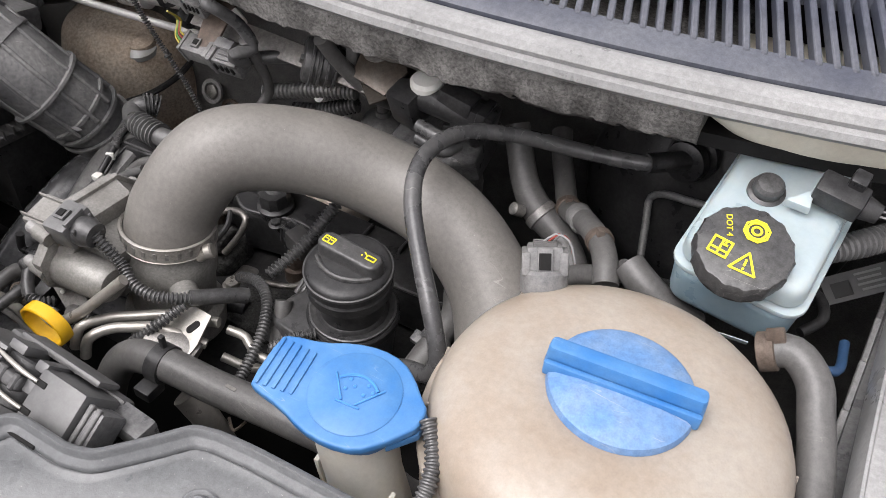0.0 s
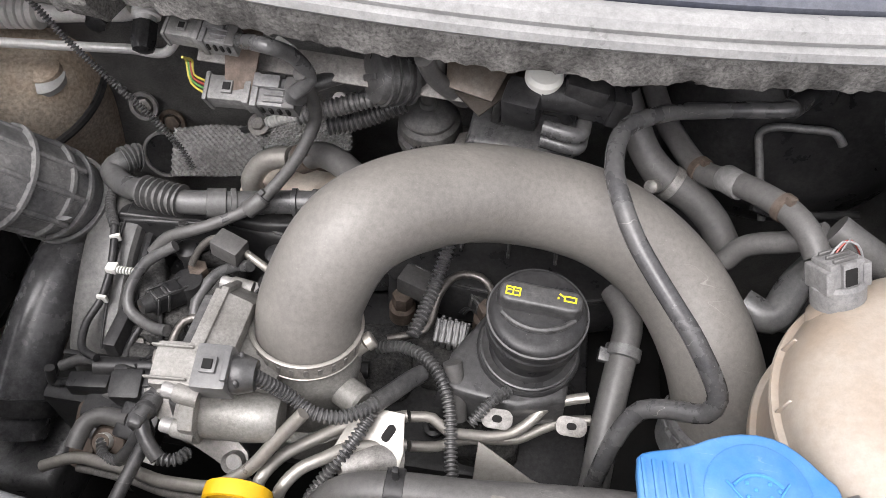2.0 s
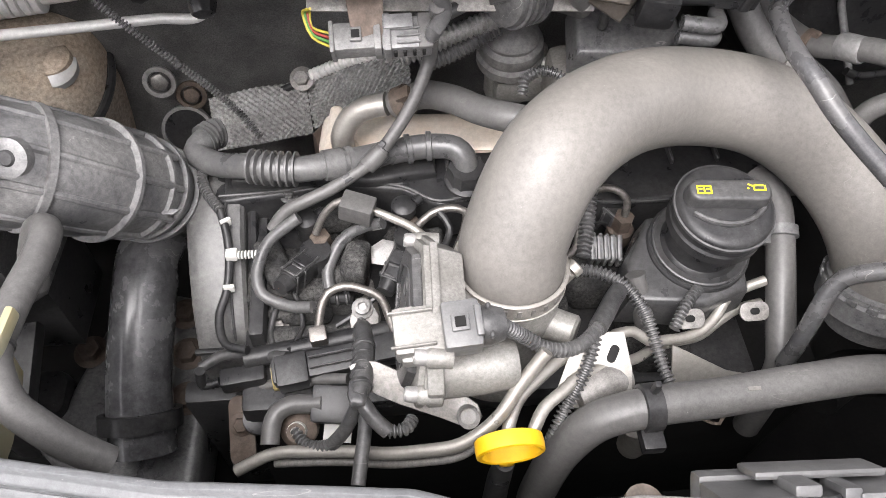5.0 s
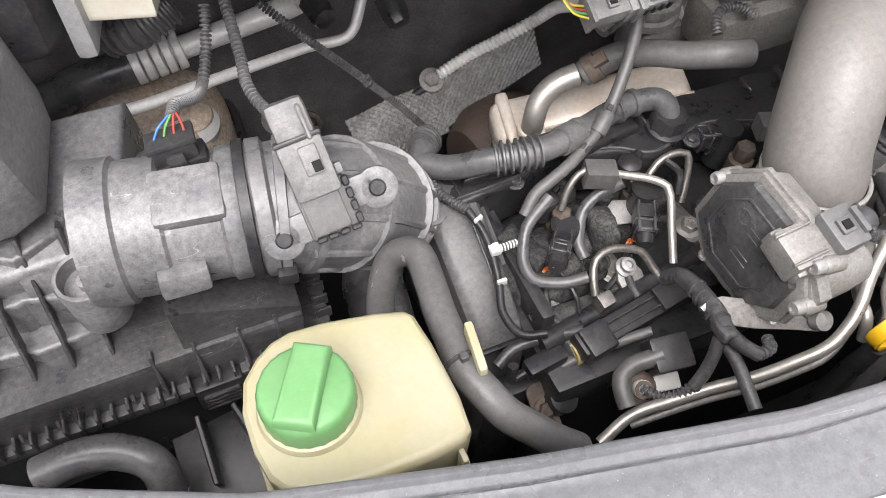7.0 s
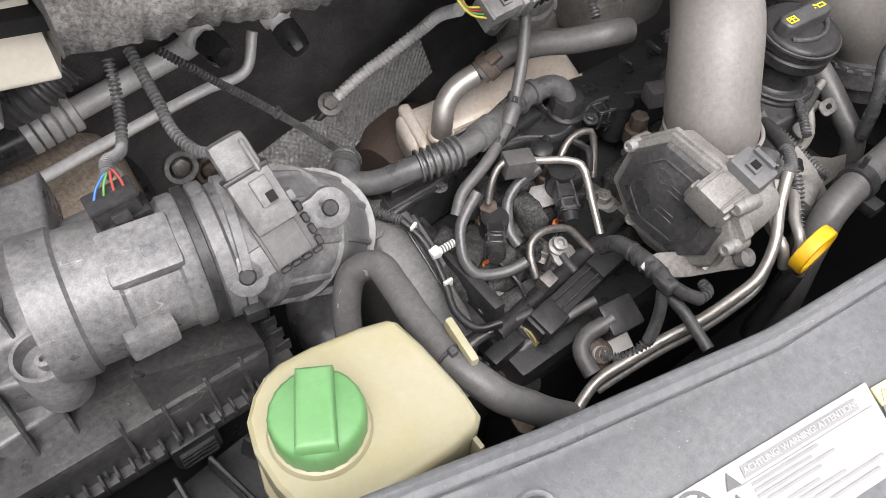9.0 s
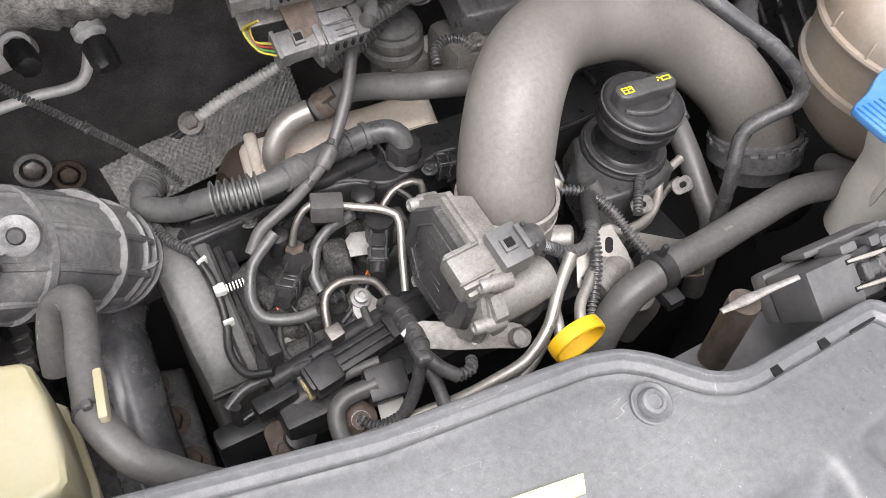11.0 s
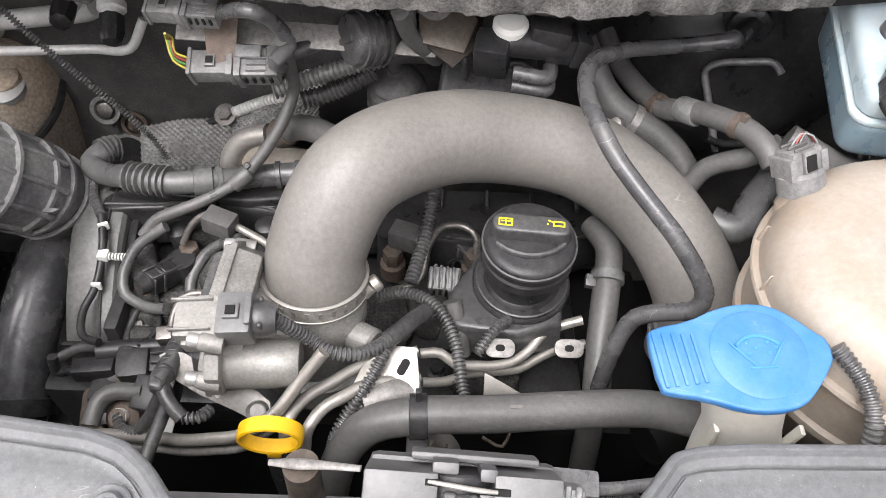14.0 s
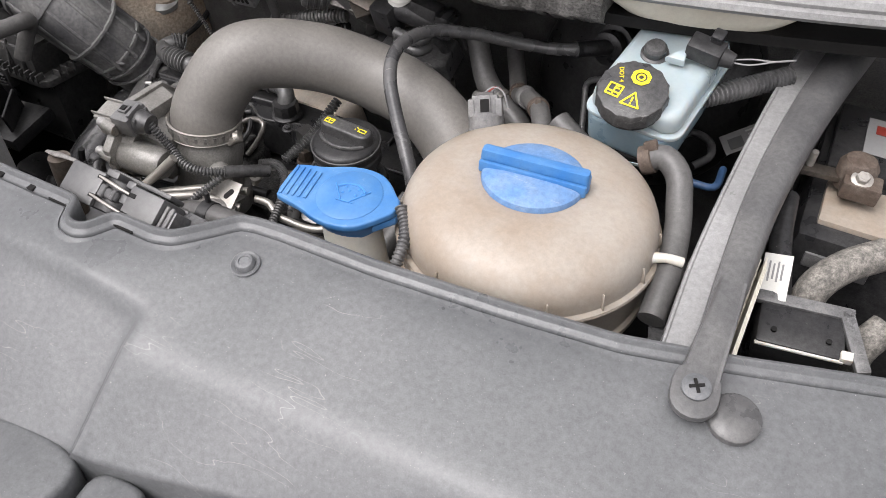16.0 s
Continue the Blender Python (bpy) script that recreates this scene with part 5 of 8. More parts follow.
part("book_symbol", strokes([(-.019, -.012, -.008, -.013), (-.0185, -.0085, -.0075, -.0095), (-.019, -.012, -.018, -.001), (-.008, -.013, -.007, -.002), (-.018, -.001, -.007, -.002), (-.0135, -.0125, -.0125, -.0015), (-.0115, -.005, -.0095, -.005), (-.0110, -.003, -.0105, -.003)], CM), PRINTY, cp)
txt = bpy.data.curves.new("dot4", "FONT")
txt.body, txt.size, txt.extrude, txt.align_x = "DOT 4", .0052, .0002, "CENTER"
tob = new("dot_lettering", txt)
txt.materials.append(PRINTY)
tob.parent = cp
tob.matrix_local = Matrix.Translation(-ORIGIN[br]) @ CM @ pose(-.0150, .0085, .0002, 0, 0, -68)
part("bleed_knob", lathe([(.0120, -.008), (.0120, -.001), (.0095, .0), (.0095, .006), (.0075, .0085), (.004, .009), (0, .009)], BM_ @ pose(.006, .058, -.008), 30), BELT, br)
LMx = BM_ @ pose(.046, .060, .004, 0, 0, -14) @ Matrix.Scale(.82, 4)
fl = part("float_plug", cat(box((.036, .022, .020), LMx, .003), box((.012, .014, .012), LMx @ pose(.006, .010, .012), .002), sweep([LMx @ Vector((.018, 0, 0)), LMx @ Vector((.030, 0, 0))], [.008, .006], 12)), BLACK, br)
part("fin", prism([(-.010, -.006), (.006, -.008), (.006, .008)], .008, BM_ @ pose(.026, .054, -.006), .002), MILKW, br)
part("wire", cat(*[sweep([LMx @ Vector((.028, .002 * k, 0)), LMx @ Vector((.045, .004 * k + .004, .004)), LMx @ Vector((.065, .012, .008)), LMx @ Vector((.08, .03, .0))], .0007, 6) for k in (-1, 1)]), PRINTG, fl)
part("fluid_mark", box((.022, .0008, .004), BM_ @ pose(.012, -.0335, -.042), .0002, 1), MILKW, br)
hose("corrugated_conduit", [(0.0596, 0.4487, 1.0350), (0.0787, 0.4657, 1.0400), (0.0980, 0.4863, 1.0420), (0.1217, 0.5099, 1.0450)], [.0065, .0088, .0088, .0085], RUBBER2, "dark grey corrugated clutch hose from the reservoir", "hose", 14, .0018, .0038)

# ---- brake servo, vacuum hose ----
sv = thing("brake_servo", (-.03, .60, .95), "black round brake servo", "brake servo")
part("drum", lathe([(.02, -.075), (.05, -.075), (.075, -.066), (.105, -.045), (.118, -.03), (.122, -.02), (.122, .04), (0, .04)], axes((-.02, .625, .935), (0.0, 1, -.12)), 56), BLACK, sv)
part("grommet", lathe([(.012, -.010), (.017, -.008), (.018, .0), (.014, .004), (.0215, .006), (.0215, .012), (.016, .014)], axes((-0.0487, 0.5417, 1.0100), (.25, 1, -.1)), 30), BLACK, sv)
VP = [(-0.0492, 0.5355, 1.013), (-0.0742, 0.5038, 1.0189), (-0.1, 0.5059, 1.012), (-0.1313, 0.4976, 1.0133), (-0.1672, 0.474, 1.0248), (-0.1985, 0.4369, 1.0375), (-0.2067, 0.3956, 1.0426), (-0.2015, 0.3665, 1.0406), (-0.1914, 0.3465, 1.0316), (-0.1781, 0.33, 1.0219), (-0.164, 0.3143, 1.0126), (-0.1496, 0.2996, 1.0016), (-0.131, 0.28, 0.976), (-0.1342, 0.2767, 0.963), (-0.1449, 0.2802, 0.9556), (-0.1558, 0.2843, 0.9478), (-0.1667, 0.2864, 0.9385), (-0.1737, 0.2822, 0.9271), (-0.1788, 0.2748, 0.9147), (-0.182, 0.268, 0.893), (-0.183, 0.264, 0.86)]
vt = thing("vacuum_hose", VP[7], "shiny black rubber brake vacuum hose lying over the intake hose", "hose")
part("hose_body", sweep(VP, .0062, 22, .005), mat("shiny_hose_rubber", (0.050, 0.050, 0.052), 0.27, col2=(0.105, 0.103, 0.100), amount=0.6, scale=30, grain=0.2, spots=0.4, bump=0.1, scratch=0.4), vt)
part("end_sleeve", sweep(VP[:2], .0080, 20), BLACK, vt)

# ---- coolant hoses ----
ch = [(-.372, .195, .80), (-.372, .196, .84), (-0.3603, 0.2054, 0.8900), (-0.3428, 0.2112, 0.9150), (-0.3134, 0.2136, 0.9250), (-0.2673, 0.2164, 0.9250), (-0.2081, 0.2219, 0.9250), (-0.1628, 0.2239, 0.9250), (-0.1091, 0.2168, 0.9200), (-.09, .245, .90)]
cht = thing("coolant_hose", ch[4], "thick matt grey coolant hose across the front of the engine", "hose")
part("hose_body", sweep(ch, .0122, 28), RUBBER, cht)
c, d = near(ch, .42)
cl = Vector((-0.3125, 0.2140, 0.9310))
part("cable_clip", cat(band_mesh(cl - Vector((0, 0, .007)), (1, .04, 0), .0126, .012, .002, 26), box((.014, .016, .010), pose(cl.x, cl.y - .016, cl.z - .018), .002), box((.004, .004, .024), pose(cl.x, cl.y + .004, cl.z + .006), .001)), BLACK, cht)
part("print_mark", box((.008, .0025, .0006), pose(*(-0.2509, 0.2155, 0.9372)), .0001, 1), HOSE, cht)
vh = [(-0.1772, 0.4036, 0.9068), (-0.1668, 0.3789, 0.9052), (-0.1691, 0.3541, 0.8973), (-0.1727, 0.3312, 0.8880), (-0.1757, 0.3097, 0.8770), (-0.1778, 0.2894, 0.8644), (-0.1795, 0.2697, 0.8511), (-0.1797, 0.2610, 0.8200), (-0.1760, 0.2565, 0.7600)]
vht = thing("coolant_hose", vh[2], "grey coolant hose dropping beside the oil filler", "hose")
part("hose_body", sweep(vh, .0108, 26), RUBBER, vht)
c, d = near(vh, .22)
part("ear_clamp", cat(band_mesh(c, d, .0114, .009, .0020, 26), box((.008, .008, .010), axes(c + Vector((-.014, -.004, 0)), d), .001)), GREYBLK, vht)
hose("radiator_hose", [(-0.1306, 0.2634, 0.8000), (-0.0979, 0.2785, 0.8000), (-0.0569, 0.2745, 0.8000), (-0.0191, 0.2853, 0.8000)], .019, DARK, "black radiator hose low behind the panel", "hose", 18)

# heater hoses at the back
h1 = [(-0.1904, 0.5204, 1.0023), (-0.1786, 0.5094, 0.9828), (-0.1655, 0.4967, 0.9649), (-0.1477, 0.4859, 0.9514), (-0.1251, 0.4783, 0.9422), (-0.1056, 0.4673, 0.9303), (-0.0917, 0.4521, 0.9152)]
a1 = thing("heater_hose", h1[2], "grey heater hose with worm clamp behind the intake hose", "hose")
part("hose_body", sweep(h1, [.0115, .0115, .0120, .0135, .0130, .0125, .0125], 24), RUBBER, a1)
c, d = near(h1, .55)
part("worm_clamp", cat(band_mesh(c, d, .0136, .008, .0012, 26), lathe([(.0055, 0), (.0055, .010), (.004, .011), (0, .011)], axes(c + Vector((-.014, -.012, .006)), (-.5, -.6, .5)), 12)), DULLST, a1)
h2 = [(-0.1625, 0.5652, 0.9805), (-0.1521, 0.5455, 0.9684), (-0.1394, 0.5239, 0.9603), (-0.1215, 0.4880, 0.9620), (-0.1050, 0.4655, 0.9760), (-0.0970, 0.4530, 0.9840), (-0.0760, 0.4240, 0.9940), (-0.0660, 0.4050, 0.9940), (-0.0600, 0.3920, 0.9880)]
a2 = thing("heater_hose", h2[3], "thin grey heater hose with rusty clips and plastic joiner", "hose")
part("hose_body", sweep(h2, .0092, 22), RUBBER, a2)
jm = (-0.1050, 0.4655, 0.9760)
part("joiner", lathe([(.0098, -.010), (.0106, -.008), (.0106, .008), (.0098, .010)], axes(jm, (.46, -.80, .36)), 26), GREYL, a2, "grey plastic joiner")
for f_, mm in ((.42, RUST), (.80, RUST)):
    c, d = near(h2, f_)
    part("spring_clip", cat(band_mesh(c, d, .0095, .007, .0010, 22), box((.005, .006, .006), axes(c + Vector((0, -.004, .0105)), d), .001)), mm, a2, "rusty spring clip")
hose("tank_vent_hose", [(-0.1021, 0.4224, 0.9358), (-0.0942, 0.4252, 0.9502), (-0.0835, 0.4225, 0.9611), (-0.0720, 0.4174, 0.9706), (-0.0616, 0.4136, 0.9811), (-0.0522, 0.4107, 0.9924)], .0080, RUBBER, "short grey hose to the coolant tank sensor", "hose", 18)
hose("tank_feed_hose", [(-0.0513, 0.4080, 1.0000), (-0.0365, 0.4005, 0.9950), (-0.0150, 0.3966, 0.9850), (0.0043, 0.4011, 0.9750)], .0115, RUBBER, "grey hose running behind the coolant tank", "hose", 18)
hose("lower_hose", [(-0.0904, 0.3895, 0.9300), (-0.0716, 0.3805, 0.9300), (-0.0544, 0.4046, 0.9400), (-0.0376, 0.4229, 0.9500)], .012, RUBBER2, "black hose dipping behind the coolant tank", "hose", 16)
hose("brake_pipe", [(-.0520, .5050, .9000), (-.0557, .5129, .9110), (-.0640, .5350, .9380), (-.0686, .5486, .9574), (-.0600, .5470, .9660), (-.0400, .5430, .9710), (-.0174, .5362, .9758), (-.0100, .5310, .9690)], .0034, GREYBLK, "thin black brake pipe bent in a square", "brake pipe", 10)
hose("brake_pipe", [(-0.0678, 0.4999, 0.9200), (-0.0539, 0.4988, 0.9150), (0.0255, 0.5156, 0.9100)], .0035, BLACK, "thin black brake pipe running to the reservoir", "brake pipe", 10)
hose("brake_pipe", [(0.0448, 0.4316, 0.9900), (0.0581, 0.4736, 0.9850), (0.0753, 0.4680, 0.9850), (0.0815, 0.4546, 0.9800), (0.0702, 0.4367, 0.9750)], .0038, BLACK, "thin black brake pipe loop by the reservoir", "brake pipe", 10)
hose("blue_pipe", [(0.0747, 0.4004, 0.9850), (0.0947, 0.4028, 0.9850), (0.0966, 0.4322, 0.9850)], .0034, mat("dull_blue_pipe", (0.02, 0.05, 0.11), 0.5, grain=0.2), "short dull blue hydraulic pipe", "brake pipe", 10)

# ---- power steering reservoir ----
pr = thing("steering_reservoir", (-.74, .245, .92), "yellowed cream power steering reservoir with green cap", "fluid reservoir")
PT = [(-.690, .214), (-.6925, .278), (-.700, .287), (-.752, .297), (-.772, .292), (-.790, .272), (-.790, .230), (-.778, .212), (-.752, .206), (-.700, .206)]
part("tank", prism([(x + .74, y - .247) for x, y in soften(PT, 1)], -.052, pose(-.74, .247, 1.005), .006, 3, top=.97), YCREAM, pr)
part("flange", prism([((x + .74) * 1.04, (y - .247) * 1.05) for x, y in soften(PT, 1)], -.006, pose(-.74, .247, .955), .002), YCREAM, pr)
part("lower_tank", prism([(x + .74, y - .247) for x, y in soften(PT, 1)], -.05, pose(-.74, .247, .95), .004, 2, top=.9), YCREAM, pr)
part("filler_collar", lathe([(.0265, -.05), (.0265, -.004), (.0240, .002), (.022, .003)], pose(-.759, .252, 1.006), 56), YCREAM, pr)
for x in (-.700, -.742, -.772):
    part("rib", box((.003, .007, .040), pose(x, .2045, .976), .001), YCREAM, pr)
gcap = part("cap", lathe([(.0222, -.002), (.0226, .002), (.0226, .013), (.0216, .0165), (.0197, .018), (0, .0186)], pose(-.759, .252, 1.008), 64, lobes=(24, .0004)), GREEN, pr, "green screw cap")
part("grip_bar", prism([(-.0098, -.0216), (.0098, -.0216), (.0092, .0202), (-.0092, .0202)], .0085, pose(-.759, .252, 1.0245, 0, 0, -30), .003, 3, top=.93), GREEN, gcap)
ph = [(-0.6972, 0.3317, 0.9185), (-0.6917, 0.3412, 0.9392), (-0.6817, 0.3466, 0.9600), (-0.6704, 0.3369, 0.9713), (-0.6712, 0.3139, 0.9733), (-0.6745, 0.2920, 0.9760), (-0.6764, 0.2712, 0.9789), (-0.6775, 0.2519, 0.9809), (-0.6727, 0.2357, 0.9797), (-0.6662, 0.2230, 0.9736), (-0.6549, 0.2145, 0.9635), (-0.6421, 0.2080, 0.9489), (-0.6268, 0.2034, 0.9317)]
pst = thing("steering_hose", ph[4], "grey rubber steering hose looping over the reservoir", "hose")
part("hose_body", sweep(ph, .0092, 22), RUBBER, pst)
for f_ in (.12, .17, .22, .27):
    c, d = near(ph, f_)
    part("print_mark", box((.0006, .004, .0035), axes(c + Vector((-.0088, -.002, .001)), d, (1, 0, 0)), .0002, 1), PRINTG, pst)
solo("yellow_tab", box((.005, .030, .010), pose(*(-0.6700, 0.2555, 0.9900), 0, 0, -8), .002), YCREAM, "pale yellow plastic tab beside the hose", "tab")

# ---- air filter box ----
ab = thing("air_filter_box", (-.88, .44, .86), "dusty black ribbed plastic air filter box", "air filter box")
part("lower_tray", prism([(-1.04, .378), (-.728, .378), (-.724, .450), (-.800, .530), (-1.04, .54)], .10, pose(0, 0, .748), .008, 2), BLACK, ab)
# flange, lid base, teeth and ribs take a darker tone than the crown
part("flange", prism([(-1.04, .362), (-.732, .362), (-.722, .370), (-.714, .455), (-.800, .540), (-1.04, .55)], .010, pose(0, 0, .848), .002), BELT, ab)
part("lid_base", prism([(-1.04, .370), (-.744, .370), (-.738, .445), (-.810, .525), (-1.04, .54)], .040, pose(0, 0, .856), .004, 2, top=.995), BELT, ab)
part("lid_shoulder", prism([(-.10, -.016), (.010, -.016), (.040, .0), (.064, .09), (-.10, .09)], .06, pose(-.868, .448, .905, 14, 0, 0), .007, 3, top=.97), BOXPL, ab)
part("lid_crown", prism([(-.16, -.016), (-.016, -.016), (.004, -.006), (.020, .055), (.018, .075), (-.16, .085)], .085, pose(-.868, .447, .980, 15, 0, 0), .009, 3, top=.95), BOXPL, ab)
CR = pose(-.868, .447, .980, 15, 0, 0)
for k in range(5):
    part("crown_ridge", box((.132, .0095, .0045), CR @ pose(-.074, .002 + .017 * k, .0845), .0014, 2), BOXPL, ab)
TE = ((.968, [(-0.9278, 0.4316, 0.9650), (-0.9075, 0.4343, 0.9650), (-0.8915, 0.4237, 0.9650), (-0.8621, 0.4366, 0.9650), (-0.8426, 0.4874, 0.9650)]),
      (.938, [(-0.9581, 0.4174, 0.9350), (-0.9265, 0.4142, 0.9350), (-0.9225, 0.4177, 0.9350), (-0.9022, 0.4150, 0.9350), (-0.8986, 0.4170, 0.9350), (-0.8708, 0.4089, 0.9350), (-0.8445, 0.4383, 0.9350)]),
      (.908, [(-0.9759, 0.4030, 0.9050), (-0.9531, 0.4014, 0.9050), (-0.9491, 0.4051, 0.9050), (-0.9080, 0.4001, 0.9050), (-0.9038, 0.3970, 0.9050), (-0.8625, 0.4007, 0.9050)]))
# terraces: same plastic as the crown, their shade put into a darker colour
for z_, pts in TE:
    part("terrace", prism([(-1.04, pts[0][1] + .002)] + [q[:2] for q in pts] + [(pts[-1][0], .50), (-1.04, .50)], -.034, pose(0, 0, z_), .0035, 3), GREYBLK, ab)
part("scoop", prism([(-.004, -.02), (.076, -.02), (.076, .0), (-.004, .040)], -.03, axes((-.816, .372, .901), (0, -1, 0), (1, 0, 0)), .002), BELT, ab)
for i in range(30):
    x = -1.03 + .0102 * i
    part("flange_tooth", box((.0022, .012, .012), pose(x, .3660, .8610), .0006, 1), BELT, ab)
for i in range(6):
    part("flange_tooth", box((.012, .0022, .012), pose(-.7240 + .0006 * i, .385 + .0115 * i, .8610), .0006, 1), BELT, ab)
for k, x in enumerate((-1.01, -.985, -.962, -.935, -.912, -.888, -.864)):
    part("wall_rib", prism([(.366, .862), (.380, .862), (.442, .972), (.432, .976)], .0026, axes((x, 0, 0), (1, 0, 0), (0, 1, 0)), .0006, 1), BELT, ab)
for x in (-.842, -.815, -.785, -.76):
    part("wall_rib", prism([(.362, .862), (.375, .862), (.378, .900), (.370, .902)], .0026, axes((x, 0, 0), (1, 0, 0), (0, 1, 0)), .0006, 1), BELT, ab)
bs = Vector((-0.8525, 0.3874, 0.9761))
part("boss", lathe([(.0165, -.04), (.0165, .004), (.0155, .006), (.0135, .006), (.0130, -.006), (.0045, -.006), (.0045, .001), (.002, .0015), (.0015, -.002), (0, -.002)], axes(bs, (0, -.15, 1)), 30), BOXPL, ab)
part("clip", cat(box((.034, .014, .028), pose(-.808, .365, .846), .003), *[box((.026, .004, .003), pose(-.808, .357, .836 + .005 * k), .001, 1) for k in range(4)]), BLACK, ab)
part("rear_deck", box((.12, .09, .03), pose(-.835, .462, .938, -8, 0, 0), .006), BOXPL, ab)
for k in range(3):
    part("moulded_lettering", box((.030 - .006 * k, .0018, .0008), pose(-.845, .470 + .007 * k, .9560), .0002, 1), GREYBLK, ab)
gm = thing("tray_bracket", (-.79, .345, .80), "black plastic bracket ribs under the filter box", "bracket")
part("plate", prism([(-.06, -.03), (.05, -.04), (.06, .03), (-.05, .035)], .02, pose(-.80, .335, .785, 10, 0, 10), .004), BLACK, gm)
for k in range(3):
    part("rib", box((.004, .05, .05), pose(-.83 + .03 * k, .335, .81, 15, 0, 15 * k), .001, 1), BLACK, gm)

hose("drain_hose", [(-0.9283, 0.3418, 0.8600), (-0.9011, 0.3409, 0.8650), (-0.8768, 0.3340, 0.8650), (-0.8596, 0.3202, 0.8600), (-0.8569, 0.3059, 0.8400)], .0118, RUBBER2, "dark smooth hose low beside the filter box", "hose", 18)

# mass air flow sensor and boot
mf = thing("air_flow_sensor", (-.80, .43, .97), "dusty grey plastic air flow meter tube with plug", "air flow meter")
AX = Vector((1.0, -.15, -.03)).normalized()
def along(s, o=(-.780, .4045, .9790)):
    return Vector(o) + AX * s
part("tube", lathe([(.044, -.065), (.044, -.045), (.041, -.043), (.041, -.020), (.0385, -.018), (.0385, .012), (.041, .014), (.041, .022), (.0395, .024), (.0395, .030), (.0425, .032), (.0425, .040), (.039, .042), (.039, .05)], axes(along(0), AX), 48), GREYBLK, mf)
part("strap", band_mesh(along(.027), AX, .0400, .007, .003, 44), BLACK, mf)
part("strap_lock", box((.010, .010, .012), axes(along(.036) + Vector((0, -.044, -.012)), AX), .002), BLACK, mf)
part("flat", box((.040, .034, .012), axes(along(-.004) + Vector((0, -.012, .034)), (-.05, -.3, 1), AX), .004), GREYBLK, mf)
part("side_block", box((.028, .016, .020), axes(along(-.020) + Vector((0, -.040, .0)), (0, -1, .2), AX), .003), GREYBLK, mf)
for k in range(3):
    part("moulded_lettering", box((.022 - .004 * (k % 2), .0018, .0008), axes(along(.000) + Vector((0, -.0375 + .0022 * k, -.006 + .007 * k)), (0, -1, .25), AX), .0002, 1), BLACK, mf)
MPp = Vector((-0.7826, 0.4227, 1.0256))
MPm = axes(MPp, (-.1, .15, 1), (1, -.05, 0))
mp = part("plug", cat(box((.032, .020, .020), MPm @ pose(0, 0, -.018), .003), box((.025, .015, .018), MPm @ pose(0, 0, -.004), .003), box((.028, .018, .004), MPm @ pose(0, 0, .004), .0015), box((.010, .004, .016), MPm @ pose(0, -.011, -.008), .001)), BLACK, mf)
for k, mm in enumerate((WBLUE, WGREEN, RED, RED)):
    part("wire", sweep([MPm @ Vector((-.009 + .006 * k, 0, .004)), MPm @ Vector((-.004 + .0045 * k, .003, .010)), MPm @ Vector((.004 + .0015 * k, .008, .013))], .0008, 8), mm, mp)
bt = thing("intake_boot", (-.70, .42, .96), "dusty black ribbed rubber intake boot with moulded bands", "intake boot")
bp_ = [along(.040), (-.724, .3955, .9755), (-.707, .3960, .9665), (-.691, .4030, .9510), (-.677, .4130, .9310), (-.664, .4270, .9070), (-.653, .4430, .8800), (-.648, .4560, .8500)]
part("duct", sweep(bp_, [.0380, .0395, .0410, .0415, .0410, .0400, .0380, .0350], 44, 0.004), BOOTR, bt)
for f_, r_ in ((.05, .0385), (.11, .0388), (.25, .0400), (.52, .0412), (.72, .0400), (.80, .0395), (.88, .0390)):
    c, d = near(bp_, f_)
    part("band", band_mesh(c, d, r_, .0065 if f_ < .4 else .0042, .0042 if f_ < .6 else .0026, 44), BOOTR, bt)
l = spline(bp_, .004)
for a in range(0, 360, 36):
    pts = []
    for i in range(4, len(l) - 2, 4):
        d = (l[i + 1] - l[i - 1]).normalized()
        m = axes(l[i], d, (0, 1, 0))
        pts.append(m @ Vector((.0402 * math.cos(radians(a)), .0402 * math.sin(radians(a)), 0)))
    part("long_rib", sweep(pts[:-2], .0030, 8), BOOTR, bt)
part("tab", prism([(-.014, -.003), (.014, -.002), (.020, .002), (-.018, .004)], .0025, axes((-0.6360, 0.4080, 0.8920), (0, -.3, 1), (1, .1, -.40)), .001), GREYBLK, bt)
# pressure sensor and its plug on the boot
pp = thing("boot_pressure_sensor", (-0.7134, 0.3598, 1.0081), "black plug and grey flat sensor bolted on the intake boot", "sensor")
PM = axes((-0.7130, 0.3623, 1.0051), (-.2, -.62, .75), (.55, -.75, -.45))
PC = Vector((-0.7130, 0.3623, 1.0051))
ya = (Vector((-0.7181, 0.3942, 1.0402)) - PC).normalized()
zz = Vector((-.15, -.66, .74))
zz = (zz - ya * zz.dot(ya)).normalized()
PM = axes(PC, zz, ya.cross(zz))
part("sensor_plate", cat(box((.030, .030, .008), PM @ pose(0, 0, -.002), .002), box((.022, .026, .003), PM @ pose(-.002, 0, .0035), .001)), RUBBER, pp)
for k in range(4):
    part("edge_tooth", box((.004, .006, .004), PM @ pose(.0145, -.011 + .0075 * k, .003), .0008, 1), BLACK, pp)
    part("edge_tooth", box((.006, .003, .004), PM @ pose(-.010 + .007 * k, -.0155, .003), .0008, 1), BLACK, pp)
part("plug", cat(box((.026, .034, .022), PM @ pose(-.001, .026, .002), .003), box((.022, .024, .020), PM @ pose(-.001, .052, .002), .004), box((.010, .016, .004), PM @ pose(.002, .030, .014), .001), box((.004, .006, .010), PM @ pose(.014, .020, .004), .001), box((.003, .020, .006), PM @ pose(.006, .050, .0115), .001, 1)), COVERG, pp)
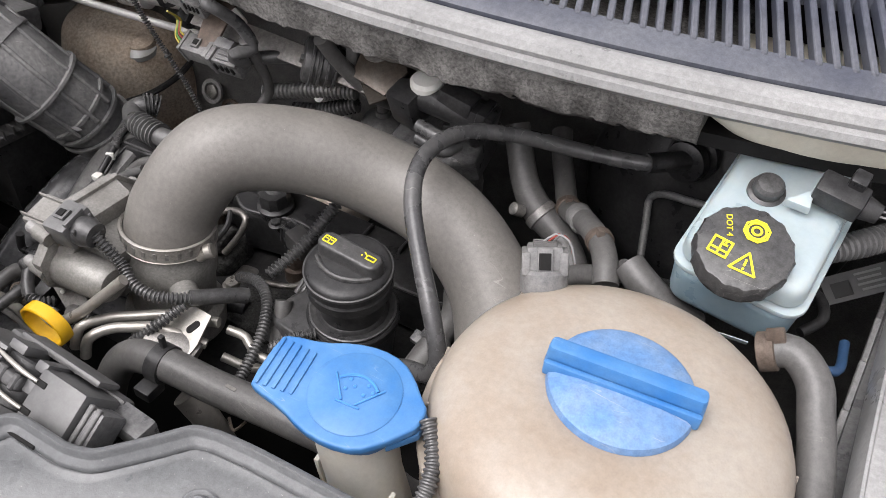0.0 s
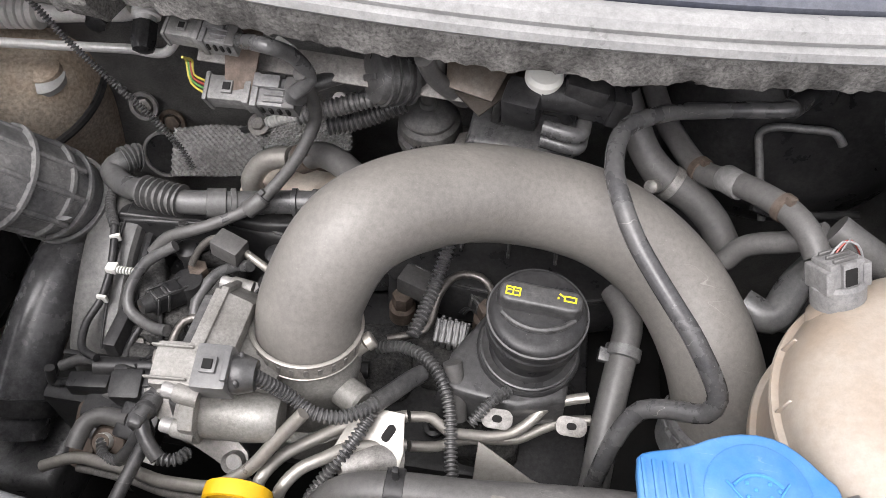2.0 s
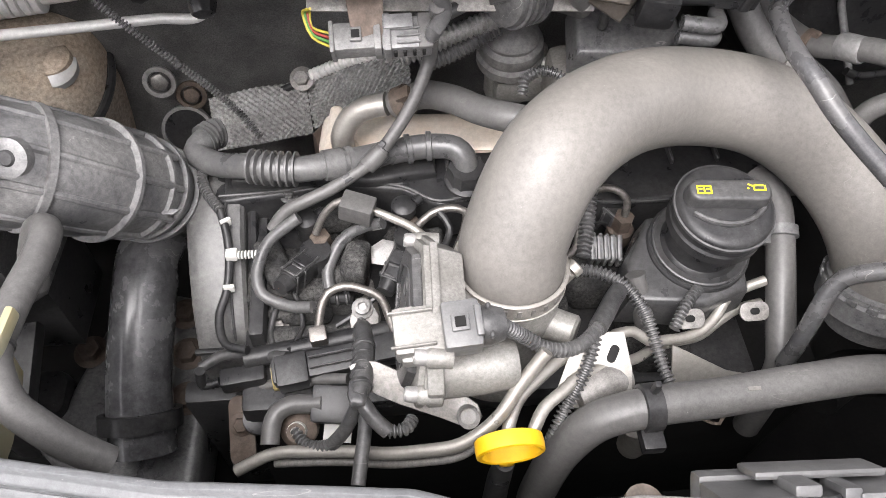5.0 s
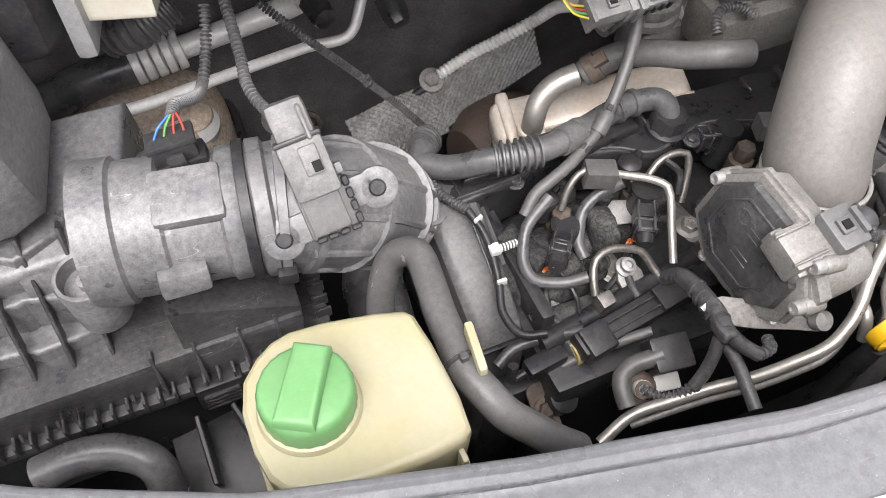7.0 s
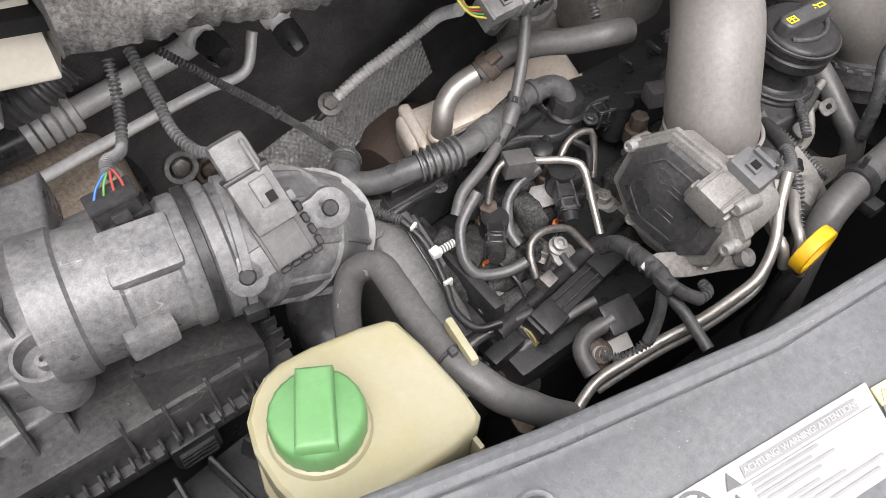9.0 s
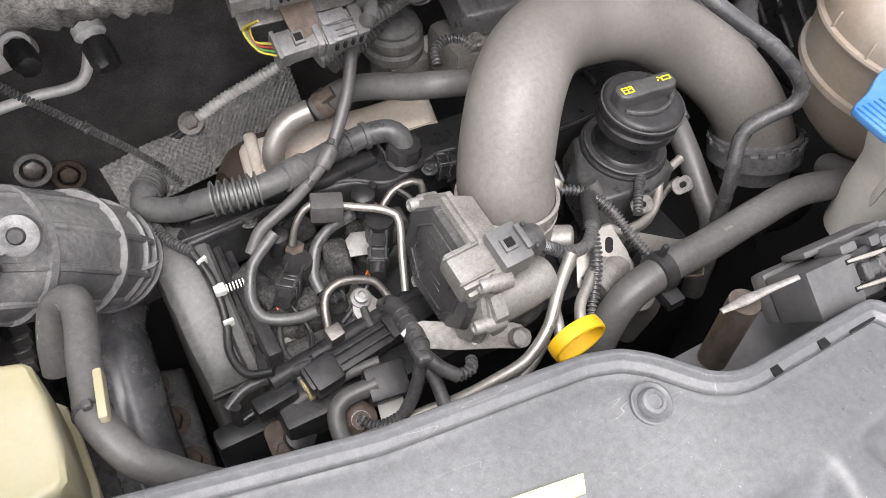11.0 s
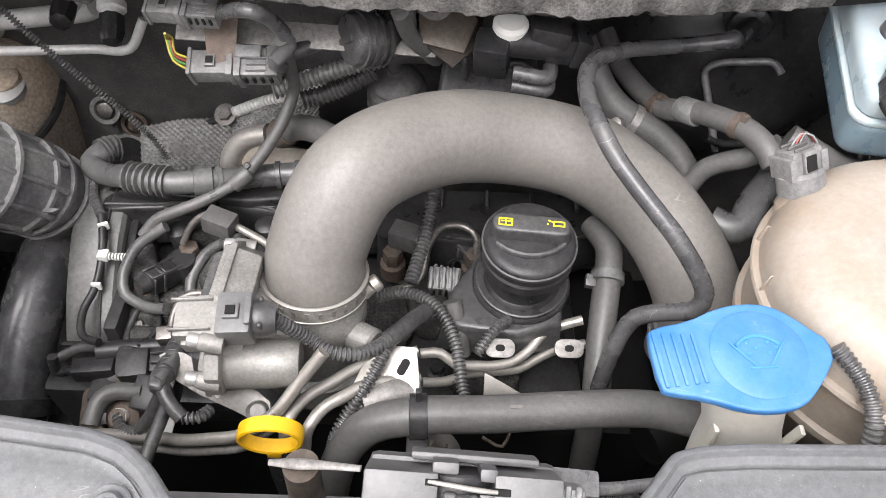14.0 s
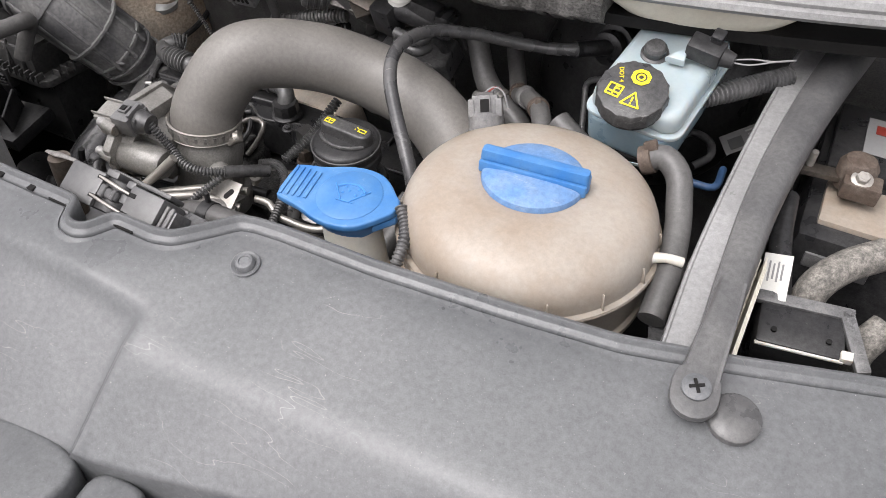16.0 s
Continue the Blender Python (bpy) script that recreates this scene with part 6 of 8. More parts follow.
part("seal", box((.0275, .003, .0235), PM @ pose(-.001, .0425, .002), .002), BLACK, pp)
# opening is not cut: a near-black plate gives its shade
part("plug_window", box((.005, .006, .001), PM @ pose(.004, .026, .0162), .0003, 1), DARK, pp)
for s, y in ((-1, -.002), (1, .006)):
    part("ear", cat(lathe([(.012, -.006), (.012, .002), (.009, .003), (.005, .003), (.0045, -.001), (0, -.001)], PM @ pose(.030 * s, y - .006, -.004), 22), box((.022, .018, .008), PM @ pose(.020 * s, y - .004, -.005), .002)), GREYBLK, pp)
    part("ear_bolt", lathe([(.0052, -.002), (.0052, .0032), (.004, .0045), (0, .0045)], PM @ pose(.030 * s, y - .006, -.004), 16), BLACK, pp)

# ---- crankcase breather hose ----
bh = [(-0.5970, 0.4920, 0.8860), (-0.6035, 0.4843, 0.8905), (-0.6117, 0.4716, 0.8885), (-0.6006, 0.4592, 0.8899), (-0.5874, 0.4500, 0.8946), (-0.5741, 0.4435, 0.9007), (-0.5583, 0.4365, 0.9060), (-0.5306, 0.4305, 0.9080), (-0.5046, 0.4345, 0.9070), (-0.4773, 0.4440, 0.9020), (-0.4492, 0.4540, 0.8980), (-0.4230, 0.4560, 0.8990), (-0.4051, 0.4520, 0.8990), (-0.3985, 0.4460, 0.8950), (-0.3970, 0.4400, 0.8830)]
bht = thing("breather_hose", bh[5], "satin black breather hose with bellows and elbow", "hose")
part("hose_body", sweep(bh, .0100, 24), RUBBER2, bht)
part("bellows", sweep([(-0.5640, 0.4380, 0.9055), (-0.5470, 0.4335, 0.9072), (-0.5290, 0.4308, 0.9080)], .0114, 24, rib=.0046, pitch=.0056), RUBBER2, bht)
part("bellows", sweep([(-0.5965, 0.4930, 0.8860), (-0.6010, 0.4890, 0.8885), (-0.6065, 0.4820, 0.8900)], .0112, 24, rib=.003, pitch=.0036), RUBBER2, bht)
for f_ in (.55, .60, .78, .84):
    c, d = near(bh, f_)
    part("ring", band_mesh(c, d, .0102, .005 if f_ != .55 else .016, .0018, 26), RUBBER2, bht)
part("connector_ring", lathe([(.0145, -.012), (.0145, .006), (.0135, .008)], axes((-0.3968, 0.4400, 0.8840), (0, -.1, 1)), 26, lobes=(10, .0012)), BLACK, bht)
part("connector_foot", lathe([(.018, -.006), (.018, .002), (.0145, .004)], axes((-0.3960, 0.4400, 0.8740), (0, -.1, 1)), 26), BLACK, bht)
# grey vacuum line running over it
vl = [(-0.5521, 0.4020, 0.8717), (-0.5401, 0.4100, 0.8833), (-0.5233, 0.4135, 0.8909), (-0.5056, 0.4187, 0.8962), (-0.4885, 0.4267, 0.9015), (-0.4722, 0.4349, 0.9082), (-0.4592, 0.4439, 0.9184), (-0.4480, 0.4531, 0.9302), (-0.4382, 0.4624, 0.9426), (-0.4306, 0.4713, 0.9564), (-0.4247, 0.4789, 0.9715), (-0.4235, 0.4740, 0.9950), (-0.4228, 0.4620, 1.0200), (-0.4235, 0.4535, 1.0360)]
vlt = thing("vacuum_line", vl[5], "grey rubber vacuum line with sleeve crossing the breather hose", "hose")
part("line", sweep(vl, .0051, 16), RUBBER, vlt)
c, d = near(vl, .385)
part("sleeve", lathe([(.0068, -.009), (.0073, -.008), (.0073, .008), (.0068, .009)], axes(c, d), 20), RUBBER, vlt)
part("clip", box((.007, .010, .009), axes(near(vl, .29)[0], near(vl, .29)[1]), .002), BLACK, vlt)

# ---- EGR cooler, heat shield, rear pipes ----
ec = thing("egr_cooler", (-0.4903, 0.4901, 0.8800), "pale steel exhaust cooler stained by heat", "cooler")
ECM = axes((-.425, .512, .838), (-.20, -.20, 1), (1, -.22, .22))
part("casing", box((.185, .046, .050), ECM, .014, 4), COOLER, ec)
part("end_cap", cat(box((.012, .054, .056), ECM @ pose(-.078, 0, 0), .010, 3)), COOLER, ec)
part("weld_seam", sweep([ECM @ Vector((-.08, -.020, .0245)), ECM @ Vector((0, -.020, .0250)), ECM @ Vector((.09, -.020, .0245))], .0016, 6), COOLER, ec)
pipe_ = [(-0.4950, 0.4965, 0.8550), (-0.4960, 0.4938, 0.8742), (-0.4903, 0.4986, 0.8860), (-0.4810, 0.5005, 0.8955), (-0.4696, 0.5001, 0.9019), (-0.4572, 0.4979, 0.9061)]
part("outlet_pipe", sweep(pipe_, .0098, 22), STEEL, ec)
part("weld_ring", lathe([(.013, 0), (.012, .003), (.010, .004)], axes(pipe_[0], (0, -.1, 1)), 24), COOLER, ec)
rh = [(-0.4515, 0.4987, 0.9039), (-0.4282, 0.4919, 0.9206), (-0.4070, 0.4745, 0.9316), (-0.3885, 0.4536, 0.9396), (-0.3697, 0.4370, 0.9476), (-0.3450, 0.4320, 0.9450)]
rht = thing("cooler_hose", rh[2], "grey coolant hose clamped to the exhaust cooler", "hose")
part("hose_body", sweep(rh, .0112, 24), RUBBER, rht)
c, d = near(rh, .08)
part("band_clamp", cat(band_mesh(c, d, .0114, .012, .0016, 26), box((.008, .010, .013), axes(c + Vector((0, -.006, .013)), d), .001)), RUST, rht, "rusty brown band clamp")

def sheet(corners, bulge, material, name, label, category, pitch=.0062, emboss=.0021):
    """A bent metal sheet between four corners, 1 mm thick, pressed with rows of round dimples."""
    a, b, c, d = (Vector(q) for q in corners)
    n = (b - a).cross(d - a).normalized()
    lu, lv = (b - a).length, (d - a).length
    nu, nv = int(lu / pitch * 4), int(lv / pitch * 4)
    V, F = [], []
    for j in range(nv + 1):
        for i in range(nu + 1):
            u, v = i / nu, j / nv
            p = a * (1 - u) * (1 - v) + b * u * (1 - v) + c * u * v + d * (1 - u) * v
            k = math.cos(2 * math.pi * u * lu / pitch) * math.cos(2 * math.pi * v * lv / pitch)
            V.append(p + n * (bulge * math.sin(math.pi * v) * math.sin(math.pi * min(1, u + .2)) + emboss * k + .004 * noise.noise((u * 3, v * 3, 2))))
    for j in range(nv):
        for i in range(nu):
            k = j * (nu + 1) + i
            F.append((k, k + 1, k + nu + 2, k + nu + 1))
    m = len(V)
    V += [p - n * .001 for p in V]
    F += [tuple(q + m for q in reversed(f)) for f in F]
    return solo(name, (V, F), material, label, category, sharp=60)


sheet([(-0.6318, 0.6182, 0.8051), (-0.6240, 0.5700, 0.7800), (-0.5300, 0.5900, 0.7780), (-0.5350, 0.6290, 0.8130)], .010, SHIELD, "heat_shield", "embossed grey metal heat shield behind the engine", "heat shield")
sheet([(-0.5350, 0.6285, 0.8120), (-0.5300, 0.5960, 0.7780), (-0.4300, 0.5950, 0.8300), (-0.4330, 0.6150, 0.8640)], .006, SHIELD, "heat_shield", "embossed grey metal heat shield along the foil cable", "heat shield")
tp = [(-0.5353, 0.6274, 0.8178), (-0.5141, 0.6268, 0.8290), (-0.4930, 0.6249, 0.8399), (-0.4719, 0.6212, 0.8499), (-0.4515, 0.6173, 0.8606), (-0.4317, 0.6132, 0.8717), (-0.4240, 0.5960, 0.8950), (-0.4280, 0.5600, 0.9250)]
hose("foil_wrapped_cable", tp, .0058, BAREAL, "cable wrapped in silver foil over the heat shield", "cable", 14, .0012, .0044)
solo("shield_bolt", bolt_mesh((-0.5370, 0.6240, 0.8210), (-.1, -.5, .8), .008, .006), DULLST, "grey flanged bolt on the heat shield", "bolt")
hose("exhaust_sensor_lead", [(-0.5366, 0.6229, 0.8184), (-0.5556, 0.6214, 0.8106), (-0.5742, 0.6191, 0.8023), (-0.5884, 0.6104, 0.7900), (-0.5946, 0.5971, 0.7763)], .0041, BLACK, "black sensor lead along the heat shield", "cable", 10)
TURBO = mat("heat_browned_iron", (0.055, 0.036, 0.026), 0.7, col2=(0.10, 0.075, 0.06), amount=0.6, scale=30)
solo("turbo_housing", lathe([(0, -.05), (.04, -.05), (.055, -.03), (.06, 0), (.05, .03), (.03, .045), (0, .045)], axes((-.475, .565, .757), (1, .2, 0)), 30), TURBO, "dull brown turbo housing deep behind the engine", "turbocharger")

# vacuum actuator
va = thing("vacuum_actuator", (-0.3456, 0.5597, 0.9132), "black domed vacuum actuator on a cast bracket", "actuator")
VM = axes((-0.3456, 0.5597, 0.9132), (-.05, -.1, 1))
part("dome", lathe([(.026, -.022), (.030, -.020), (.030, -.012), (.026, -.010), (.029, -.004), (.028, .003), (.0235, .006), (.0245, .010), (.021, .016), (.013, .020), (.008, .021), (.0075, .026), (.004, .027), (0, .027)], VM, 36), COVERG, va)
part("cast_foot", cat(box((.055, .05, .03), VM @ pose(.012, .0, -.04), .008), lathe([(.022, -.06), (.022, -.022)], VM, 20)), ALU, va)
part("tag", box((.026, .014, .010), VM @ pose(.038, -.012, -.018, 10, 0, 15), .002), WHITE, va)
hose("vacuum_pipe", [VM @ Vector((0, 0, .022)), VM @ Vector((.002, .002, .036)), VM @ Vector((.03, .005, .036)), (-0.3125, 0.4908, 1.0006), (-0.3300, 0.4647, 1.0373), (-0.3357, 0.4451, 1.0684)], .0065, RUBBER, "grey vacuum pipe bent into the actuator", "hose", 14)
hose("corrugated_conduit", [(-0.3552, 0.4608, 0.9450), (-0.3516, 0.4716, 0.9520), (-0.3396, 0.4766, 0.9550), (-0.3273, 0.4722, 0.9550), (-0.3180, 0.4609, 0.9500)], .0035, RUBBER2, "dark corrugated conduit beside the actuator", "conduit", 12, .0018, .003)
eg = thing("egr_valve", (-0.2715, 0.5123, 0.9550), "dirty dark plastic exhaust valve cover", "valve")
part("cover", prism([(-.045, -.03), (.02, -.035), (.05, -.015), (.048, .025), (.0, .035), (-.04, .02)], .03, axes((-0.2660, 0.5315, 0.9350), (0, -.35, 1)), .006, 3, top=.9), GREYBLK, eg)
part("casting", box((.10, .06, .05), pose(-.27, .515, .90), .012), ALU, eg)
for k in (-.03, .03):
    part("bolt", bolt_mesh((-.27 + k, .488, .935), (0, -.3, 1), .005, .006), DULLST, eg)

# solenoid with white cap
so = thing("solenoid_valve", (-0.2552, 0.4751, 1.0428), "black vacuum solenoid with white cap", "solenoid valve")
SO = Vector((-0.2552, 0.4751, 1.0428))
part("body", cat(box((.027, .024, .034), pose(SO.x - .012, SO.y - .006, SO.z - .022, 20, 0, -12), .005), sweep([SO + Vector((-.002, -.002, -.012)), SO + Vector((.055, .004, -.020))], .0125, 20), box((.030, .020, .014), pose(SO.x + .030, SO.y, SO.z - .006, 0, 10, 0), .002)), BLACK, so)
part("white_cap", lathe([(.0135, -.010), (.0135, .001), (.011, .004), (.004, .005), (0, .005)], axes(SO, (0, -.2, 1)), 26), WHITE, so)
part("plug", cat(box((.034, .024, .022), pose(SO.x + .045, SO.y + .003, SO.z - .018, 0, 10, 4), .003), box((.008, .027, .024), pose(SO.x + .052, SO.y + .003, SO.z - .018, 0, 10, 4), .002)), BLACK, so)
for k in (0, 1):
    part("nozzle", sweep([SO + Vector((.004, -.018, -.030 - .012 * k)), SO + Vector((.030, -.020, -.032 - .012 * k)), SO + Vector((.034, -.004, -.034 - .012 * k))], .0058, 12), RUBBER2, so)
part("bracket_plate", prism([(-.034, -.020), (.0, -.026), (.010, .0), (-.005, .018), (-.036, .014)], .003, axes(SO + Vector((-.034, .012, -.006)), (0.1, -.6, .75)), .001), BRACKET, so)
part("ring_nut", ring(0, 0, .009, .0145, axes(SO + Vector((-.058, .020, .002)), (0.1, -.6, .75)), 24, .006), DULLST, so)

# breather cap (black, slotted)
bk = thing("crankcase_breather", (-0.3693, 0.4773, 1.0264), "black slotted plastic crankcase breather on a rear bracket", "breather")
BK = axes((-0.3720, 0.4771, 1.0229), (-.78, -.52, .22))
part("cap", lathe([(0, -.035), (.016, -.035), (.018, -.022), (.0195, -.020), (.0205, -.012), (.0195, -.010), (.0205, -.006), (.0195, -.004), (.0205, .001), (.0190, .005), (.015, .0065), (0, .0065)], BK, 36), BELT, bk)
for k in range(4):
    part("cap_rib", band_mesh(BK @ Vector((0, 0, -.022 + .0068 * k)), BK.to_3x3() @ Vector((0, 0, 1)), .0195, .0030, .0028, 36), BELT, bk)
part("cap_grip", box((.020, .005, .003), BK @ pose(0, 0, .0075, 0, 0, 20), .001), BELT, bk)
hose("breather_pipe", [(-0.4358, 0.4583, 1.0100), (-0.4191, 0.4733, 1.0120), (-0.3938, 0.4896, 1.0140)], .0062, BELT, "thin black pipe into the breather", "pipe", 14)
hose("breather_pipe", [(-0.3736, 0.5131, 1.0100), (-0.3539, 0.5298, 1.0060), (-0.3335, 0.5366, 1.0020), (-0.3299, 0.5167, 0.9850)], .0085, BELT, "short black pipe out of the breather", "pipe", 16)
hose("braided_sleeve", [(-0.4459, 0.4982, 0.9550), (-0.4195, 0.5046, 0.9620), (-0.3891, 0.5124, 0.9700), (-0.3544, 0.5215, 0.9750)], .0072, SHIELD, "pale braided heat sleeve under the breather", "sleeve", 16, .0016, .0042)
hose("braided_sleeve", [(-0.4276, 0.5179, 0.9300), (-0.4002, 0.5260, 0.9350), (-0.3638, 0.5377, 0.9500)], .0078, RUBBER2, "dark ribbed hose beside the braided sleeve", "hose", 16, .0016, .0042)
part("bracket_strip", box((.20, .020, .003), axes((-0.4098, 0.4831, 1.0200), (0, -.6, .8), (1, 0, -.05)), .001), DULLST, bk)

pk = thing("plug_plate", (-0.3123, 0.4953, 1.03), "rust-speckled steel plate holding a round black plug", "bracket")
PKM = axes((-0.3123, 0.4953, 1.0270), (0, -.30, 1), (1, 0, 0))
part("plate", prism([(-0.0203, 0.0558), (0.0505, 0.0541), (0.0322, -0.0225), (0.0155, -0.0416), (-0.0102, -0.0188)], .002, PKM, .0006), BRACKET, pk)
part("plug_ring", lathe([(.0125, 0), (.0125, .006), (.0105, .008), (.0100, .004), (0, .004)], PKM @ pose(0, 0, .002), 30), BELT, pk)
for a in (0, 60, 120):
    part("plug_rib", box((.019, .0010, .0012), PKM @ pose(0, 0, .0062, 0, 0, a + 12), .0003, 1), GREYBLK, pk)
part("stud", lathe([(.0035, 0), (.0035, .005), (.002, .007), (0, .007)], PKM @ pose(-.001, -.019, .002), 10), RUST, pk)
hose("rear_breather_hose", [(-0.3331, 0.4852, 1.050), (-0.3299, 0.4820, 1.030), (-0.3245, 0.4885, 1.010), (-0.3131, 0.4948, 1.000)], .0058, RUBBER, "grey hose hanging down before the plug plate", "hose", 14)

# bracket with two connectors and coloured wires
def connector_pair(at, x, z, label, size=.80):
    t_ = thing("cable_connector", at, label, "connector", group="connectors on the firewall bracket")
    m = axes(at, z, x) @ Matrix.Scale(size, 4)
    part("plug", cat(box((.040, .024, .022), m @ pose(-.016, 0, 0), .003), box((.010, .012, .004), m @ pose(-.014, 0, .0125), .001), box((.006, .027, .025), m @ pose(.004, 0, 0), .001), box((.004, .027, .025), m @ pose(-.034, 0, 0), .001)), COVERG, t_)
    part("socket", cat(box((.042, .028, .024), m @ pose(.028, 0, -.001), .003), box((.006, .032, .028), m @ pose(.012, 0, 0), .001), box((.024, .012, .006), m @ pose(.022, .008, .013), .001), *[box((.020, .0015, .003), m @ pose(.030, -.010 + .006 * k, .0125), .0004, 1) for k in range(3)]), GREYBLK, t_)
    part("slider", box((.012, .030, .006), m @ pose(.044, 0, .010), .001, 1), RUBBER, t_)
    # keyways and window are near-black blocks that paint recess shade
    for k in range(4):
        part("keyway", box((.003, .003, .010), m @ pose(.018 + .008 * k, -.0148, .002), .0006, 1), DARK, t_)
    part("latch_window", box((.007, .007, .001), m @ pose(-.014, 0, .0148), .0003, 1), DARK, t_)
    return t_, m


CA = (-0.4659, 0.4549, 1.0097)
cA, mA = connector_pair(CA, (1, .03, -.02), (-.05, -.45, .85), "dusty black cable connector with yellow, green and red wires")
for k, mm in enumerate((WYEL, WGREEN, RED, WYEL)):
    part("wire", sweep([mA @ Vector((-.035, -.006 + .004 * k, .003)), mA @ Vector((-.050, .002 + .003 * k, .008)), mA @ Vector((-.056 + .002 * k, .020, .014)), (-0.5048, 0.4483, 1.0410)], .0009, 8), mm, cA)
part("marking", box((.010, .005, .0006), mA @ pose(.043, -.003, .0115), .0001, 1), PRINTG, cA)
CB = (-0.4962, 0.4621, 1.0513)
cB, mB = connector_pair(CB, (1, -.05, -.05), (-.05, -.35, .9), "black cable connector clipped on the upper bracket", .62)
solo("connector_bracket", prism([(-.010, -.03), (.010, -.03), (.012, .03), (.03, .04), (.03, .05), (-.02, .045)], .003, axes(Vector(CA).lerp(Vector(CB), .5) + Vector((.012, .012, .0)), (0, -.6, .7), (1, 0, 0)), .001), RUST, "rusty steel bracket holding the connectors", "bracket")
hose("cable_sleeve", [mB @ Vector((.045, 0, 0)), (-0.4347, 0.4293, 1.0742), (-0.4246, 0.4512, 1.0503), (-0.4181, 0.4571, 1.0285), (-0.4265, 0.4397, 1.0270), mA @ Vector((.05, 0, 0))], .0054, RUBBER2, "dark cable sleeve bending between the connectors", "cable", 14)
solo("cable_tag", box((.009, .008, .016), axes((-0.4347, 0.4614, 1.0500), (1, -.4, -.3)), .002), WHITE, "small white tag on a cable", "tag")

# ---- air conditioning pipes ----
ap = [(-0.8571, 0.5661, 0.9306), (-0.8283, 0.5753, 0.9236), (-0.7981, 0.5863, 0.9153), (-0.7659, 0.5995, 0.9079), (-0.7313, 0.6111, 0.9021), (-0.6946, 0.6197, 0.8990), (-0.6563, 0.6242, 0.8991), (-0.6174, 0.6223, 0.9028), (-0.5996, 0.6332, 0.9299)]
hose("ac_pipe", ap, .0049, BAREAL, "thin bare aluminium air conditioning pipe", "pipe", 16)
ap2 = [(-0.8054, 0.6439, 0.9072), (-0.7820, 0.6468, 0.9090), (-0.7357, 0.6494, 0.9135), (-0.6998, 0.6496, 0.9190), (-0.6636, 0.6483, 0.9257), (-0.6450, 0.6400, 0.9380)]
act = thing("ac_pipe", ap2[1], "thick aluminium air conditioning pipe with crimped rubber hose", "pipe")
part("tube", sweep(ap2[1:], .0100, 22), BAREAL, act)
c, d = Vector(ap2[1]), (Vector(ap2[2]) - Vector(ap2[1])).normalized()
part("crimp", cat(*[lathe([(.0150, -.003), (.0168, -.002), (.0168, .004), (.0150, .005)], axes(c + d * (.009 * k - .016), d), 24) for k in range(5)]), BAREAL, act)
part("rubber_end", sweep([c - d * .012, c - d * .06, c - d * .16 + Vector((0, -.01, -.02))], [.016, .0165, .017], 20), RUBBER2, act)
for p, q in (((-0.5973, 0.5578, 0.9659), (-0.5999, 0.5773, 0.9773)), ((-0.6508, 0.5854, 0.9635), (-0.6540, 0.6059, 0.9644))):
    sp_ = thing("service_port", q, "aluminium service port with black ribbed dust cap", "service port", group="air conditioning ports")
    a, b = Vector(q), Vector(p)
    dd = (b - a).normalized()
    part("stem", lathe([(.010, -.02), (.010, -.006), (.0125, -.005), (.0125, .002), (.009, .003), (.009, .010)], axes(a, dd), 20), BAREAL, sp_)
    part("dust_cap", lathe([(.0095, .008), (.0105, .009), (.0105, .026), (.0085, .033), (.004, .035), (0, .035)], axes(a, dd), 30, lobes=(8, .0008)), BLACK, sp_)

# strut tower on the outer side
stw = thing("strut_tower", (-.80, .64, .78), "dirty strut tower with grey paint and rust stains", "strut tower")
part("dome", lathe([(.10, -.14), (.098, -.06), (.092, -.02), (.082, .005), (.06, .022), (.035, .028), (0, .03)], axes((-.825, .655, .850), (.05, -.25, 1)), 48), TOWER, stw)
part("post", lathe([(.020, -.05), (.020, .018), (.0235, .019), (.0235, .026), (.012, .034), (0, .035)], axes((-.770, .632, .822), (.05, -.25, 1)), 30), PAINT, stw)
part("post_cap", lathe([(.0205, .0), (.0215, .003), (.019, .012), (.010, .017), (0, .018)], axes((-.7695, .6315, .844), (.05, -.25, 1)), 30), TOWER, stw, "flaking rust-stained cap")
part("rim", sweep([(-.832 + .103 * math.cos(radians(a)), .648 + .101 * math.sin(radians(a)), .808 + .025 * math.sin(radians(a))) for a in range(-100, 40, 14)], .0045, 8), BLACK, stw)
for p, r_ in (((-0.6886, 0.6651, 0.7876), .017), ((-0.6609, 0.6670, 0.7657), .016)):
    t_ = thing("firewall_plug", p, "round metal plug with washer in the firewall", "plug", group="plugs in the firewall")
    m_ = axes(p, (0, -1, .35))
    part("rim", ring(0, 0, r_ * .72, r_, m_, 28, .004), PIPEAL if r_ > .0165 else RUST, t_)
    part("head", lathe([(r_ * .5, -.002), (r_ * .5, .004), (r_ * .3, .006), (0, .006)], m_, 20, lobes=(5, .001)), DULLST if r_ > .0165 else RUST, t_)
ct = thing("rubber_grommet", (-0.6715, 0.6520, 0.7280), "black rubber cup grommet with pale rim", "grommet")
part("rim", ring(0, 0, .0245, .0280, axes((-0.6715, 0.6520, 0.7280), (0, -.9, .45)), 36, .006), PIPEAL, ct)
part("cup", lathe([(.024, .004), (.020, -.004), (.012, -.008), (.010, 0), (0, .003)], axes((-0.6715, 0.6520, 0.7280), (0, -.9, .45)), 30), BLACK, ct)

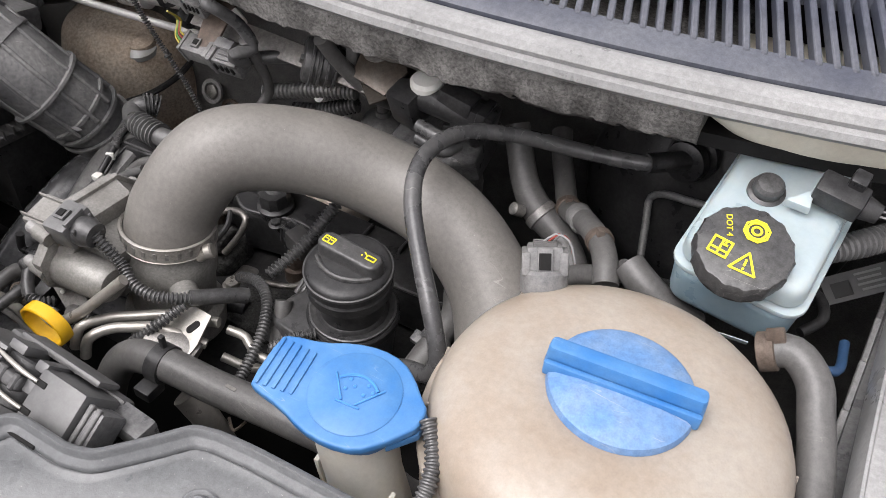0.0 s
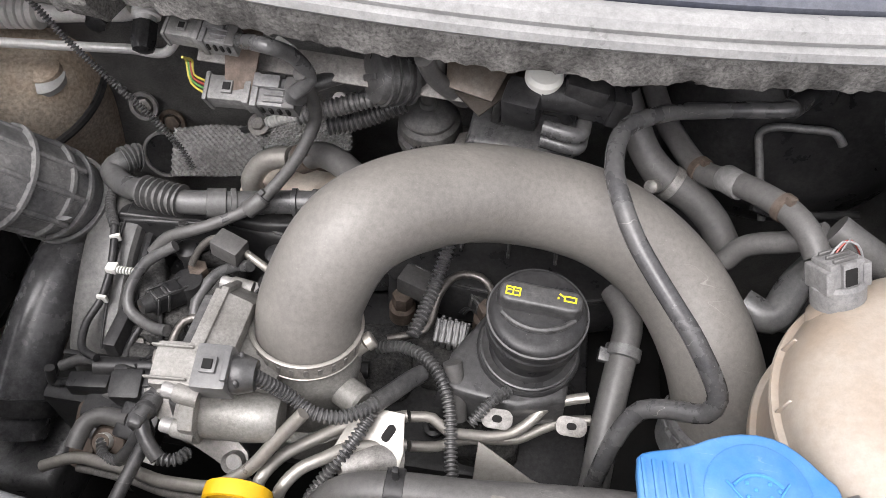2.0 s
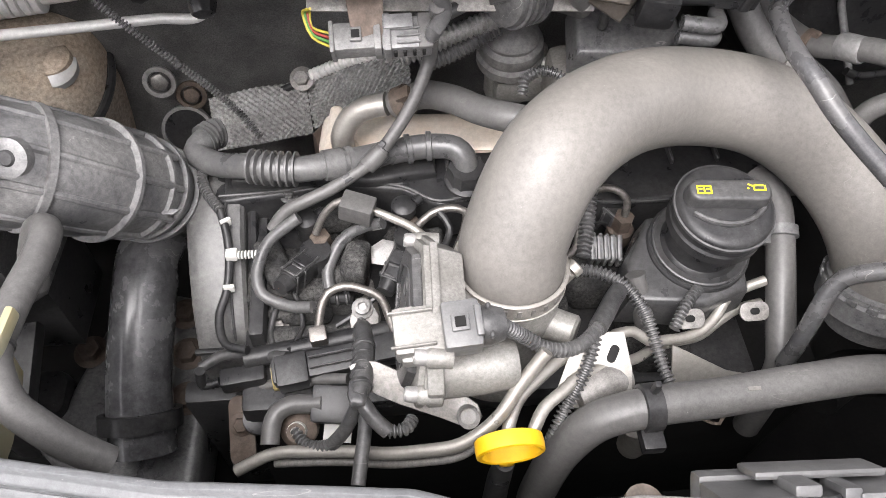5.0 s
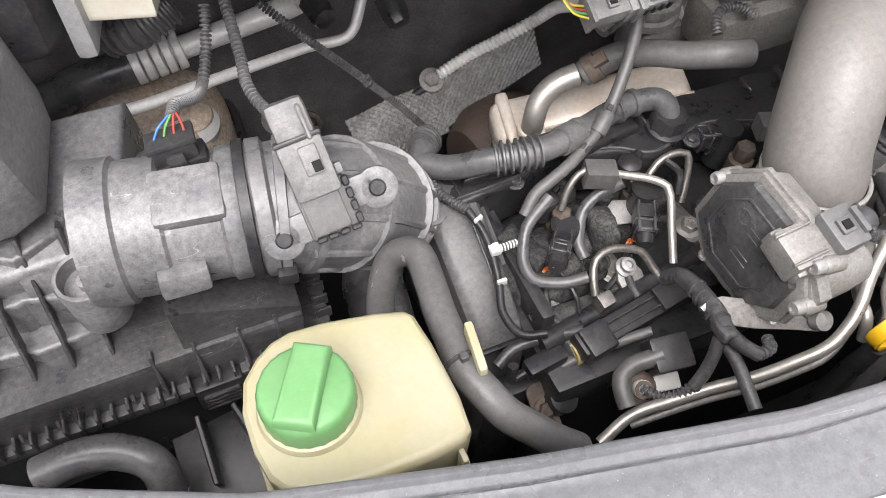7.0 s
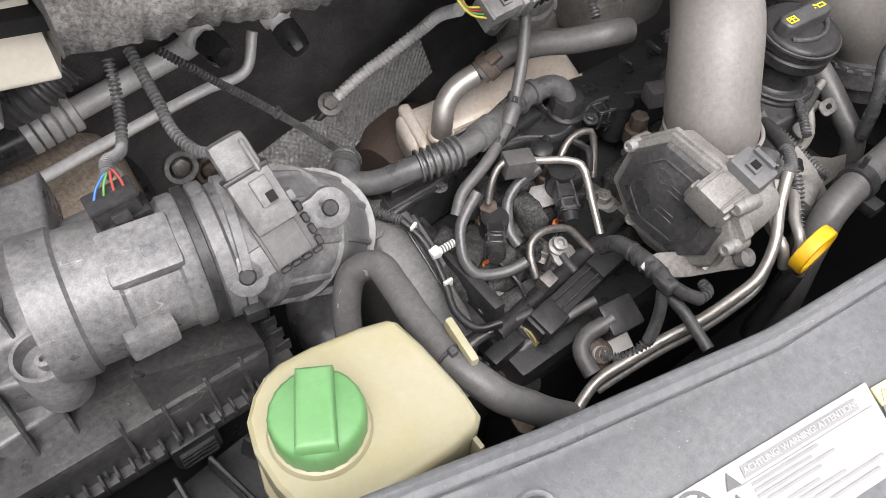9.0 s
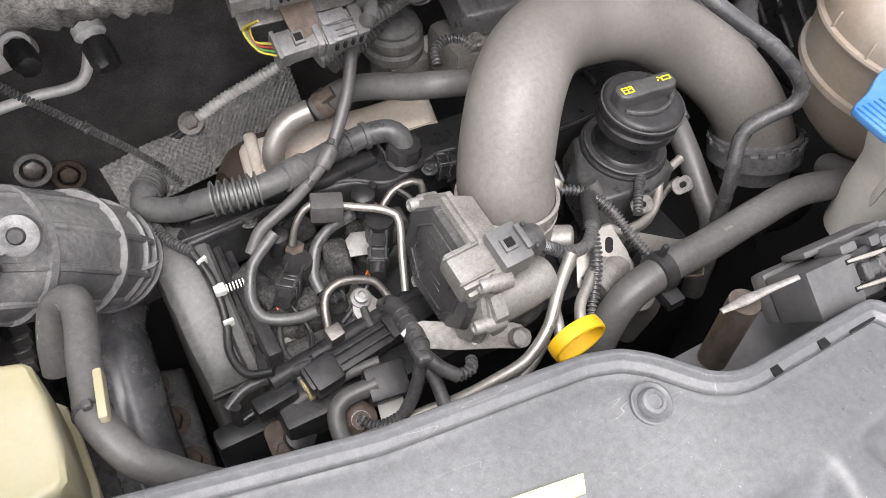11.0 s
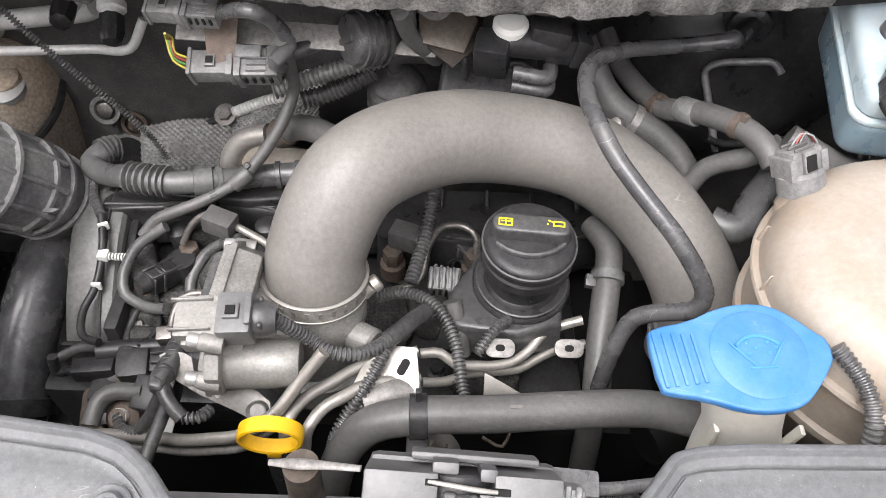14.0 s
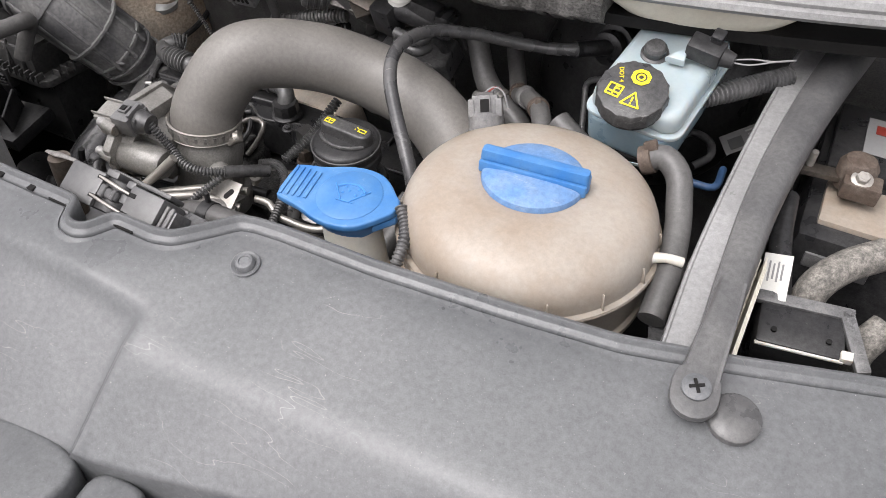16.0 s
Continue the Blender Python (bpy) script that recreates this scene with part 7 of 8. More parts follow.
# long corrugated cables under the cowl
kp = [(-0.6993, 0.5619, 1.0009), (-0.6835, 0.5559, 0.9825), (-0.6665, 0.5505, 0.9626), (-0.6475, 0.5472, 0.9404), (-0.6271, 0.5459, 0.9143), (-0.6050, 0.5451, 0.8850), (-0.5834, 0.5401, 0.8552), (-0.5720, 0.5320, 0.8380)]
hose("corrugated_conduit", kp, .0026, RUBBER2, "long dark corrugated conduit from the cowl to the engine", "conduit", 12, .0018, .003)
hose("corrugated_conduit", [(-0.7258, 0.5232, 1.0374), (-0.7267, 0.5046, 1.0291), (-0.7282, 0.4840, 1.0227), (-0.7305, 0.4621, 1.0182), (-0.7262, 0.4414, 1.0159), (-0.7185, 0.4240, 1.0240)], .0030, RUBBER2, "dark corrugated conduit to the boot sensor", "conduit", 12, .0018, .003)
hose("corrugated_conduit", [(-0.7378, 0.5344, 1.0282), (-0.7424, 0.5223, 1.0157), (-0.7486, 0.5072, 1.0062), (-0.7568, 0.4892, 1.0006), (-0.7640, 0.4700, 1.0120), (-0.7745, 0.4480, 1.0300), (-0.7780, 0.4340, 1.0350)], .0030, RUBBER2, "dark corrugated conduit to the air flow meter", "conduit", 12, .0018, .003)
hose("knurled_hose", [(-0.8057, 0.6074, 0.9700), (-0.7813, 0.5978, 0.9800), (-0.7558, 0.6022, 0.9900)], .016, RUBBER2, "black ribbed drain hose beside the black container", "hose", 18, .003, .006)

# outer container under the cowl
wb = thing("cowl_box", (-.88, .56, 1.05), "black plastic housing with grey band and cream lid under the cowl", "housing")
part("tub", prism([(-.99, .525), (-.835, .525), (-.818, .545), (-.80, .66), (-.99, .66)], .09, pose(0, 0, 1.02), .010, 3), BLACK, wb)
part("grey_band", box((.014, .10, .10), pose(-.806, .58, 1.06, 0, 0, -12), .005), SEAL, wb)
part("cream_lid", prism([(-.030, -.05), (.02, -.055), (.028, .0), (.02, .05), (-.03, .05)], .09, pose(-.778, .585, 1.03, 0, 0, -10), .006, 3), CREAM, wb)

# cream moulding above the brake reservoir
def bowl(x0, x1, n=40, w=14):
    """A shallow rounded trough hung below the curved cowl edge."""
    V, F = [], []
    for i in range(n + 1):
        u = i / n
        x = x0 + (x1 - x0) * u
        deep = .046 * math.sin(math.pi * u) ** .55
        for k in range(w + 1):
            a = math.pi * k / w
            V.append((x, cowl_y(x) + .016 + .055 * (1 - math.cos(a)), 1.110 - .004 - deep * math.sin(a) ** .7))
    m = len(V)
    V += [(x, y, 1.112) for x, y, z in V]
    for i in range(n):
        for k in range(w):
            q = i * (w + 1) + k
            f = (q, q + 1, q + w + 2, q + w + 1)
            F += [f, tuple(j + m for j in reversed(f))]
    return V, F


solo("cowl_water_shield", bowl(-.045, .115), CREAM, "cream plastic water shield under the cowl edge", "water shield")

# ---- right side: seal bridge, battery, liner ----
sb = thing("seal_bridge", (.12, .30, 1.05), "grey rubber-covered bridge strip from panel to cowl", "seal strip")
def strip(pts, w, h, lift):
    """A bowed strip: width w across, rounded top of height h."""
    l_ = spline(pts, .008)
    V, F = [], []
    for i, p in enumerate(l_):
        t = (l_[min(i + 1, len(l_) - 1)] - l_[max(i - 1, 0)]).normalized()
        s = t.cross(Vector((0, 0, 1))).normalized()
        f = i / (len(l_) - 1)
        ww = w[0] + (w[1] - w[0]) * f
        for u, v in ((-.5, -h), (-.5, -.004), (-.46, .002), (-.40, .002), (-.36, lift * .5), (-.2, lift), (.1, lift * 1.05), (.32, lift * .7), (.44, 0), (.5, -.006), (.5, -h)):
            V.append(p + s * (u * ww) + Vector((0, 0, v)))
    k = 11
    for i in range(len(l_) - 1):
        for j in range(k):
            F.append((i * k + j, i * k + (j + 1) % k, (i + 1) * k + (j + 1) % k, (i + 1) * k + j))
    F.append(tuple(range(k - 1, -1, -1)))
    F.append(tuple((len(l_) - 1) * k + j for j in range(k)))
    return V, F


part("flange", strip([(0.1165, 0.1700, 1.0330), (0.1150, 0.2500, 1.0345), (0.1180, 0.3450, 1.0360), (0.1270, 0.4800, 1.0400), (0.1420, 0.6200, 1.0450)], (.024, .034), .02, .0015), SEAL, sb, "weathered light grey metal flange")
part("strip", strip([(0.1330, 0.1900, 1.0420), (0.1325, 0.2500, 1.0440), (0.1345, 0.3450, 1.0450), (0.1480, 0.4800, 1.0470), (0.1710, 0.6200, 1.0520)], (.020, .040), .012, .0050), BRIDGE, sb, "dark grey rubber seal")
part("tongue", strip([(0.1325, 0.2300, 1.0480), (0.1330, 0.2000, 1.0470), (0.1328, 0.1680, 1.0440), (0.1328, 0.1440, 1.0390)], (.018, .024), .006, .003), BRIDGE, sb)
part("foot", prism(round_rect(.028, .036, .0135), .006, axes((0.1328, 0.1430, 1.0345), (0, -.2, 1), (1, .12, 0)), .002), BRIDGE, sb)
part("screw", lathe([(.0085, 0), (.0085, .002), (.006, .003), (0, .003)], axes((0.1326, 0.1430, 1.0405), (0, -.2, 1)), 24), BEAD, sb)
# cross recess drawn by near-black bars in place of its shade
part("screw_cross", cat(*[box((.009, .002, .001), axes((0.1326, 0.1424, 1.0436), (0, -.2, 1)) @ pose(0, 0, 0, 0, 0, 30 + a), .0002, 1) for a in (0, 90)]), DARK, sb)
solo("rubber_buffer", lathe([(.0150, -.004), (.0150, .0005), (.0135, .0018), (.006, .0026), (0, .0026)], axes((0.1577, 0.1408, 1.0310), (0, -.25, 1)), 32), RUBBER2, "dark rubber buffer stud on the front panel", "buffer")
CD = (Vector((0.1449, 0.2891, 1.0300)) - Vector((0.1440, 0.2161, 1.0050))).normalized()
CO = (Vector((0.1449, 0.2891, 1.0300)) + Vector((0.1440, 0.2161, 1.0050))) / 2
fc = thing("folded_card", CO, "folded pale cardboard sheets wedged beside the strip", "card")
for k in range(4):
    part("sheet", box((.0022, .074 - .003 * k, .024 + .003 * (k % 2)), axes(CO + Vector((.0014 * k - .004, 0, -.012 + .001 * k)), CD.cross(Vector((1, 0, 0))), (1, 0, 0)), .0006, 1), CREAM if k % 2 else WHITE, fc)
bat = thing("battery", (.30, .36, .92), "black car battery with dirty cream top tray", "battery")
part("case", box((.19, .20, .17), pose(.262, .480, .90), .010), BLACK, bat)
part("front_recess", box((.05, .004, .014), pose(.205, .3795, .962), .001), GREYBLK, bat)
part("top_tray", box((.15, .060, .008), pose(.255, .428, .986), .003), TANK, bat, "dirty cream top tray")
part("dark_top", box((.18, .11, .012), pose(.265, .525, .990), .004), BLACK, bat)
part("sticker", box((.09, .06, .001), pose(.245, .530, .9972, 0, 0, 0), .0002, 1), PRINTG, bat)
part("sticker_mark", box((.035, .014, .001), pose(.225, .540, .9986), .0002, 1), RED, bat)
tm = thing("battery_terminal", (0.1968, 0.4517, 1.0100), "corroded brown battery terminal clamp", "terminal")
TMp = Vector((0.1964, 0.4486, 1.0120))
part("clamp", cat(lathe([(.015, -.016), (.016, .004), (.012, .010), (0, .011)], axes(TMp, (0, 0, 1)), 28), box((.03, .022, .016), pose(TMp.x + .006, TMp.y - .016, TMp.z - .006), .003)), RUST, tm)
part("bar", box((.075, .014, .005), pose(TMp.x - .045, TMp.y - .008, TMp.z - .008, 0, 0, 6), .001), BRACKET, tm)
part("bolt", bolt_mesh((TMp.x + .004, TMp.y - .018, TMp.z + .003), (0, -.4, 1), .0055, .006), STEEL, tm)
part("stud", lathe([(.0035, 0), (.0035, .014), (0, .015)], axes((TMp.x - .036, TMp.y - .004, TMp.z - .006), (0, 0, 1)), 12), STEEL, tm)
hose("battery_cable", [(0.1881, 0.3294, 0.9000), (0.1661, 0.3149, 0.9850), (0.1563, 0.3479, 1.0000), (0.1524, 0.3926, 1.0050)], .0085, BLACK, "black battery cable with glossy insulation", "cable", 16)
cf = thing("cable_flag", (0.1606, 0.3045, 0.9980), "white paper flag with faint print on the battery cable", "tag")
CFM = axes((0.1606, 0.3045, 0.9980), (-.2, -.3, 1), (1, .1, 0))
part("paper", box((.020, .040, .0012), CFM, .0003, 1), WHITE, cf)
for k in range(4):
    part("print_bar", box((.0014, .018 - .004 * (k % 2), .0004), CFM @ pose(-.005 + .003 * k, .004, .0008), .0001, 1), PRINTG, cf)
hose("braided_cable", [(0.1878, 0.3128, 0.9700), (0.1897, 0.3212, 0.9850), (0.2036, 0.3413, 0.9950), (0.2301, 0.3673, 1.0000)], .0125, BRAID, "grey braided cable sleeve beside the battery", "cable", 20)
hose("braided_cable", [(0.2367, 0.2983, 0.9300), (0.2306, 0.2902, 0.9700), (0.2415, 0.3058, 0.9850)], .0115, BRAID, "grey braided cable sleeve low beside the battery", "cable", 20)
fb = thing("fuse_box", (0.1867, 0.2747, 0.9800), "black fuse carrier with grey edge and cable tie", "fuse box")
FM = axes((0.1884, 0.2744, 0.9750), (-.05, -.25, 1), (1, .12, 0))
part("carrier", box((.058, .034, .03), FM, .003), BLACK, fb)
part("edge", cat(box((.066, .010, .006), FM @ pose(0, .020, .014), .002), box((.010, .05, .006), FM @ pose(.034, 0, .014, 0, 0, 18), .002)), GREYBLK, fb)
part("cable_tie", cat(box((.058, .003, .0025), FM @ pose(0, -.017, .012), .0006, 1), box((.008, .007, .007), FM @ pose(.030, -.014, .014), .001)), NECK, fb)
for k in (-.018, .018):
    part("screw", lathe([(.002, 0), (.002, .002), (0, .002)], FM @ pose(k, -.006, .015), 12), DARK, fb)
wl = thing("wheel_arch_liner", (.14, .42, .88), "dark liner wall with slanted chipped ribs", "liner")
WLM = pose(.138, .42, .87, 0, -10, -6)
part("wall", box((.012, .40, .24), WLM, .003), GREYBLK, wl)
for i in range(7):
    for k in range(5):
        part("slanted_rib", box((.006, .042, .005), WLM @ pose(-.0075, -.15 + .05 * i + .014 * k, .09 - .036 * k, 40, 0, 0), .001, 1), BOXPL, wl)
SKM = axes((0.1045, 0.5387, 0.9550), (-.35, -.35, .85), (.87, .48, .3))
bst = thing("part_sticker", (0.1045, 0.5387, 0.9550), "grey part sticker with pale print bars", "sticker")
part("paper", box((.050, .026, .0008), SKM, .0002, 1), PRINTG, bst)
for k in range(4):
    part("print_bar", box((.020 - .003 * (k % 2), .0022, .0004), SKM @ pose(.010, .008 - .005 * k, .0006), .0001, 1), LABELM, bst)
part("code_block", box((.014, .014, .0004), SKM @ pose(-.012, -.002, .0006), .0001, 1), PRINT, bst)

# ---- bonnet latch ----
lt = thing("bonnet_latch", (-.303, .115, 1.02), "weathered grey bonnet latch with steel jaws", "latch")
GREYST = mat("grey_latch_steel", (0.085, 0.085, 0.086), 0.42, metal=0.3, col2=(0.16, 0.16, 0.157), amount=0.7, scale=24, grain=0.1)
LQ = axes((-.2895, .1120, 1.0355), (0, -.55, .83), (1, -.02, -.05))
part("left_cheek", cat(box((.0335, .027, .030), LQ @ pose(-.0285, -.001, -.0145), .002), box((.012, .0055, .020), LQ @ pose(-.009, .0145, -.012), .0015)), GREYST, lt)
part("right_cheek", cat(box((.031, .029, .028), LQ @ pose(.0285, -.001, -.0150), .002), box((.008, .006, .020), LQ @ pose(.0105, .0125, -.012), .0015), box((.008, .007, .020), LQ @ pose(.0105, .0010, -.012), .0015)), GREYST, lt)
part("back_plate", box((.060, .004, .018), LQ @ pose(.005, .017, -.026), .002), GREYST, lt)
part("lower_frame", box((.09, .030, .012), LQ @ pose(0, 0, -.036), .004), GREYST, lt)
part("drum", lathe([(0, -.013), (.017, -.013), (.018, -.012), (.018, .012), (.017, .013), (0, .013)], axes(LQ @ Vector((-.003, -.001, -.019)), LQ.to_3x3() @ Vector((0, 1, 0))), 36), BLACK, lt, "black catch drum between the jaws")
for y in (.0072, -.0078):
    part("jaw", sweep([LQ @ Vector((-.0165, y + .0015, .0002)), LQ @ Vector((-.006, y + .0006, .0016)), LQ @ Vector((.006, y - .0006, .0012)), LQ @ Vector((.0145, y - .0012, -.0006))], [.0009, .0013, .0013, .0010], 10), STEEL, lt, "bright worn steel jaw")
    # jaw slots: near-black boxes proud of the cheeks, shade put into colour
    part("jaw_slot", box((.007, .0034, .002), LQ @ pose(-.0145, y + .0012, -.0003), .0004, 1), DARK, lt)
    part("jaw_slot", box((.009, .0034, .002), LQ @ pose(.0160, y - .0012, -.0015), .0004, 1), DARK, lt)
part("catch", cat(box((.017, .0085, .012), LQ @ pose(-.001, 0, -.004), .003, 3), box((.006, .0100, .005), LQ @ pose(-.0065, 0, .0005), .001, 1), box((.004, .0092, .004), LQ @ pose(.004, 0, .0008), .001, 1)), BELT, lt)
part("cable_guide", cat(box((.012, .022, .020), LQ @ pose(.049, -.002, -.016), .002), box((.003, .025, .003), LQ @ pose(.0465, -.002, -.006), .0006, 1), box((.003, .025, .003), LQ @ pose(.0515, -.002, -.006), .0006, 1)), GREYBLK, lt, "ribbed dark grey cable guide")
part("lever", sweep([(-.3790, .1315, 1.0292), (-.3655, .1300, 1.0320), (-.3500, .1275, 1.0365), (-.3356, .1249, 1.0402)], [.0016, .0030, .0020, .0016], 12, .003, squash=.55), DULLST, lt)
part("post", sweep([(-.3640, .130, 1.0300), (-.3640, .128, .97)], .0085, 18), BRACKET, lt)
hose("latch_cable", [(-0.2472, 0.1311, 1.0100), (-0.2326, 0.1341, 1.0050), (-0.2148, 0.1367, 1.0000), (-0.1849, 0.1429, 0.9950)], .0034, GREYBLK, "grey sheathed bonnet release cable", "cable", 12)
solo("cable_anchor", box((.028, .014, .014), pose(*(-0.2372, 0.1335, 1.0080), 0, 0, -4), .002), GREYBLK, "grey plastic cable end anchor", "cable end")
hose("corrugated_conduit", [(-0.2458, 0.1276, 0.9950), (-0.2250, 0.1305, 0.9900), (-0.1979, 0.1361, 0.9850)], .0042, RUBBER2, "dark corrugated conduit beneath the latch cable", "conduit", 12, .0016, .003)
solo("cross_member", box((.34, .03, .02), pose(-.40, .125, .965), .004), GREYST, "dusty grey steel cross member under the latch", "cross member")

rcl = thing("cable_clip", (-.2968, .3653, .8710), "ribbed dark grey plastic cable clip beside the oil filler", "clip")
RCM = axes((-.2968, .3653, .8730), (-.05, -.45, .85), (1, -.05, 0))
part("body", box((.026, .018, .010), RCM, .002), GREYBLK, rcl)
for k in range(5):
    part("rib", box((.0030, .0185, .0040), RCM @ pose(-.0105 + .0052 * k, 0, .0058), .0009, 2), GREYBLK, rcl)
fc = thing("folded_card", (.148, .235, .98), "folded cream card wedged beside the seal strip", "card")
for k in range(3):
    part("leaf", box((.0011, .100 - .006 * k, .060), pose(.1455 + .0024 * k, .2330 - .002 * k, 1.0020 - .0012 * k, 0, 4 - 3 * k, -1.5), .0003, 1), CREAM, fc)

# ---- dipstick ----
dp = thing("dipstick", (-0.4003, 0.1931, 0.9382), "yellow plastic dipstick handle ring", "dipstick")
DP = Vector((-.402, .194, .931))
dm = axes(DP, (-.03, 1, .03), (1, 0, 0))
part("ring", cat(lathe([(.0200, -.0045), (.0218, -.0052), (.0235, -.0045), (.0240, 0), (.0235, .0045), (.0218, .0052), (.0200, .0045), (.0196, 0), (.0200, -.0045)], dm @ Matrix.Diagonal((.85, .74, 1, 1)), 40), box((.010, .009, .010), pose(DP.x, DP.y, DP.z - .0195), .003)), YELLOW, dp)
part("tube", sweep([DP + Vector((0, 0, -.026)), DP + Vector((.0, .002, -.055)), DP + Vector((.002, .004, -.12))], [.0060, .0075, .0085], 14), BLACK, dp)

# ---- steel pipes across the front of the head ----
hose("fuel_pipe", [(-0.3990, 0.2050, 0.8950), (-0.3978, 0.2129, 0.9106), (-0.3886, 0.2313, 0.9096), (-0.3730, 0.2452, 0.9082), (-0.3556, 0.2578, 0.9084), (-0.3353, 0.2654, 0.9085), (-0.3146, 0.2717, 0.9104)], .0041, STEEL, "bright steel coolant pipe bent below the throttle body", "pipe", 16)
hose("fuel_pipe", [(-0.3860, 0.2030, 0.8950), (-0.3833, 0.2087, 0.9116), (-0.3749, 0.2218, 0.9150), (-0.3615, 0.2317, 0.9153), (-0.3475, 0.2422, 0.9133), (-0.3306, 0.2485, 0.9079), (-0.3132, 0.2548, 0.9027)], .0041, STEEL, "second bright steel coolant pipe below the throttle body", "pipe", 16)
hose("fuel_pipe", [(-0.3139, 0.2785, 0.8964), (-0.2989, 0.2811, 0.8940), (-0.2872, 0.2765, 0.8871), (-0.2722, 0.2786, 0.8828), (-0.2565, 0.2816, 0.8795), (-0.2417, 0.2871, 0.8793), (-0.2305, 0.2962, 0.8822), (-0.2209, 0.3072, 0.8865), (-0.2067, 0.3128, 0.8895), (-0.1920, 0.3160, 0.8926)], .0038, STEEL, "bright steel pipe bent past the oil filler", "pipe", 16)
hose("fuel_pipe", [(-0.3119, 0.2658, 0.8777), (-0.2936, 0.2715, 0.8712), (-0.2761, 0.2816, 0.8666), (-0.2568, 0.2873, 0.8619), (-0.2376, 0.2917, 0.8600), (-0.2213, 0.3012, 0.8620), (-0.2044, 0.3094, 0.8641), (-0.1854, 0.3128, 0.8652)], .0038, STEEL, "lower steel pipe bent past the oil filler", "pipe", 16)
sbk = thing("pipe_bracket", (-0.3231, 0.2410, 0.9250), "bright zinc pipe bracket with slot", "bracket")
SBM = axes((-0.3300, 0.2530, 0.9115), (-.1, -.45, .85), (1, -.05, 0))
part("plate", prism([(-.030, -.016), (-.022, .004), (-.004, .018), (.014, .018), (.018, -.006), (.016, -.030), (-.020, -.030)], .002, SBM, .0006), ZINC, sbk)
# slot not cut through; a near-black plate paints its shade
part("slot", prism(round_rect(.006, .012, .0029), .0008, SBM @ pose(.006, .004, .0018, 0, 0, -25), .0002), DARK, sbk)
sb2 = thing("pipe_bracket", (-0.2397, 0.2803, 0.8722), "zinc pipe bracket with two ears", "bracket")
SB2 = axes((-0.2447, 0.2735, 0.8625), (0, -.7, .7), (1, .05, 0))
part("plate", prism([(-.022, -.03), (.030, -.03), (.040, -.018), (.020, -.012), (-.02, .012)], .002, SB2, .0006), ZINC, sb2)
for q in ((-0.2547, 0.2912, 0.8880), (-0.2017, 0.2981, 0.8800)):
    part("ear", prism(round_rect(.022, .014, .006), .002, axes(q, (0, -.5, .85)), .0006), DULLST, sb2)
    # ear hole as a near-black plate, its shade painted on
    part("hole", prism(round_rect(.007, .005, .0024), .0008, axes(Vector(q) + Vector((0, -.001, .0018)), (0, -.5, .85)), .0002), DARK, sb2)
hose("stub_hose", [(-0.2910, 0.3205, 0.9051), (-0.2860, 0.3088, 0.8906), (-0.2822, 0.2944, 0.8717)], .0071, RUBBER, "short grey rubber hose beside the oil filler", "hose", 16)
tube_ = thing("coolant_flange_pipe", (-0.3358, 0.2388, 0.9000), "dull steel coolant pipe stub", "pipe")
part("stub", sweep([(-0.3511, 0.2340, 0.9000), (-0.3303, 0.2420, 0.9000), (-0.3166, 0.2449, 0.8950)], .0135, 20), DULLST, tube_)
hose("lower_steel_tube", [(-0.3087, 0.2223, 0.8800), (-0.2946, 0.2240, 0.8600), (-0.2891, 0.2344, 0.8000)], .0108, STEEL, "bright steel tube going down behind the latch", "pipe", 20)
hose("fuel_pipe", [(-0.5765, 0.2276, 0.8312), (-0.5500, 0.2334, 0.8427), (-0.5228, 0.2290, 0.8523), (-0.4969, 0.2231, 0.8636), (-0.4733, 0.2151, 0.8768), (-0.4503, 0.2099, 0.8906), (-0.4268, 0.2081, 0.9021), (-0.4053, 0.2169, 0.9155), (-0.3897, 0.2318, 0.9310), (-0.3741, 0.2440, 0.9483)], .0043, STEEL, "long bright steel pipe along the front of the engine", "pipe", 16)
hose("fuel_pipe", [(-0.5500, 0.2304, 0.8317), (-0.5228, 0.2260, 0.8413), (-0.4969, 0.2201, 0.8526), (-0.4733, 0.2121, 0.8658), (-0.4503, 0.2069, 0.8796), (-0.4268, 0.2051, 0.8911), (-0.4053, 0.2139, 0.9045)], .0031, DULLST, "second thin steel pipe along the front of the engine", "pipe", 12)
hose("wire_tail", [(-0.2680, 0.2230, 0.8800), (-0.2551, 0.2143, 0.8850), (-0.2503, 0.2220, 0.8900)], .0012, RUST, "thin twisted brown wire end", "wire", 6)

# ---- labels on the front panel ----
def panel_plate(name, corners, material, label, category):
    a, b, c, d = corners
    top = [Vector((x, y, panel_z(x, bead_y(x) - y) + .0014)) for x, y in (a, b, c, d)]
    low = [p - Vector((0, 0, .0012)) for p in top]
    return solo(name, (top + low, [(0, 1, 2, 3), (7, 6, 5, 4), (0, 4, 5, 1), (1, 5, 6, 2), (2, 6, 7, 3), (3, 7, 4, 0)]), material, label, category)


WL = [(-.6660, .1278), (-.5445, .1090), (-.5555, .0732), (-.6770, .0920)]
lw = panel_plate("warning_label", WL, LABELM, "white warning label with grey heading bar and printed lines", "label")
def on_label(u, v, lift=.0018):
    """A place on the white label: u along its heading, v down from it, both 0 to 1."""
    a, b, c, d = (Vector((x, y, panel_z(x, bead_y(x) - y))) for x, y in WL)
    p = a * (1 - u) * (1 - v) + b * u * (1 - v) + c * u * v + d * (1 - u) * v
    return p + Vector((0, 0, lift + .0004))
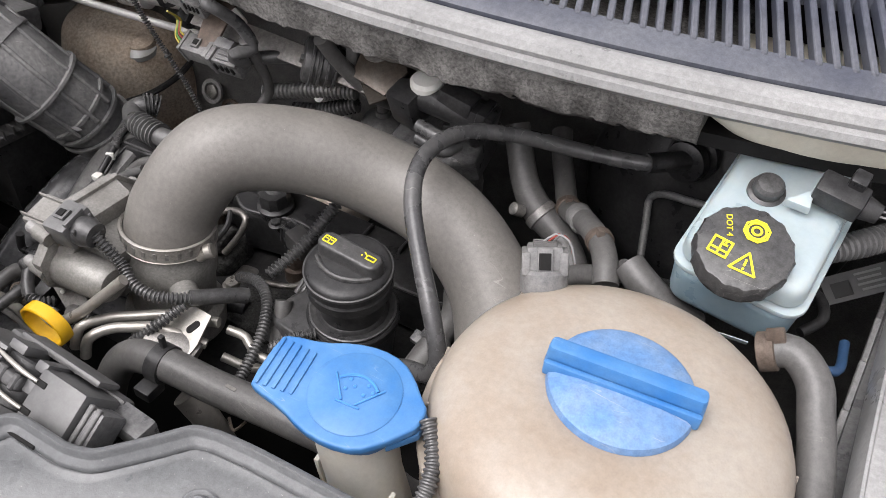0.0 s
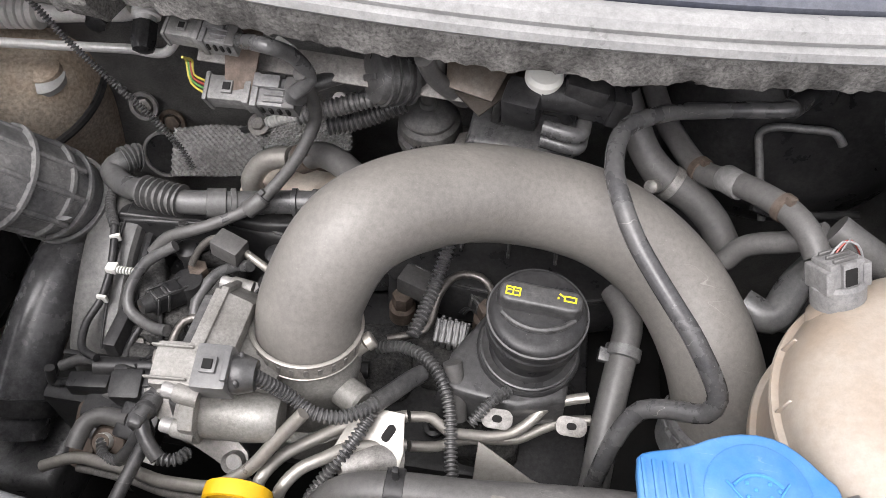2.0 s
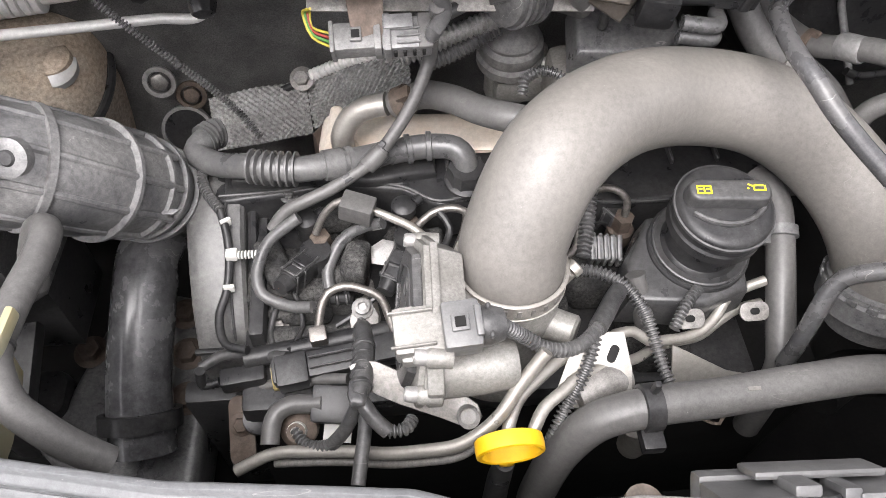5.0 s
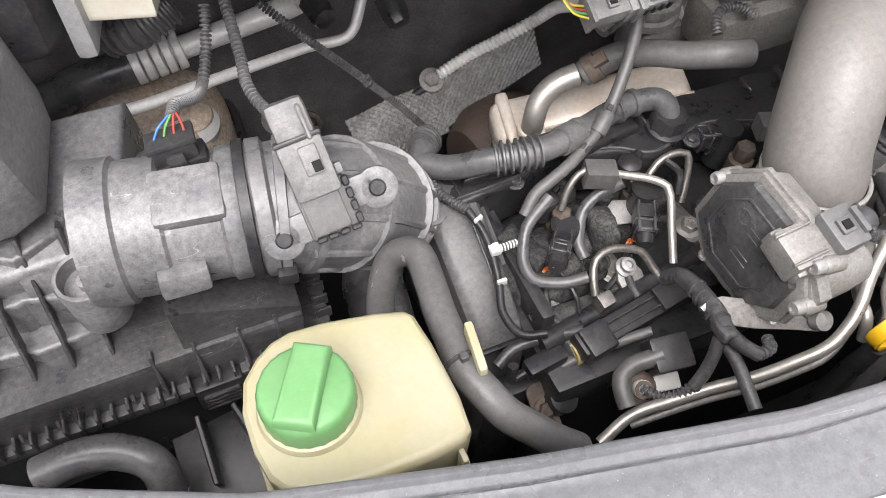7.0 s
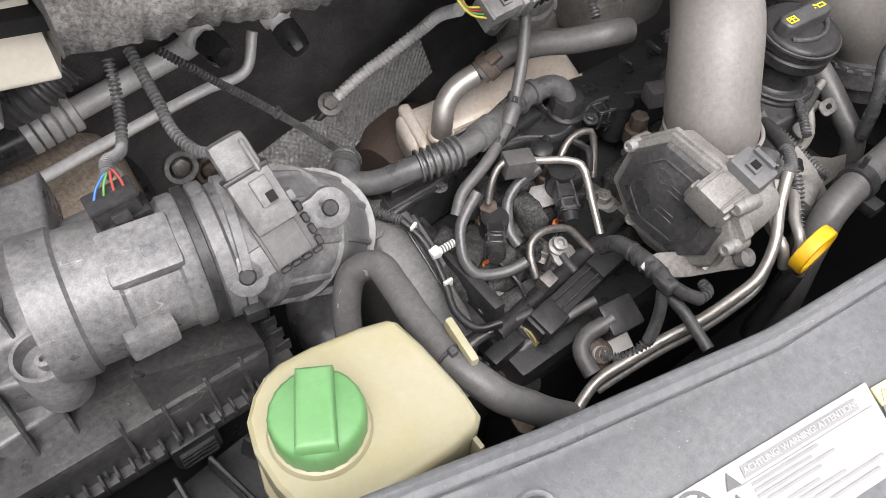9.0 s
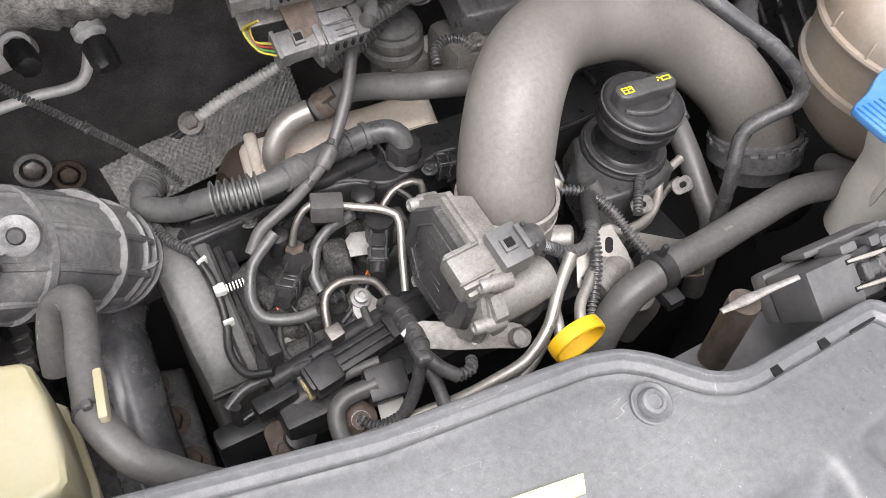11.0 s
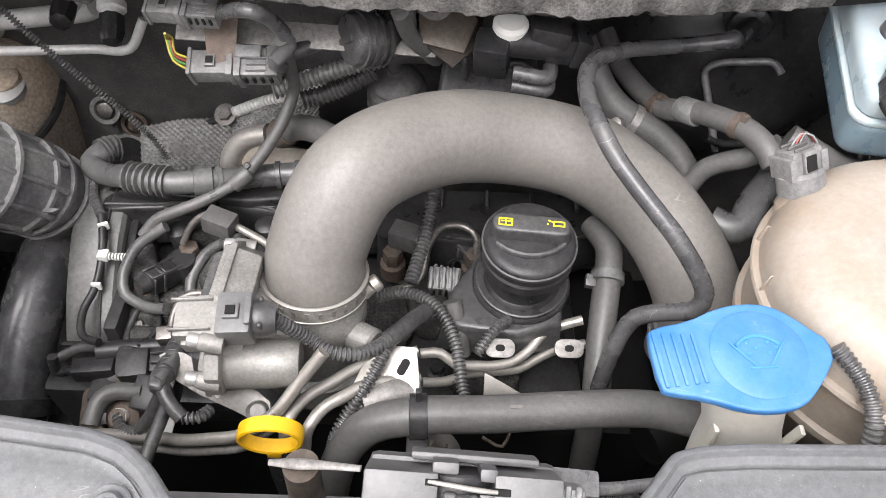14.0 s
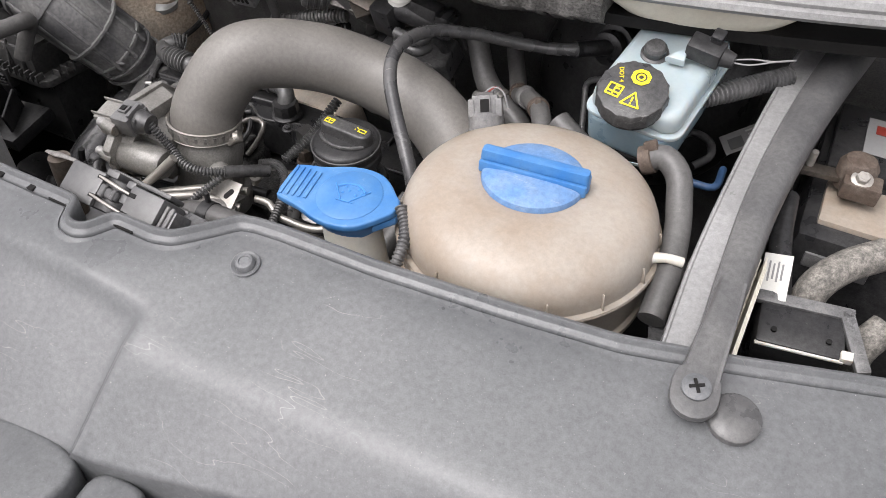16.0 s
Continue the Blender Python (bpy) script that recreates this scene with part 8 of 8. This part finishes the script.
def bar(u0, u1, v0, v1, lift=.0018):
    q = [on_label(u0, v0, lift), on_label(u1, v0, lift), on_label(u1, v1, lift), on_label(u0, v1, lift)]
    return q + [p - Vector((0, 0, .0004)) for p in q], [(3, 2, 1, 0), (0, 1, 5, 4), (1, 2, 6, 5), (2, 3, 7, 6), (3, 0, 4, 7)]
def label_part(name, mesh, material):
    ob = link_mesh(name, mesh, material, lw.location)
    ob.parent = lw
    return ob
label_part("heading_bar", bar(.345, .915, .085, .225), PRINTG)
random.seed(4)
for k, v in enumerate((.30, .37, .44, .51, .62, .69, .76, .86)):
    label_part("print_line", bar(.36, .60 + .34 * random.random(), v, v + .035), PRINTG)
label_part("rule", bar(.30, .97, .262, .270), PRINTG)
for v in (.10, .34, .62):
    q = on_label(.285, v + .06, .0020)
    label_part("triangle_symbol", prism([(-.004, -.0035), (.004, -.0035), (0, .0035)], .0004, axes(q, (0, -.24, 1), (1, -.2, 0)), 0), PRINT)
q = on_label(.115, .30, .0018)
label_part("ring_symbol", lathe([(.0088, 0), (.0088, .0005), (.0105, .0005), (.0105, 0), (.0088, 0)], axes(q, (0, -.24, 1)), 30), PRINT)
label_part("ring_bar", box((.018, .0018, .0005), axes(q, (0, -.24, 1), (1, .8, .2)), .0001, 1), PRINT)
tx = bpy.data.curves.new("heading", "FONT")
tx.body, tx.size, tx.extrude, tx.align_x, tx.align_y = "ACHTUNG! WARNING! ATTENTION!", .0041, .0002, "CENTER", "CENTER"
tx.materials.append(LABELM)
th_ = new("heading_lettering", tx)
th_.parent = lw
th_.matrix_local = Matrix.Translation(-lw.location) @ axes(on_label(.63, .155, .0022), (on_label(.9, .13) - on_label(.3, .13)).cross(on_label(.6, 0) - on_label(.6, .3)), on_label(.9, .13) - on_label(.3, .13))
YL = [(-.5442, .1056), (-.4924, .0968), (-.4959, .0892), (-.5460, .0969)]
ly = panel_plate("filling_label_strip", YL, LABELY, "pale yellow label strip with small warning triangle", "label")
DL = [(-.5460, .0966), (-.4959, .0889), (-.5060, .0620), (-.5580, .0705)]
ld = panel_plate("filling_label", DL, mat("grey_label", (0.16, 0.165, 0.17), 0.45, grain=0.05, bump=0), "grey filling quantity label with pale print bars", "label")
def label_mark(name, x, y, mesh, material, parent):
    ob = link_mesh(name, mesh(axes((x, y, panel_z(x, bead_y(x) - y) + .0017), (.02, -.25, 1), (1, -.17, 0))), material, parent.location)
    ob.parent = parent
for x, y in ((-.5422, .0900), (-.5422, .0808), (-.5450, .0775)):
    label_mark("gear_symbol", x, y, lambda m: ring(0, 0, .0012, .0028, m, 16, .0004), LABELM, ld)
for x, y, w_ in ((-.5305, .0874, .0062), (-.5255, .0866, .0058), (-.5185, .0857, .0066), (-.5110, .0850, .0090), (-.5030, .0820, .0070), (-.5155, .0814, .0070), (-.5217, .0834, .0050), (-.5339, .0808, .0060), (-.5354, .0760, .0050), (-.5288, .0745, .0056), (-.5265, .0695, .0100), (-.5084, .0678, .0080)):
    label_mark("print_bar", x, y, lambda m: box((w_, .0024, .0004), m, .0001, 1), LABELM, ld)
for dx, dy, a in ((-.0018, .0, 60), (.0018, -.0004, -60), (0, -.0026, 0)):
    label_mark("triangle_line", -.5404 + dx, .1000 + dy, lambda m: box((.0062, .0006, .0003), m @ pose(0, 0, 0, 0, 0, a), .0001, 1), PRINTG, ly)
label_mark("book_symbol", -.4999, .0943, lambda m: box((.0058, .0040, .0003), m, .0001, 1), mat("olive_print", (0.45, 0.46, 0.25), 0.5, grain=0.05, bump=0), ly)


# ---- small fittings ----
def tie(pts, f, r, label):
    """A nylon cable tie round a line at the share f, with its lock."""
    c, d = near(pts, f)
    q = thing("cable_tie", c, label, "cable tie")
    part("strap", band_mesh(c, d, r, .0032, .0010, 18), BELT, q)
    part("lock", box((.005, .004, .005), axes(c + Vector((0, -.2 * r, r + .002)), d), .0008, 1), BELT, q)


tie(vl, .42, .0052, "black nylon tie on the grey vacuum line")
tie(kp, .55, .0036, "black nylon tie on the long conduit")
tie(ph, .62, .0093, "black nylon tie on the steering hose")
for p, ax in (((-0.5405, 0.4397, 0.8653), (0, -.1, 1)), ((-0.4506, 0.4460, 0.8668), (0, -.1, 1)), ((-0.3813, 0.4213, 0.8697), (0, -.1, 1))):
    part("cover_screw", bolt_mesh(p, ax, .0048, .005), BELT, hd)
for x in (-.57, -.53, -.49, -.45, -.41, -.30, -.26, -.22, -.18):
    part("cover_rib", box((.0028, .020, .006), pose(x, .458, .8735), .0008, 1), BELT, hd)
part("cover_seam", sweep([(-.595, 0.438, .8712), (-.55, 0.440, .8712), (-.50, 0.446, .8712), (-.45, 0.439, .8712), (-.42, 0.422, .8712), (-.36, 0.434, .8712), (-.30, 0.414, .8712), (-.20, 0.414, .8712), (-.15, 0.430, .8712)], .0016, 8), BELT, hd)
for p in ((-0.5640, 0.3408, 0.8227), (-0.5525, 0.3425, 0.8209), (-0.5343, 0.3167, 0.8216)):
    part("rail_screw", bolt_mesh(p, (0, -.1, 1), .0055, .006), DULLST, hd)
for p, q, r in (((-0.2273, 0.5330, 0.9850), (-0.2061, 0.5332, 0.9700), .0040), ((-0.2978, 0.5243, 0.9850), (-0.2863, 0.5125, 0.9650), .0038), ((-0.3265, 0.5297, 1.0100), (-0.3153, 0.5222, 0.9850), .0050), ((-0.2602, 0.5266, 0.9700), (-0.2269, 0.5253, 0.9600), .0045)):
    hose("small_pipe", [p, Vector(p).lerp(Vector(q), .5) + Vector((.006, -.004, .010)), q], r, BELT, "short dark pipe behind the intake hose", "pipe", 10)
rb = thing("rear_bracket", (-0.3092, 0.5402, 0.9850), "dirty pale steel bracket with round nut behind the engine", "bracket")
part("plate", prism([(-.05, -.010), (.03, -.014), (.045, .004), (.02, .014), (-.045, .012)], .003, axes((-0.3048, 0.5407, 0.9850), (0, -.55, .8), (1, .1, 0)), .001), BRACKET, rb)
part("nut", bolt_mesh((-0.3120, 0.5404, 0.9900), (0, -.55, .8), .007, .007), DULLST, rb)
part("nut", bolt_mesh((-0.2895, 0.5388, 0.9880), (0, -.55, .8), .005, .005), DULLST, rb)
